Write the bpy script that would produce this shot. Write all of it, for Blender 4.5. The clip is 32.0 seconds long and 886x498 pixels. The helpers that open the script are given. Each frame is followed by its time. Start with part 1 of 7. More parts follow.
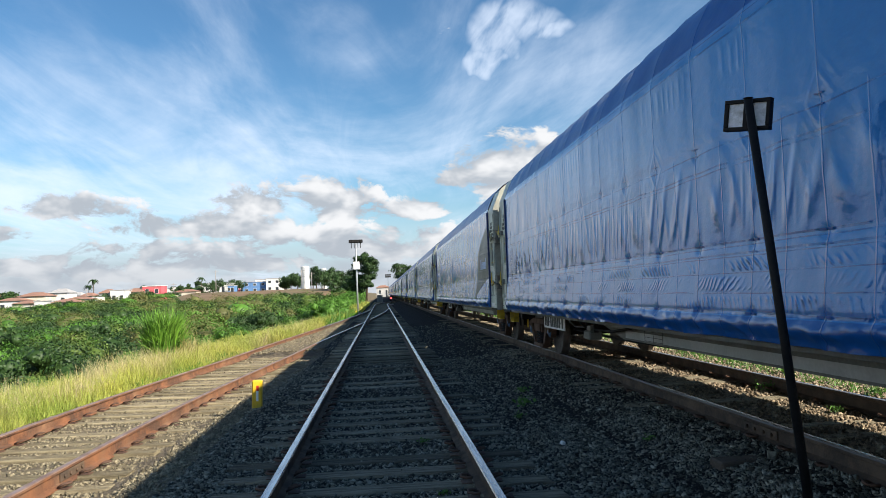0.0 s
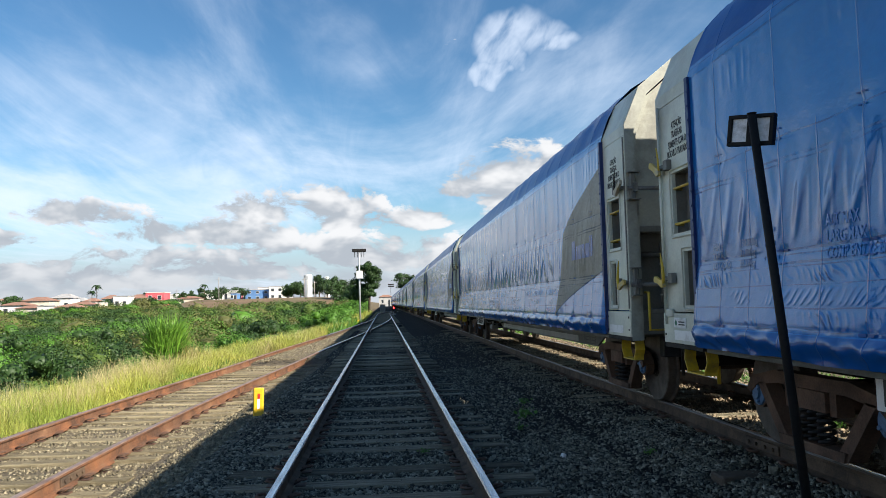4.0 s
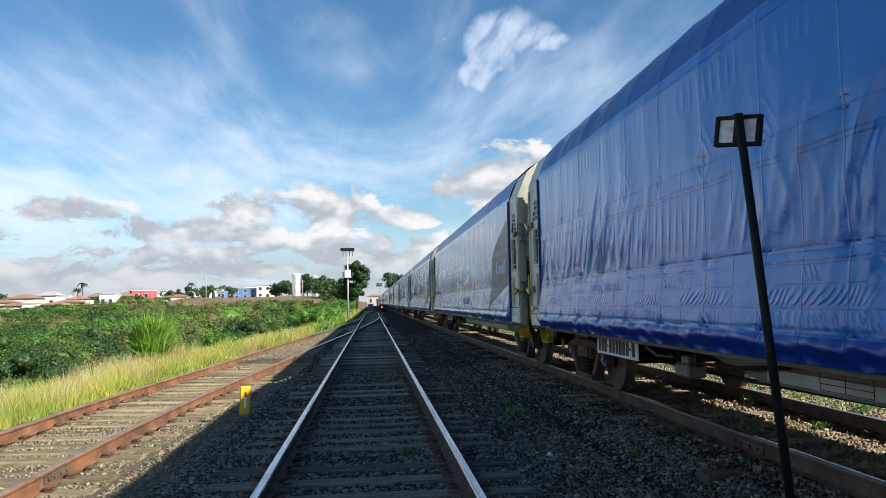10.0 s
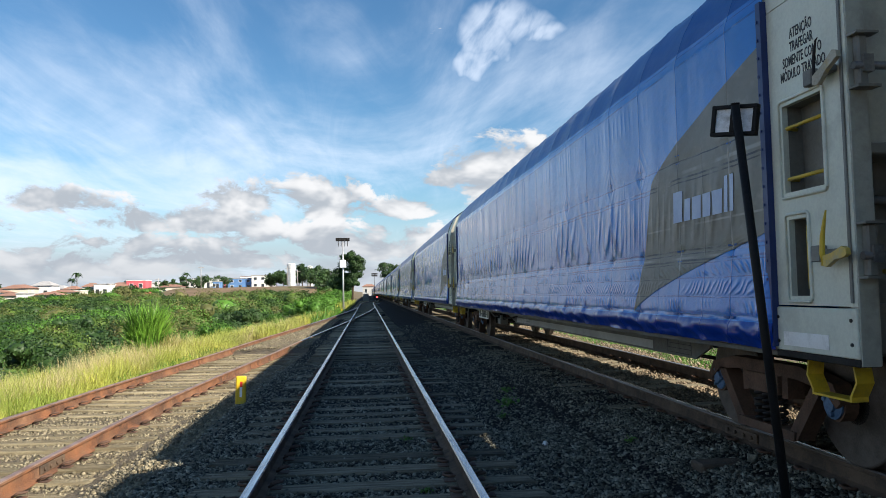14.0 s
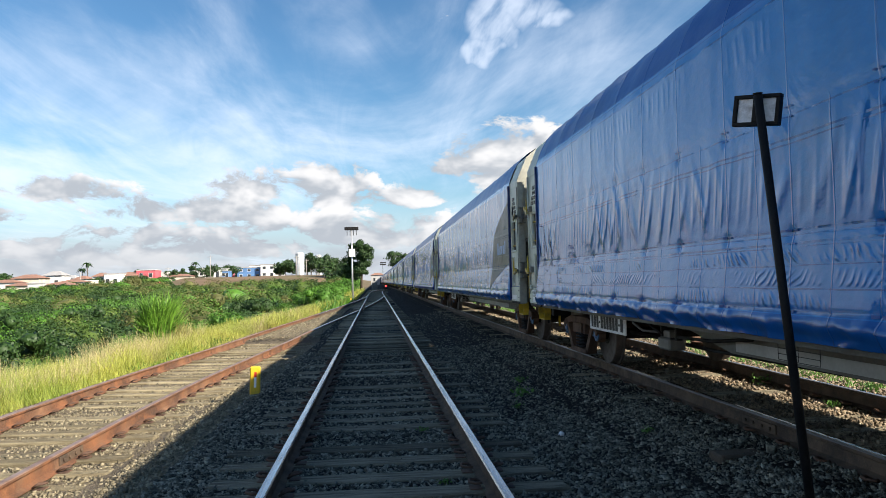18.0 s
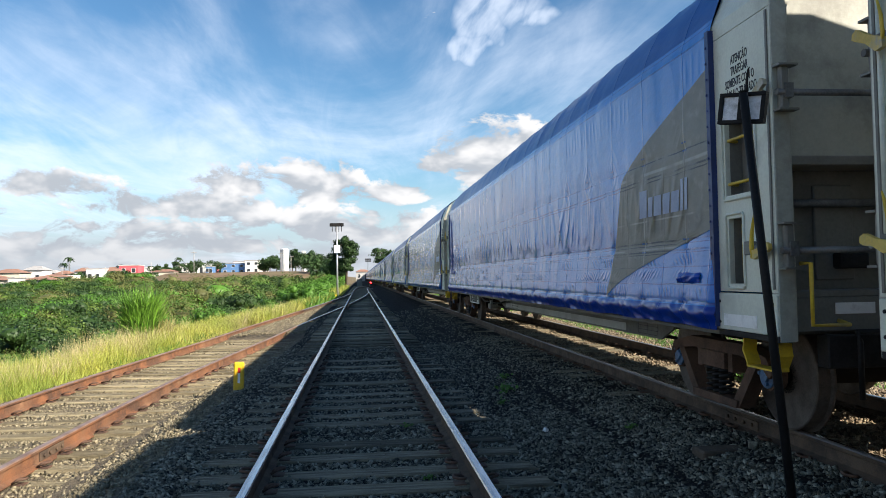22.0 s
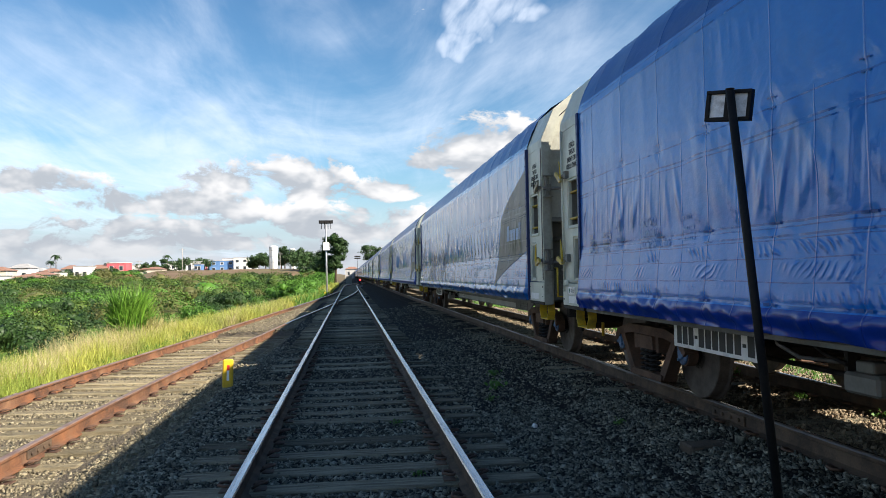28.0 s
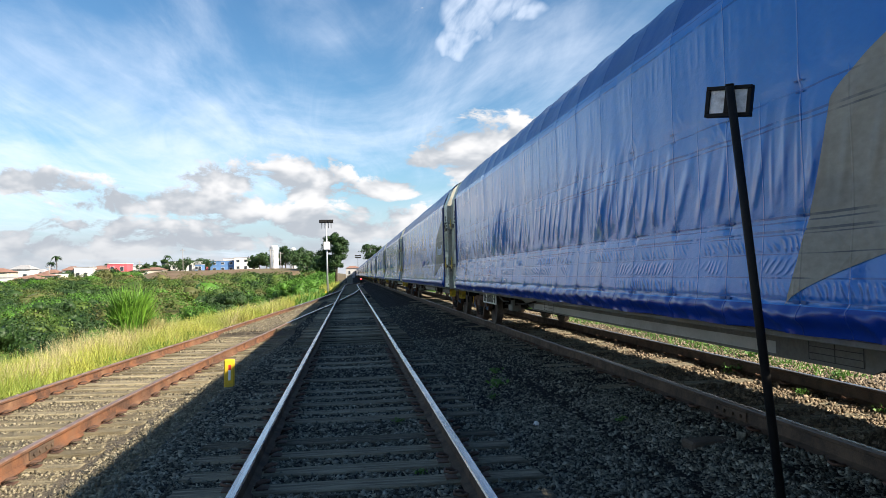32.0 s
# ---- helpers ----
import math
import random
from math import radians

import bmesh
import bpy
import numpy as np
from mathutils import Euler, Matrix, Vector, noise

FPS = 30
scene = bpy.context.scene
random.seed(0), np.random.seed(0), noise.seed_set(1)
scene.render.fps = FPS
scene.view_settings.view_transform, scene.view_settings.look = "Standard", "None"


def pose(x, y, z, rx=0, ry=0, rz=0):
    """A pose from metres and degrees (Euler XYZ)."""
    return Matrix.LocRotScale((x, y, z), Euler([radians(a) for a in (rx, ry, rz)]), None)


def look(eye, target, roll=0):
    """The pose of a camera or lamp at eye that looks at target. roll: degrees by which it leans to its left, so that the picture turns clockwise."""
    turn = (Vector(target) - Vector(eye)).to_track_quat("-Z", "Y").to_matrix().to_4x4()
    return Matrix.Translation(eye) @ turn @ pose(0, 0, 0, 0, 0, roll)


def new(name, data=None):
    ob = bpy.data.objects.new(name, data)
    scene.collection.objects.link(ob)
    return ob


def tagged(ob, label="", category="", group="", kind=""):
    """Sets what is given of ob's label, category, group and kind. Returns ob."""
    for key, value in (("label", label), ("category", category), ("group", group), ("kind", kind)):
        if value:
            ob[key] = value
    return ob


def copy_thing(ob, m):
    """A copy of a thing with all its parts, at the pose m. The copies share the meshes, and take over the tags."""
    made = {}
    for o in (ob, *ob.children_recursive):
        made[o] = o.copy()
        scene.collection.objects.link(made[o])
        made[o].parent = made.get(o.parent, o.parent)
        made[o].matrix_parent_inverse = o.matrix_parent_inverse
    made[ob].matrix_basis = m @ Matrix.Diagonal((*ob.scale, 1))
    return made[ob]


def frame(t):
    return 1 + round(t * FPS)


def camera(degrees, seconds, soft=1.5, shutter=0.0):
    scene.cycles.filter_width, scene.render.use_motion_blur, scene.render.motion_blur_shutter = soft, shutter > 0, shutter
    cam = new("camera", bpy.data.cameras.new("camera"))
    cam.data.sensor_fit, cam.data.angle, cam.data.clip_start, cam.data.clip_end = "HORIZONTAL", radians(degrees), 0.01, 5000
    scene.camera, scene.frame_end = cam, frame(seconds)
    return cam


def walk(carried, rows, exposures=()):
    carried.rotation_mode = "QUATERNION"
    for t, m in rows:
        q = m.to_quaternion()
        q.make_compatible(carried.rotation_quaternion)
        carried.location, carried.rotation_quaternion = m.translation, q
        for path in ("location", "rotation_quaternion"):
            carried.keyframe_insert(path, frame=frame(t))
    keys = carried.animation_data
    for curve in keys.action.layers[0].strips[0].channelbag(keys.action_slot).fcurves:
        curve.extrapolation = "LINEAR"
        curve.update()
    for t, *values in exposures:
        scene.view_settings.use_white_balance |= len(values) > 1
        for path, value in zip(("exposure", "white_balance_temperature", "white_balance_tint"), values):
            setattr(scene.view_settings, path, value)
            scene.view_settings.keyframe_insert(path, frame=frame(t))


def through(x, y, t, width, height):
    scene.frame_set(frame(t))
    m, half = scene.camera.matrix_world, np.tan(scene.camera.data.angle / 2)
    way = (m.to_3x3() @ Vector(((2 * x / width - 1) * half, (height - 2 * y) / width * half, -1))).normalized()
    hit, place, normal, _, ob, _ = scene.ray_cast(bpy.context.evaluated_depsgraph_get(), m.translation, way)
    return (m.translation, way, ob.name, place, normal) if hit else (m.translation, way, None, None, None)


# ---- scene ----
# World: x to the right of the middle track, y along it, z up; z = 0 is the tops of its sleepers.
cam = camera(61.05, 32.0, soft=0.5)
PATH = [  # seconds, eye, yaw to the right, pitch, lean to the right
    (0.0, 0.052, -0.018, 1.599, 4.831, 3.240, 2.222),
    (0.5, 0.052, -0.017, 1.603, 4.721, 3.386, 2.158),
    (1.0, 0.054, -0.027, 1.603, 4.656, 3.630, 1.972),
    (1.5, 0.046, -0.037, 1.606, 4.664, 3.849, 1.798),
    (2.0, 0.043, -0.038, 1.604, 4.772, 4.036, 1.626),
    (2.5, 0.044, -0.031, 1.600, 4.746, 4.165, 1.536),
    (3.0, 0.051, -0.038, 1.597, 4.636, 4.166, 1.488),
    (3.5, 0.049, -0.038, 1.599, 4.575, 4.108, 1.442),
    (5.5, 0.065, -0.026, 1.596, 4.791, 3.859, 1.442),
    (6.0, 0.063, -0.024, 1.596, 4.789, 3.832, 1.390),
    (6.5, 0.060, -0.024, 1.594, 4.832, 3.880, 1.337),
    (7.0, 0.050, -0.041, 1.592, 4.815, 3.961, 1.138),
    (7.5, 0.052, -0.032, 1.588, 4.819, 4.006, 1.101),
    (8.0, 0.056, -0.042, 1.588, 4.942, 4.050, 1.139),
    (8.5, 0.046, -0.056, 1.584, 5.053, 4.099, 1.031),
    (9.0, 0.057, -0.037, 1.588, 5.220, 4.056, 1.227),
    (9.5, 0.059, -0.036, 1.592, 5.422, 3.990, 1.273),
    (10.0, 0.056, -0.038, 1.588, 5.472, 3.993, 1.134),
    (10.5, 0.051, -0.037, 1.591, 5.468, 3.969, 0.990),
    (11.0, 0.055, -0.031, 1.591, 5.462, 3.913, 0.946),
    (11.5, 0.052, -0.042, 1.590, 5.531, 3.847, 0.953),
    (12.0, 0.042, -0.048, 1.587, 5.642, 3.647, 0.955),
    (12.5, 0.052, -0.037, 1.587, 5.774, 3.501, 1.003),
    (13.0, 0.050, -0.035, 1.587, 5.846, 3.438, 0.989),
    (13.5, 0.050, -0.033, 1.587, 5.846, 3.373, 0.989),
    (14.0, 0.049, -0.033, 1.586, 5.824, 3.225, 1.146),
    (14.5, 0.046, -0.033, 1.584, 5.629, 3.009, 1.289),
    (16.5, 0.049, -0.044, 1.593, 4.342, 2.462, 1.333),
    (17.0, 0.024, -0.034, 1.602, 4.351, 2.421, 1.121),
    (17.5, 0.002, -0.022, 1.611, 4.731, 2.395, 1.274),
    (18.0, -0.022, -0.010, 1.614, 5.190, 2.356, 1.340),
    (18.5, -0.027, -0.000, 1.607, 5.584, 2.214, 1.404),
    (19.0, -0.028, 0.002, 1.602, 5.709, 2.133, 1.374),
    (19.5, -0.028, 0.003, 1.607, 5.763, 2.071, 1.341),
    (20.0, -0.030, -0.006, 1.605, 5.854, 2.018, 1.204),
    (20.5, -0.032, -0.003, 1.605, 6.083, 1.906, 0.979),
    (21.0, -0.035, 0.004, 1.599, 6.273, 1.872, 0.827),
    (21.5, -0.033, -0.009, 1.604, 6.333, 1.967, 0.881),
    (22.0, -0.026, 0.000, 1.603, 6.308, 2.105, 1.015),
    (22.5, -0.025, -0.006, 1.604, 6.231, 2.299, 1.117),
    (23.0, -0.021, 0.002, 1.599, 6.181, 2.396, 1.146),
    (23.5, -0.027, -0.014, 1.603, 6.157, 2.355, 1.187),
    (24.0, -0.024, -0.001, 1.598, 6.237, 2.281, 1.188),
    (24.5, -0.028, -0.009, 1.600, 6.497, 2.210, 1.124),
    (25.0, -0.020, 0.015, 1.599, 6.702, 2.145, 1.196),
    (25.5, -0.021, 0.003, 1.606, 6.864, 2.053, 1.301),
    (27.5, -0.027, -0.005, 1.596, 6.998, 1.922, 1.230),
    (28.0, -0.025, -0.014, 1.599, 7.106, 1.874, 1.110),
    (28.5, -0.025, -0.016, 1.606, 7.156, 1.745, 1.237),
    (29.0, -0.023, -0.013, 1.599, 7.151, 1.769, 1.276),
    (29.5, -0.021, -0.005, 1.599, 7.074, 1.776, 1.416),
    (30.0, -0.020, -0.003, 1.594, 7.005, 1.801, 1.479),
    (30.5, -0.022, -0.004, 1.593, 7.013, 1.809, 1.482),
    (31.0, -0.020, -0.018, 1.598, 7.057, 1.768, 1.525),
    (31.5, -0.024, -0.008, 1.594, 7.105, 1.763, 1.465),
    (32.0, -0.025, -0.012, 1.595, 7.064, 1.767, 1.494),
]


def gaze(x, y, z, yaw, pitch, lean):
    a, b = radians(yaw), radians(pitch)
    way = Vector((math.sin(a) * math.cos(b), math.cos(a) * math.cos(b), math.sin(b)))
    return look((x, y, z), Vector((x, y, z)) + way * 10, -lean)


walk(cam, [(row[0], gaze(*row[1:])) for row in PATH], [(0.0, 1.02, 6600, 10), (13.0, 1.02, 6600, 10), (17.0, 1.10, 6700, 11), (32.0, 1.14, 6720, 11)])

# ---------------------------------------------------------------- light
SUN = Vector((1.0, -0.77, 0.78)).normalized()
scene.view_settings.exposure = 1.0
lamp = new("sun", bpy.data.lights.new("sun", "SUN"))
lamp.data.energy, lamp.data.angle, lamp.data.color = 5.0, radians(0.53), (1.0, 0.93, 0.82)
lamp.matrix_basis = look((60, -46, 47), (0, 0, 0))

world = bpy.data.worlds.new("sky")
scene.world = world
world.use_nodes = True


def sky_nodes(tree):
    nd, ln = tree.nodes, tree.links
    nd.clear()

    def op(kind, a, b=None, c=None):
        m = nd.new("ShaderNodeMath")
        m.operation = kind
        for i, v in enumerate((a, b, c)):
            if v is None:
                continue
            if isinstance(v, (int, float)):
                m.inputs[i].default_value = v
            else:
                ln.new(v, m.inputs[i])
        return m.outputs[0]

    def ramp(v, lo, hi, a=0.0, b=1.0):
        m = nd.new("ShaderNodeMapRange")
        m.interpolation_type = "SMOOTHSTEP"
        ln.new(v, m.inputs[0])
        for i, q in enumerate((lo, hi, a, b)):
            m.inputs[i + 1].default_value = q
        return m.outputs[0]

    def grain(vec, scale, detail, rough, distort=0.0):
        n = nd.new("ShaderNodeTexNoise")
        n.inputs["Scale"].default_value, n.inputs["Detail"].default_value = scale, detail
        n.inputs["Roughness"].default_value, n.inputs["Distortion"].default_value = rough, distort
        ln.new(vec, n.inputs["Vector"])
        return n.outputs["Fac"]

    def vec(x, y, z=0.0):
        c = nd.new("ShaderNodeCombineXYZ")
        for i, v in enumerate((x, y, z)):
            if isinstance(v, (int, float)):
                c.inputs[i].default_value = v
            else:
                ln.new(v, c.inputs[i])
        return c.outputs[0]

    way = nd.new("ShaderNodeTexCoord").outputs["Generated"]
    sep = nd.new("ShaderNodeSeparateXYZ")
    ln.new(way, sep.inputs[0])
    x, y, z = sep.outputs
    az = op("ARCTAN2", x, y)                      # radians to the right of the track
    el = op("ARCTAN2", z, op("SQRT", op("ADD", op("MULTIPLY", x, x), op("MULTIPLY", y, y))))

    air = nd.new("ShaderNodeTexSky")
    air.sky_type, air.sun_disc = "NISHITA", False
    air.sun_elevation, air.sun_rotation = math.asin(SUN.z), math.atan2(SUN.x, SUN.y)
    air.air_density, air.dust_density, air.ozone_density = 1.0, 0.25, 2.0

    # high cirrus in long streaks that run away along the track
    high = op("ADD", op("MAXIMUM", z, 0.0), 0.05)
    px, py = op("DIVIDE", x, high), op("DIVIDE", y, high)
    soft = grain(vec(op("MULTIPLY", px, 0.85), op("MULTIPLY", py, 0.30), 4.4), 1.0, 8.0, 0.58, 0.6)
    fine = grain(vec(op("MULTIPLY", px, 2.6), op("MULTIPLY", py, 0.55), 3.0), 1.0, 7.0, 0.62, 1.4)

    def blob(a, e, ra, re, flat=1.0, at=None):
        """A soft patch round azimuth a and elevation e (degrees), with its radii; flat: how much sooner it ends below."""
        p = op("DIVIDE", op("SUBTRACT", at[0] if at else az, radians(a)), radians(ra))
        q = op("DIVIDE", op("SUBTRACT", at[1] if at else el, radians(e)), radians(re))
        if flat != 1.0:
            q = op("MAXIMUM", q, op("MULTIPLY", q, -flat))
        return op("SUBTRACT", 1.0, op("ADD", op("MULTIPLY", p, p), op("MULTIPLY", q, q)))

    thin = op("ADD", op("MULTIPLY", soft, 0.76), op("MULTIPLY", fine, 0.24))
    cover = op("MULTIPLY", ramp(blob(-20, 11.0, 24, 8.0), 0.0, 0.9), 0.10)
    cover = op("ADD", cover, op("MULTIPLY", ramp(blob(14.5, 16.5, 7.0, 4.0), 0.0, 1.0), 0.07))
    cover = op("ADD", cover, op("MULTIPLY", ramp(blob(6.5, 16.0, 3.5, 2.5), 0.0, 1.0), 0.07))
    cover = op("ADD", cover, op("MULTIPLY", ramp(blob(-3.0, 19.0, 5, 3.5), 0.0, 1.0), 0.09))
    cover = op("ADD", cover, op("MULTIPLY", ramp(blob(-85, 13.0, 45, 14.0), 0.0, 0.9), 0.13))
    cover = op("ADD", cover, op("MULTIPLY", ramp(el, radians(13), radians(3)), 0.06))
    cover = op("SUBTRACT", cover, op("MULTIPLY", ramp(el, radians(27), radians(48)), 0.05))
    cirrus = op("MULTIPLY", ramp(op("ADD", thin, cover), 0.44, 0.84), 0.80)
    # a torn plume with a hooked head, trailing down to the left
    drift = grain(vec(op("MULTIPLY", az, 13.0), op("MULTIPLY", el, 16.0), 2.0), 1.0, 3.0, 0.5, 0.2)
    lift = grain(vec(op("MULTIPLY", az, 13.0), op("MULTIPLY", el, 16.0), 9.0), 1.0, 3.0, 0.5, 0.2)
    torn = (op("ADD", az, op("MULTIPLY", op("SUBTRACT", drift, 0.5), 0.11)), op("ADD", el, op("MULTIPLY", op("SUBTRACT", lift, 0.5), 0.07)))
    plume = None
    for a, e, ra, re in ((10.9, 19.6, 3.2, 1.6), (13.2, 19.0, 2.4, 0.8), (9.6, 18.4, 1.5, 1.4), (8.4, 17.0, 0.9, 1.3)):
        q = blob(a, e, ra, re, 1.0, torn)
        plume = q if plume is None else op("MAXIMUM", plume, q)
    wisp = grain(vec(op("MULTIPLY", op("ADD", az, op("MULTIPLY", el, -0.8)), 30.0), op("MULTIPLY", op("ADD", el, op("MULTIPLY", az, 0.8)), 12.0), 5.0), 1.0, 4.5, 0.55, 0.2)
    plume = op("MULTIPLY", ramp(plume, -0.6, 1.0), ramp(wisp, 0.22, 0.66))
    cirrus = op("MAXIMUM", cirrus, op("MULTIPLY", plume, 0.64))

    # flat-bottomed heaps low over the horizon
    lump = grain(vec(op("MULTIPLY", az, 15.0), op("MULTIPLY", el, 26.0), 7.0), 1.0, 8.0, 0.64, 0.3)
    wide = grain(vec(op("MULTIPLY", az, 6.0), op("MULTIPLY", el, 17.0), 1.0), 1.0, 5.0, 0.55, 0.0)
    heap = None
    for a, e, ra, re in ((-11.5, 5.2, 8.5, 1.4), (-9.0, 6.9, 3.0, 1.9), (-3.0, 6.6, 3.6, 2.4), (-27.0, 4.7, 3.0, 0.9), (-21.5, 6.5, 3.8, 1.2), (-30.5, 6.9, 2.4, 1.2), (-32.5, 5.0, 2.0, 0.8),
                         (13.0, 8.0, 6.0, 4.2), (10.5, 8.6, 5.0, 2.6), (6.8, 8.4, 2.8, 1.1), (3.4, 6.2, 2.8, 1.5), (9.0, 3.4, 10.0, 2.2), (0.5, 3.2, 8.0, 1.7), (-9.0, 2.6, 7.0, 1.2), (-20, 2.0, 8.0, 0.9),
                         (-25.5, 2.9, 1.4, 0.6), (-5.0, 4.0, 7.0, 2.2), (-14.0, 2.9, 9.0, 1.7), (-24.0, 2.4, 9.0, 1.2), (-33.0, 2.6, 7.0, 1.3), (30, 4, 16, 4), (-52, 5, 14, 3), (75, 6, 20, 5), (-100, 6, 30, 5), (130, 6, 40, 5), (180, 6, 30, 5), (-150, 6, 20, 5)):
        c = blob(a, e, ra, re, 1.9)
        heap = c if heap is None else op("MAXIMUM", heap, c)
    heap = op("MAXIMUM", heap, -1.2)
    body = ramp(op("ADD", op("MULTIPLY", heap, 0.55), op("MULTIPLY", op("SUBTRACT", lump, 0.5), 3.4)), -0.05, 0.32)
    band = op("MULTIPLY", ramp(el, radians(4.2), radians(1.2)), ramp(wide, 0.30, 0.52))
    cumulus = op("MAXIMUM", body, op("MULTIPLY", band, 0.92))
    # lit tops, grey undersides
    up = grain(vec(op("MULTIPLY", az, 15.0), op("MULTIPLY", op("ADD", el, 0.022), 26.0), 7.0), 1.0, 3.5, 0.5, 0.3)
    here = grain(vec(op("MULTIPLY", az, 15.0), op("MULTIPLY", el, 26.0), 7.0), 1.0, 3.5, 0.5, 0.3)
    lit = ramp(op("ADD", op("SUBTRACT", here, up), op("MULTIPLY", op("SUBTRACT", wide, 0.5), 0.5)), -0.10, 0.22)

    def mix(f, a, b):
        m = nd.new("ShaderNodeMix")
        m.data_type = "RGBA"
        for s, v in ((0, f), (6, a), (7, b)):
            if isinstance(v, tuple):
                m.inputs[s].default_value = (*v, 1)
            else:
                ln.new(v, m.inputs[s])
        return m.outputs[2]

    white, grey = (8.2, 8.4, 8.7), (4.3, 4.8, 5.45)
    hue = nd.new("ShaderNodeHueSaturation")
    hue.inputs["Saturation"].default_value = 1.18
    ln.new(air.outputs[0], hue.inputs["Color"])
    tint = nd.new("ShaderNodeMix")
    tint.data_type, tint.blend_type = "RGBA", "MULTIPLY"
    tint.inputs[0].default_value = 1.0
    ln.new(hue.outputs[0], tint.inputs[6])
    tint.inputs[7].default_value = (0.93, 1.13, 1.19, 1)
    clear = mix(ramp(el, radians(9), radians(-1)), tint.outputs[2], (4.6, 5.4, 6.8))
    col = mix(cirrus, clear, (8.2, 9.3, 11.0))
    lit = op("MULTIPLY", lit, ramp(el, radians(1.0), radians(5.5), 0.45, 1.0))
    col = mix(cumulus, col, mix(lit, grey, white))
    bg = nd.new("ShaderNodeBackground")
    bg.inputs[1].default_value = 0.056
    ln.new(col, bg.inputs[0])
    out = nd.new("ShaderNodeOutputWorld")
    ln.new(bg.outputs[0], out.inputs[0])


sky_nodes(world.node_tree)

# ---------------------------------------------------------------- materials
def material(name, a, b=None, rough=0.7, metal=0.0, scale=4.0, fine=60.0, bump=0.15, spread=(0.35, 0.65), stain=None,
             stain_scale=1.2, vary=0.0, through=0.0, sheen_rough=0.15, stretch=(1, 1, 1), island=False, bump_size=0.02):
    """Two colours mixed by noise at two scales, an optional stain, relief, and a change from piece to piece."""
    m = bpy.data.materials.new(name)
    m.use_nodes = True
    nd, ln = m.node_tree.nodes, m.node_tree.links
    p = nd["Principled BSDF"]
    b = b or tuple(c * 0.75 for c in a)
    tc = nd.new("ShaderNodeTexCoord")
    mp = nd.new("ShaderNodeMapping")
    mp.inputs["Scale"].default_value = stretch
    ln.new(tc.outputs["Object"], mp.inputs[0])

    def grain(sc, detail=6.0, rg=0.6):
        n = nd.new("ShaderNodeTexNoise")
        n.inputs["Scale"].default_value, n.inputs["Detail"].default_value, n.inputs["Roughness"].default_value = sc, detail, rg
        ln.new(mp.outputs[0], n.inputs["Vector"])
        return n.outputs["Fac"]

    def mixer(f, x, y, blend="MIX"):
        k = nd.new("ShaderNodeMix")
        k.data_type, k.blend_type = "RGBA", blend
        for s, v in ((0, f), (6, x), (7, y)):
            if isinstance(v, tuple):
                k.inputs[s].default_value = (*v, 1)
            elif isinstance(v, float):
                k.inputs[s].default_value = v
            else:
                ln.new(v, k.inputs[s])
        return k.outputs[2]

    def remap(v, lo, hi, x=0.0, y=1.0):
        r = nd.new("ShaderNodeMapRange")
        ln.new(v, r.inputs[0])
        for i, q in enumerate((lo, hi, x, y)):
            r.inputs[i + 1].default_value = q
        return r.outputs[0]

    big, small = grain(scale), grain(fine, 4.0)
    both = nd.new("ShaderNodeMath")
    both.operation = "MULTIPLY_ADD"
    ln.new(small, both.inputs[0])
    both.inputs[1].default_value = 0.5
    ln.new(remap(big, 0, 1, -0.25, 0.75), both.inputs[2])
    col = mixer(remap(both.outputs[0], *spread), a, b)
    if stain:
        col = mixer(remap(grain(stain_scale, 8.0, 0.7), 0.50, 0.72), col, stain)
    if vary:
        src = nd.new("ShaderNodeNewGeometry").outputs["Random Per Island"] if island else nd.new("ShaderNodeObjectInfo").outputs["Random"]
        hs = nd.new("ShaderNodeHueSaturation")
        ln.new(remap(src, 0, 1, 1 - vary, 1 + vary), hs.inputs["Value"])
        ln.new(col, hs.inputs["Color"])
        col = hs.outputs[0]
    ln.new(col, p.inputs["Base Color"])
    ln.new(remap(big, 0.2, 0.8, max(0.02, rough - sheen_rough), min(1, rough + sheen_rough)), p.inputs["Roughness"])
    p.inputs["Metallic"].default_value = metal
    if bump:
        bp = nd.new("ShaderNodeBump")
        bp.inputs["Strength"].default_value, bp.inputs["Distance"].default_value = bump, bump_size
        ln.new(small, bp.inputs["Height"])
        ln.new(bp.outputs[0], p.inputs["Normal"])
    if through:
        tr = nd.new("ShaderNodeBsdfTranslucent")
        ln.new(col, tr.inputs[0])
        mx = nd.new("ShaderNodeMixShader")
        mx.inputs[0].default_value = through
        ln.new(p.outputs[0], mx.inputs[1])
        ln.new(tr.outputs[0], mx.inputs[2])
        ln.new(mx.outputs[0], nd["Material Output"].inputs[0])
    return m


def glow(name, colour, strength):
    m = bpy.data.materials.new(name)
    m.use_nodes = True
    p = m.node_tree.nodes["Principled BSDF"]
    p.inputs["Base Color"].default_value = (*colour, 1)
    p.inputs["Emission Color"].default_value = (*colour, 1)
    p.inputs["Emission Strength"].default_value = strength
    return m


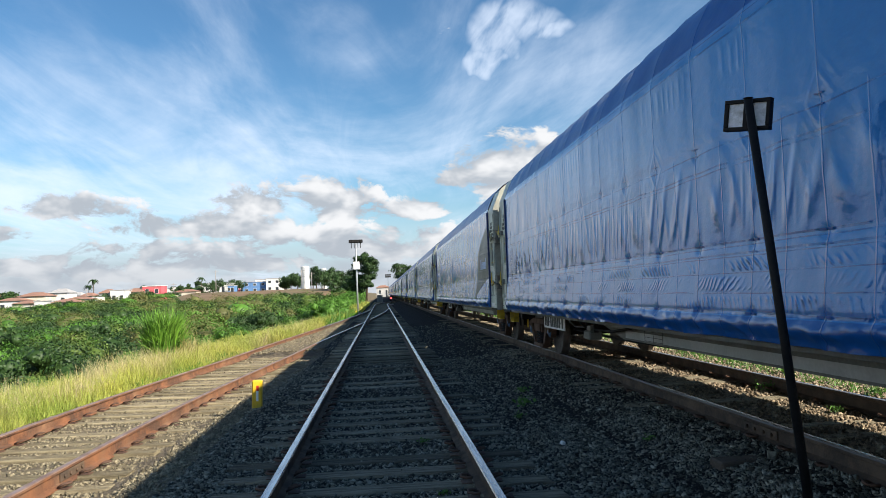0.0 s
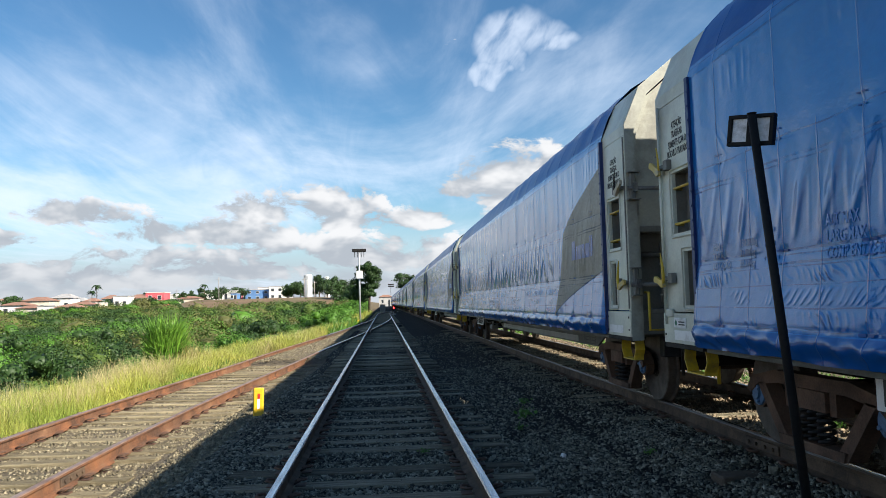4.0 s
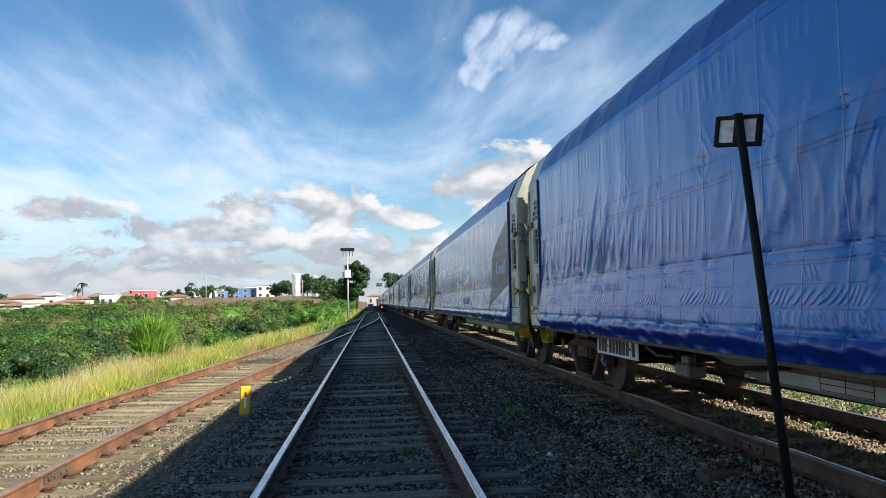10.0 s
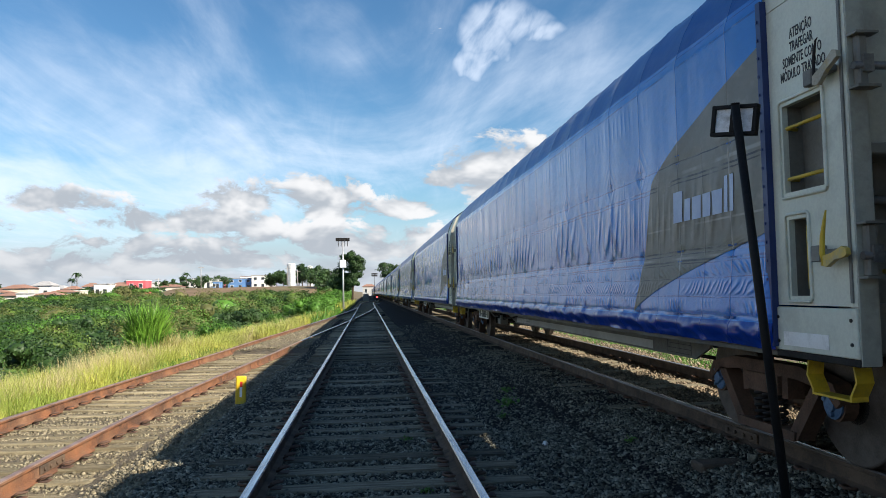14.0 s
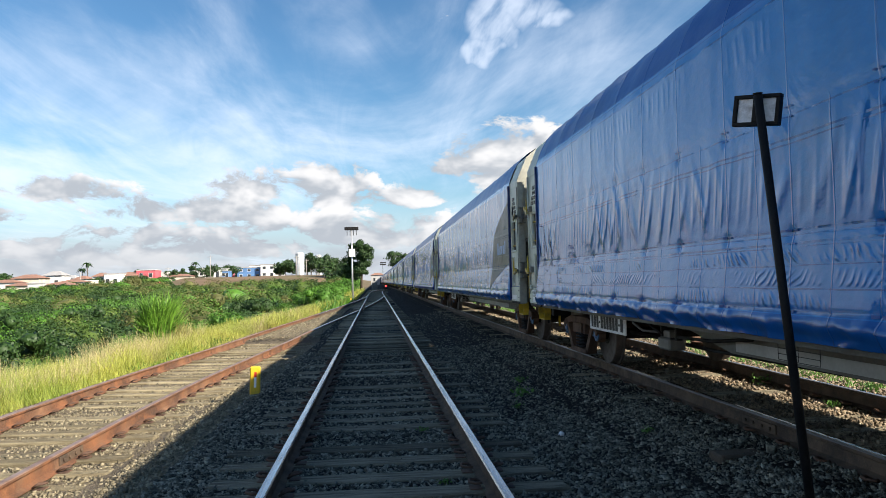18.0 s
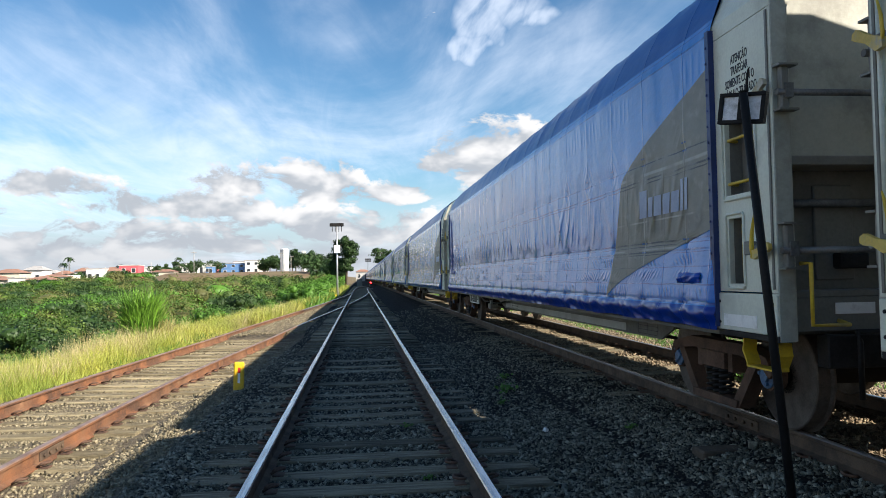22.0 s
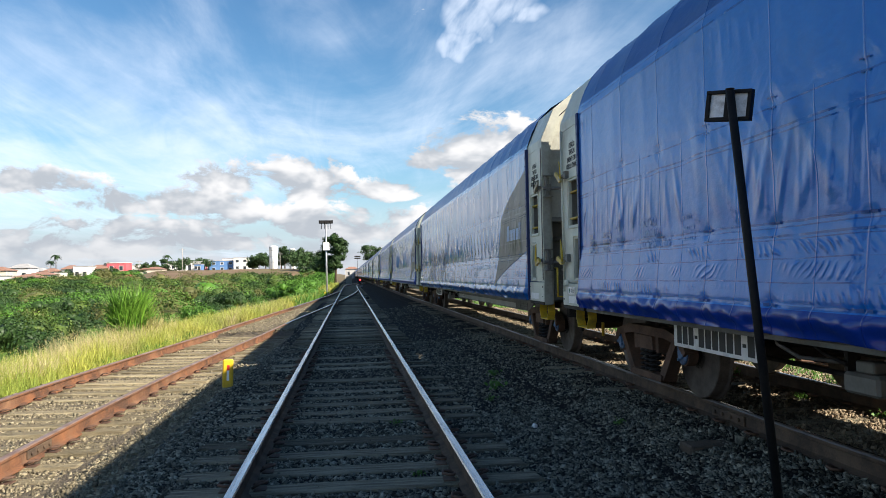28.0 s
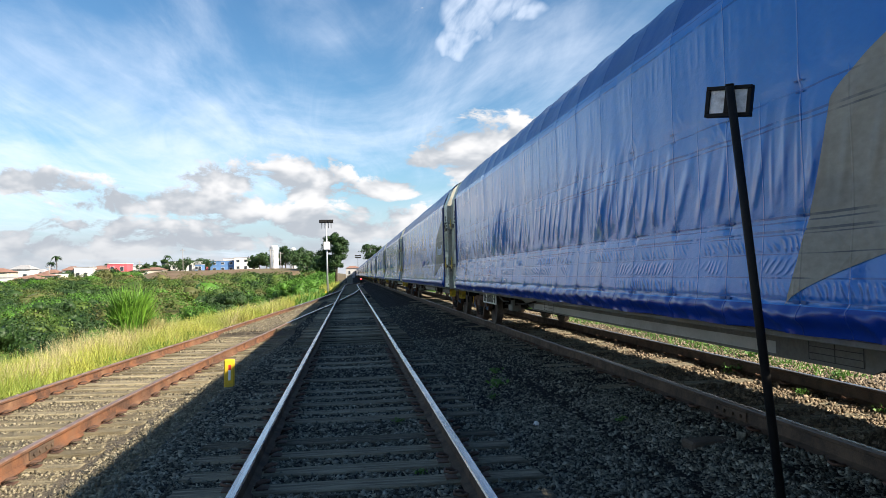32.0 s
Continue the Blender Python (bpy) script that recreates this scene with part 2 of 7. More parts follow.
M_STONE = material("ballast_stone", (0.265, 0.252, 0.192), (0.066, 0.063, 0.048), 0.7, scale=9, fine=90, bump=0.35, vary=0.8, island=True)
M_TAN = material("siding_stone", (0.29, 0.25, 0.165), (0.135, 0.115, 0.075), 0.88, scale=9, fine=90, bump=0.3, vary=0.45, island=True)
M_BROWNSTONE = material("track_stone", (0.31, 0.245, 0.165), (0.13, 0.10, 0.068), 0.85, scale=9, fine=90, bump=0.35, vary=0.5, island=True)
# near-black: the shade in the gaps between stones is painted here
M_BEDSHADE = material("ballast_bed_gap_shade", (0.018, 0.016, 0.014), (0.008, 0.007, 0.006), 0.95, scale=14, fine=40, bump=0.9, spread=(0.3, 0.7), bump_size=0.05)
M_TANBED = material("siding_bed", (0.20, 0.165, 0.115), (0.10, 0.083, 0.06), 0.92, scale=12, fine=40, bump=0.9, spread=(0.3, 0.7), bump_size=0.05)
M_TIE = material("sleeper_wood", (0.29, 0.25, 0.17), (0.095, 0.081, 0.058), 0.88, scale=3, fine=70, bump=0.5, vary=0.55, stretch=(0.6, 8, 8))
M_TIESIDE = material("siding_sleeper_wood", (0.36, 0.305, 0.19), (0.15, 0.123, 0.077), 0.88, scale=3, fine=70, bump=0.5, vary=0.3, stretch=(0.6, 8, 8))
M_RUST = material("rail_rust", (0.25, 0.105, 0.046), (0.065, 0.033, 0.020), 0.82, 0.0, scale=4, fine=70, bump=0.35, spread=(0.3, 0.62), stain=(0.30, 0.16, 0.085), stain_scale=2)
M_RUSTDK = material("rail_side", (0.14, 0.095, 0.063), (0.07, 0.052, 0.04), 0.8, 0.0, scale=5, fine=90, bump=0.25)
M_POLISH = material("rail_head", (0.62, 0.62, 0.63), (0.42, 0.41, 0.42), 0.24, 1.0, scale=3, fine=40, bump=0.03, stretch=(8, 0.4, 8), sheen_rough=0.1)
M_TRAINHEAD = material("rail_head_brown", (0.17, 0.135, 0.11), (0.10, 0.08, 0.068), 0.42, 0.4, scale=3, fine=60, bump=0.05, stretch=(8, 0.4, 8))
M_WORNEDGE = material("rail_worn_edge", (0.60, 0.60, 0.60), (0.42, 0.41, 0.40), 0.22, 1.0, scale=3, fine=40, bump=0.03, stretch=(8, 0.4, 8), sheen_rough=0.1)
M_DULLHEAD = material("rail_head_dull", (0.33, 0.21, 0.15), (0.20, 0.115, 0.075), 0.42, 0.35, scale=3, fine=60, bump=0.05)
M_CLIP = material("clip_iron", (0.14, 0.075, 0.046), (0.07, 0.042, 0.03), 0.8, 0.1, bump=0.2)
M_SOIL = material("earth", (0.16, 0.105, 0.06), (0.085, 0.07, 0.035), 0.95, scale=0.5, fine=9, bump=0.6, stain=(0.055, 0.085, 0.02), stain_scale=0.25, bump_size=0.1)
M_FIELD = material("dry_field", (0.20, 0.125, 0.065), (0.12, 0.08, 0.04), 0.95, scale=0.12, fine=1.5, bump=0.3, stain=(0.10, 0.12, 0.035), stain_scale=0.05)


def tarp(name, a, b, rough, coat=0.45, crease=1.0, shine=1.46, rub=None):
    """Coated cloth: slanting pleats above the straps, fine puckers below them, and crisp stitched lines."""
    m = material(name, a, b, rough, 0.0, scale=0.9, fine=26, bump=0.05, spread=(0.25, 0.75), stain=tuple(c * 0.7 + 0.012 for c in a),
                 stain_scale=0.7, sheen_rough=0.07, stretch=(1, 0.5, 1))
    nd, ln = m.node_tree.nodes, m.node_tree.links
    p = nd["Principled BSDF"]
    p.inputs["Coat IOR"].default_value, p.inputs["Specular IOR Level"].default_value = shine, 0.1
    p.inputs["Coat Weight"].default_value, p.inputs["Coat Roughness"].default_value = coat, 0.10
    tc = nd.new("ShaderNodeTexCoord")
    sep = nd.new("ShaderNodeSeparateXYZ")
    ln.new(tc.outputs["Object"], sep.inputs[0])

    def op(kind, x, y=None, w=None):
        q = nd.new("ShaderNodeMath")
        q.operation = kind
        for i, v in enumerate((x, y, w)):
            if v is None:
                continue
            if isinstance(v, (int, float)):
                q.inputs[i].default_value = v
            else:
                ln.new(v, q.inputs[i])
        return q.outputs[0]

    def step(v, lo, hi):
        r = nd.new("ShaderNodeMapRange")
        r.interpolation_type = "SMOOTHSTEP"
        ln.new(v, r.inputs[0])
        r.inputs[1].default_value, r.inputs[2].default_value = lo, hi
        return r.outputs[0]

    z = sep.outputs[2]
    chance = nd.new("ShaderNodeObjectInfo").outputs["Random"]
    shift = op("MULTIPLY", chance, 40.0)

    def fbm(along, across, detail, seed):
        """Soft noise over the cloth, other on every wagon."""
        vec = nd.new("ShaderNodeCombineXYZ")
        ln.new(op("MULTIPLY", sep.outputs[1], along), vec.inputs[0])
        ln.new(op("MULTIPLY", z, across), vec.inputs[1])
        ln.new(op("ADD", shift, seed), vec.inputs[2])
        nz = nd.new("ShaderNodeTexNoise")
        nz.inputs["Scale"].default_value, nz.inputs["Detail"].default_value = 1.0, detail
        ln.new(vec.outputs[0], nz.inputs["Vector"])
        return nz.outputs["Fac"]

    def times(*parts):
        got = parts[0]
        for q in parts[1:]:
            got = op("MULTIPLY", got, q)
        return got

    def between(lo, hi, edge):
        return times(step(z, lo, lo + edge), step(z, hi, hi - edge))

    along = op("SUBTRACT", sep.outputs[1], 9.8)
    bay = op("PINGPONG", along, 0.4675)                     # metres from the nearest upright seam
    wave = fbm(1.4, 0.5, 2.0, 1.0)

    def dashes(lo, hi, often, slant, height, seed):
        """A row of short slanting puckers between two stitched lines."""
        turn = op("ADD", op("MULTIPLY", op("SUBTRACT", along, op("MULTIPLY", z, slant)), often * 6.283), op("MULTIPLY", fbm(2.3, 2.0, 2.0, seed), 27.0))
        ridge = op("POWER", op("MULTIPLY_ADD", op("SINE", turn), 0.5, 0.5), 1.7)
        return times(ridge, between(lo, hi, 0.035), step(fbm(1.6, 3.0, 2.0, seed + 3.0), 0.42, 0.66), height)

    def hanging(slant, often, height, seed):
        """Long thin pleats that run down to the belt."""
        turn = op("ADD", op("MULTIPLY", op("SUBTRACT", along, op("MULTIPLY", z, slant)), often * 6.283), op("MULTIPLY", fbm(0.9, 0.22, 2.0, seed), 14.0))
        ridge = op("POWER", op("MULTIPLY_ADD", op("SINE", turn), 0.5, 0.5), 3.0)
        return times(ridge, step(z, 1.54, 1.90), step(z, 2.45, 1.80), step(fbm(0.7, 0.4, 2.0, seed + 5.0), 0.42, 0.64), height)

    h = op("ADD", dashes(1.35, 1.47, 11.0, 0.9, 0.0062, 10.0), dashes(1.20, 1.335, 12.5, -0.9, 0.0056, 20.0))
    h = op("ADD", h, dashes(1.05, 1.18, 13.0, 0.4, 0.0058, 30.0))
    h = op("ADD", h, op("ADD", hanging(-0.42, 3.4, 0.020 * crease, 41.0), hanging(0.35, 2.6, 0.015 * crease, 52.0)))
    h = op("ADD", h, times(hanging(-0.12, 6.5, 0.008 * crease, 63.0), step(z, 2.5, 1.9)))
    # creases drawn tight round the fittings
    pull = times(op("POWER", op("MULTIPLY_ADD", op("SINE", op("MULTIPLY", op("ADD", bay, op("MULTIPLY", op("ABSOLUTE", op("SUBTRACT", z, 2.40)), 0.8)), 52.0)), 0.5, 0.5), 2.0), step(bay, 0.30, 0.05), between(2.1, 2.75, 0.25))
    h = op("ADD", h, times(pull, step(wave, 0.42, 0.62), 0.0025 * crease))
    # fine crush marks, gathers under the shoulder, and the loose hem
    h = op("ADD", h, times(op("SUBTRACT", fbm(7.0, 9.0, 4.0, 71.0), 0.5), 0.0045))
    h = op("ADD", h, times(op("SUBTRACT", fbm(2.6, 0.7, 1.0, 75.0), 0.5), 0.017 * crease))
    h = op("ADD", h, times(op("POWER", op("MULTIPLY_ADD", op("SINE", op("ADD", op("MULTIPLY", along, 46.0), op("MULTIPLY", wave, 14.0))), 0.5, 0.5), 2.0), between(2.85, 3.2, 0.12), step(wave, 0.40, 0.62), 0.003))
    h = op("ADD", h, times(op("SUBTRACT", fbm(3.2, 4.0, 1.5, 81.0), 0.5), step(z, 1.06, 1.0), 0.034))
    # the upright seams, piped, with a lighter row of stitches half way between
    h = op("ADD", h, times(step(bay, 0.014, 0.0), 0.004))
    h = op("ADD", h, times(step(op("SUBTRACT", 0.4675, bay), 0.012, 0.0), step(z, 2.42, 2.38), 0.004))
    sag = op("ADD", z, times(op("SUBTRACT", wave, 0.5), 0.05))
    low_sag = op("ADD", z, times(op("SUBTRACT", wave, 0.5), 0.025))
    line = None
    for where, c, half in ((low_sag, 1.585, 0.008), (low_sag, 1.552, 0.005), (low_sag, 1.495, 0.008), (low_sag, 1.47, 0.004), (low_sag, 1.345, 0.004), (low_sag, 1.19, 0.005), (low_sag, 1.035, 0.011),
                           (sag, 2.37, 0.006), (sag, 2.215, 0.008), (sag, 2.18, 0.006), (z, 3.215, 0.008), (z, 3.30, 0.004)):
        q = op("COMPARE", where, c, half)
        line = q if line is None else op("ADD", line, q)
    line = times(line, step(fbm(3.0, 3.0, 3.0, 91.0), 0.32, 0.60))
    # patchy dark reflections of the land, painted into the colour above the belt
    land_reflection = times(step(fbm(1.9, 2.6, 4.0, 97.0), 0.56, 0.70), between(1.56, 1.84, 0.08), 0.32)
    bp = nd.new("ShaderNodeBump")
    bp.inputs["Strength"].default_value, bp.inputs["Distance"].default_value = 1.0, 1.0
    ln.new(h, bp.inputs["Height"])
    ln.new(p.inputs["Normal"].links[0].from_socket, bp.inputs["Normal"])
    b2 = nd.new("ShaderNodeBump")
    b2.inputs["Strength"].default_value, b2.inputs["Distance"].default_value = 1.0, 0.009
    ln.new(line, b2.inputs["Height"])
    ln.new(bp.outputs[0], b2.inputs["Normal"])
    ln.new(b2.outputs[0], p.inputs["Normal"])
    ln.new(b2.outputs[0], p.inputs["Coat Normal"])
    # stitching and the dirt it holds, plus the dark reflections painted above the belt
    k = nd.new("ShaderNodeMix")
    k.data_type, k.blend_type = "RGBA", "MULTIPLY"
    ln.new(op("MULTIPLY", op("MINIMUM", op("ADD", op("ADD", line, land_reflection), times(step(bay, 0.008, 0.003), 0.30)), 1.0), 0.8), k.inputs[0])
    ln.new(p.inputs["Base Color"].links[0].from_socket, k.inputs[6])
    k.inputs[7].default_value = (0.25, 0.3, 0.45, 1)
    ln.new(k.outputs[2], p.inputs["Base Color"])
    if rub:
        # print rubbed pale where the frame behind the cloth bears on it
        worn = None
        for where, c, half in ((bay, 0.0, 0.022), (z, 2.265, 0.022), (z, 1.80, 0.012), (z, 1.52, 0.014)):
            q = step(op("ABSOLUTE", op("SUBTRACT", where, c)), half, half * 0.3)
            worn = q if worn is None else op("MAXIMUM", worn, q)
        worn = times(worn, step(fbm(2.2, 2.2, 5.0, 120.0), 0.36, 0.62), 0.75)
        spot = times(step(fbm(6.0, 6.0, 6.0, 130.0), 0.56, 0.76), 0.35)
        pale = nd.new("ShaderNodeMix")
        pale.data_type = "RGBA"
        ln.new(op("MAXIMUM", worn, spot), pale.inputs[0])
        ln.new(k.outputs[2], pale.inputs[6])
        pale.inputs[7].default_value = (*rub, 1)
        ln.new(pale.outputs[2], p.inputs["Base Color"])
    return m


M_TARP = tarp("curtain_blue", (0.001, 0.166, 0.60), (0.001, 0.137, 0.52), 0.40, 0.95, 1.0)
# the same cloth on the roof, its dimmer light put into a darker blue
M_TARPROOFSHADE = tarp("roof_shaded_blue", (0.002, 0.092, 0.37), (0.002, 0.074, 0.31), 0.42, 0.32, 0.5)
M_TARPOLD = tarp("curtain_faded_blue", (0.001, 0.172, 0.52), (0.001, 0.142, 0.46), 0.36, 1.0, 1.0, 1.54)
# hem blues: deep navy, with the dark ground they reflect painted in
M_TARPHEMSHADE = tarp("curtain_hem_shaded_navy", (0.002, 0.042, 0.32), (0.002, 0.03, 0.24), 0.36, 0.6)
M_TARPHEMMID = tarp("faded_hem_shaded_blue", (0.004, 0.10, 0.36), (0.003, 0.08, 0.30), 0.36, 0.95)
M_PATCH = tarp("patch_blue", (0.002, 0.075, 0.50), (0.002, 0.03, 0.22), 0.34, 0.5)
M_FAINT = tarp("faint_print", (0.02, 0.195, 0.60), (0.012, 0.16, 0.53), 0.4, 0.95)
M_SEAM = material("seam_blue", (0.010, 0.10, 0.36), (0.008, 0.085, 0.30), 0.4, bump=0.0)
M_SAIL = tarp("emblem_grey", (0.25, 0.245, 0.215), (0.195, 0.19, 0.168), 0.5, 0.22, rub=(0.43, 0.42, 0.38))
M_SAILPALE = tarp("emblem_pale", (0.40, 0.38, 0.32), (0.22, 0.21, 0.175), 0.55, 0.15)
M_MARKWHITE = material("mark_white", (0.50, 0.60, 0.78), (0.40, 0.50, 0.70), 0.5, bump=0.03)
M_MARKBLUE = material("mark_blue", (0.06, 0.12, 0.40), (0.05, 0.10, 0.33), 0.3, bump=0.03)
M_MARKFAINT = material("mark_faint", (0.26, 0.32, 0.47), (0.21, 0.26, 0.40), 0.4, bump=0.03)
# the wagon's grey, lowered on its ends for the shade between wagons
M_GREYSHADE = material("wagon_grey_shaded_end", (0.43, 0.435, 0.365), (0.34, 0.343, 0.29), 0.5, scale=1.3, fine=40, bump=0.05, stain=(0.2, 0.19, 0.16), stain_scale=1.3)
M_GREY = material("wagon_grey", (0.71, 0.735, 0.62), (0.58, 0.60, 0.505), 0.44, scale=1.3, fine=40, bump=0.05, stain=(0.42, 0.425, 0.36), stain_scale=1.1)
# dark grey fittings; in recesses this grey stands in for shade
M_GREYDK = material("dark_grey_and_shade", (0.20, 0.198, 0.175), (0.14, 0.138, 0.12), 0.55, scale=1.6, fine=40, bump=0.05, stain=(0.15, 0.14, 0.12), stain_scale=1.4)
M_STRIPE = material("sill_stripe", (0.50, 0.51, 0.48), (0.40, 0.41, 0.38), 0.6, scale=1.4, fine=30, bump=0.05, stain=(0.30, 0.29, 0.26), stain_scale=0.9)
M_SILL = material("sill_grey", (0.20, 0.205, 0.185), (0.13, 0.13, 0.12), 0.6, scale=1.4, fine=30, bump=0.08, stain=(0.17, 0.14, 0.10), stain_scale=1.1)
M_BLACK = material("black_iron", (0.035, 0.033, 0.032), (0.018, 0.017, 0.017), 0.6, 0.2, bump=0.1)
M_BOGIE = material("bogie_brown", (0.17, 0.10, 0.066), (0.09, 0.058, 0.042), 0.8, 0.1, scale=4, fine=60, bump=0.2)
M_WHEEL = material("wheel_steel", (0.018, 0.014, 0.012), (0.011, 0.009, 0.008), 0.75, 0.1, scale=5, fine=70, bump=0.1)
M_TREAD = material("wheel_rim", (0.14, 0.115, 0.095), (0.08, 0.066, 0.055), 0.55, 0.2, scale=6, fine=70, bump=0.06)
M_CAP = material("bearing_blue", (0.10, 0.20, 0.34), (0.05, 0.11, 0.21), 0.5, 0.1, bump=0.1, stain=(0.06, 0.055, 0.05), stain_scale=6)
M_YELLOW = material("step_yellow", (0.72, 0.50, 0.035), (0.58, 0.39, 0.03), 0.45, scale=3, fine=50, bump=0.06, stain=(0.30, 0.21, 0.06), stain_scale=4)
M_LEVER = material("lever_yellow", (0.70, 0.50, 0.10), (0.52, 0.38, 0.08), 0.5, scale=8, fine=60, bump=0.06, stain=(0.35, 0.33, 0.27), stain_scale=9)
M_LEVERWORN = material("lever_worn", (0.46, 0.42, 0.32), (0.32, 0.28, 0.19), 0.5, scale=8, fine=60, bump=0.06, stain=(0.50, 0.36, 0.08), stain_scale=9)
M_EDGE = material("edge_navy", (0.012, 0.035, 0.15), (0.008, 0.024, 0.11), 0.45, bump=0.0)
M_SPRAY = material("spray_black", (0.03, 0.038, 0.065), (0.055, 0.07, 0.12), 0.7, scale=6, fine=60, bump=0.0)
M_STENCIL = tarp("stencil_pale", (0.22, 0.31, 0.50), (0.10, 0.20, 0.44), 0.4, 0.9)
M_PLATE = material("plate_white", (0.90, 0.90, 0.87), (0.80, 0.80, 0.77), 0.5, bump=0.04, stain=(0.42, 0.40, 0.36), stain_scale=3)
M_INK = material("lettering_black", (0.022, 0.022, 0.024), (0.03, 0.03, 0.03), 0.6, bump=0.0)
M_GREEN = material("mark_green", (0.05, 0.22, 0.13), (0.04, 0.17, 0.10), 0.5, bump=0.0)
M_PIPE = material("pipe_grey", (0.2, 0.2, 0.19), (0.11, 0.11, 0.105), 0.55, 0.3, bump=0.1)
M_POST = material("post_yellow", (0.78, 0.50, 0.02), (0.64, 0.39, 0.02), 0.5, scale=4, fine=60, bump=0.06, stain=(0.5, 0.36, 0.05), stain_scale=6)
M_RED = material("mark_red", (0.5, 0.03, 0.02), (0.4, 0.03, 0.02), 0.5, bump=0.0)
M_POLE = material("pole_black", (0.010, 0.011, 0.012), (0.020, 0.019, 0.018), 0.55, scale=4, fine=50, bump=0.12)
M_LAMPGLASS = material("lamp_glass_dirty", (0.86, 0.88, 0.90), (0.72, 0.74, 0.76), 0.3, scale=14, fine=60, bump=0.03, stain=(0.33, 0.33, 0.31), stain_scale=9)
M_STEEL = material("galvanised", (0.55, 0.56, 0.57), (0.42, 0.43, 0.44), 0.45, 0.6, bump=0.05)
M_WHITE = material("white_paint", (0.78, 0.79, 0.78), (0.68, 0.69, 0.68), 0.6, scale=0.3, fine=5, bump=0.05, stain=(0.55, 0.54, 0.5), stain_scale=0.4)
M_LEAF = material("shrub_leaf", (0.125, 0.195, 0.032), (0.065, 0.115, 0.02), 0.6, scale=0.25, fine=1.2, spread=(0.38, 0.60), bump=0.0, through=0.3, vary=0.14, island=True)
M_LEAFLIGHT = material("bright_leaf", (0.11, 0.26, 0.03), (0.07, 0.17, 0.02), 0.55, scale=0.2, fine=2, bump=0.0, through=0.35, vary=0.35, island=True)
M_TREELEAF = material("tree_leaf", (0.04, 0.09, 0.02), (0.022, 0.055, 0.013), 0.6, scale=0.3, fine=2, bump=0.0, through=0.25, vary=0.4, island=True)
M_GRASS = material("tall_grass", (0.50, 0.49, 0.095), (0.27, 0.35, 0.058), 0.6, scale=0.25, fine=2.0, bump=0.0, through=0.4, vary=0.35, island=True, stain=(0.42, 0.36, 0.15), stain_scale=0.3)
M_STRAW = material("straw_grass", (0.62, 0.52, 0.29), (0.46, 0.40, 0.17), 0.7, scale=0.5, fine=3.0, bump=0.0, through=0.35, vary=0.35, island=True)
M_LEAFDARK = material("dark_scrub_leaf", (0.045, 0.098, 0.020), (0.026, 0.062, 0.013), 0.55, scale=0.3, fine=1.4, bump=0.0, through=0.3, vary=0.14, island=True)
M_LEAFBROWN = material("olive_scrub_leaf", (0.165, 0.175, 0.050), (0.105, 0.112, 0.034), 0.65, scale=0.3, fine=1.4, bump=0.0, through=0.3, vary=0.16, island=True)
M_CANE = material("cane_leaf", (0.19, 0.36, 0.045), (0.08, 0.19, 0.025), 0.5, scale=1.0, fine=5, bump=0.0, through=0.25, vary=0.5, island=True)
M_DRYCANE = material("dry_cane_leaf", (0.48, 0.42, 0.17), (0.36, 0.33, 0.11), 0.6, scale=1.0, fine=5, bump=0.0, through=0.4, vary=0.3, island=True)
M_WEED = material("weed_leaf", (0.10, 0.22, 0.035), (0.06, 0.14, 0.02), 0.6, bump=0.0, through=0.3, vary=0.35, island=True)
M_BARK = material("bark", (0.12, 0.09, 0.065), (0.07, 0.055, 0.04), 0.9, scale=3, fine=30, bump=0.4)
M_CONCRETE = material("concrete", (0.36, 0.34, 0.31), (0.27, 0.255, 0.235), 0.85, scale=1.2, fine=30, bump=0.15)
M_WALLS = [material("house_wall_" + n, c, None, 0.8, scale=0.5, fine=12, bump=0.06) for n, c in
           (("white", (0.74, 0.73, 0.70)), ("cream", (0.64, 0.58, 0.46)), ("red", (0.60, 0.12, 0.14)), ("grey", (0.48, 0.47, 0.45)), ("blue", (0.11, 0.24, 0.48)))]
M_TILE = material("roof_tile", (0.33, 0.175, 0.12), (0.22, 0.125, 0.09), 0.85, scale=1, fine=14, bump=0.3)
M_ROOFGREY = material("roof_sheet", (0.42, 0.41, 0.40), (0.31, 0.30, 0.29), 0.7, scale=1, fine=10, bump=0.1)
M_PANE = material("dark_pane", (0.05, 0.06, 0.07), (0.03, 0.035, 0.04), 0.15, bump=0.0)
M_SIGNAL = glow("signal_red", (1.0, 0.03, 0.03), 6.0)

# dull, dusty surfaces
for dusty in (M_STONE, M_TAN, M_BROWNSTONE, M_BEDSHADE, M_TANBED, M_TIE, M_TIESIDE, M_WHEEL, M_TREAD, M_BOGIE, M_SILL, M_POLE, M_RUSTDK, M_BLACK, M_BARK):
    dusty.node_tree.nodes["Principled BSDF"].inputs["Specular IOR Level"].default_value = 0.15

# ---------------------------------------------------------------- building helpers
def link(name, bm, material, smooth=False):
    me = bpy.data.meshes.new(name)
    bm.to_mesh(me)
    bm.free()
    for m in material if isinstance(material, (list, tuple)) else [material]:
        me.materials.append(m)
    if smooth:
        me.shade_smooth()
    return me


def part(name, bm, material, parent, label="", smooth=False):
    """One mesh object under a thing or under a part."""
    ob = new(name, link(name, bm, material, smooth))
    ob.parent = parent
    return tagged(ob, label)


def share(name, me, parent, m=None, label=""):
    ob = new(name, me)
    ob.parent = parent
    if m is not None:
        ob.matrix_basis = m
    return tagged(ob, label)


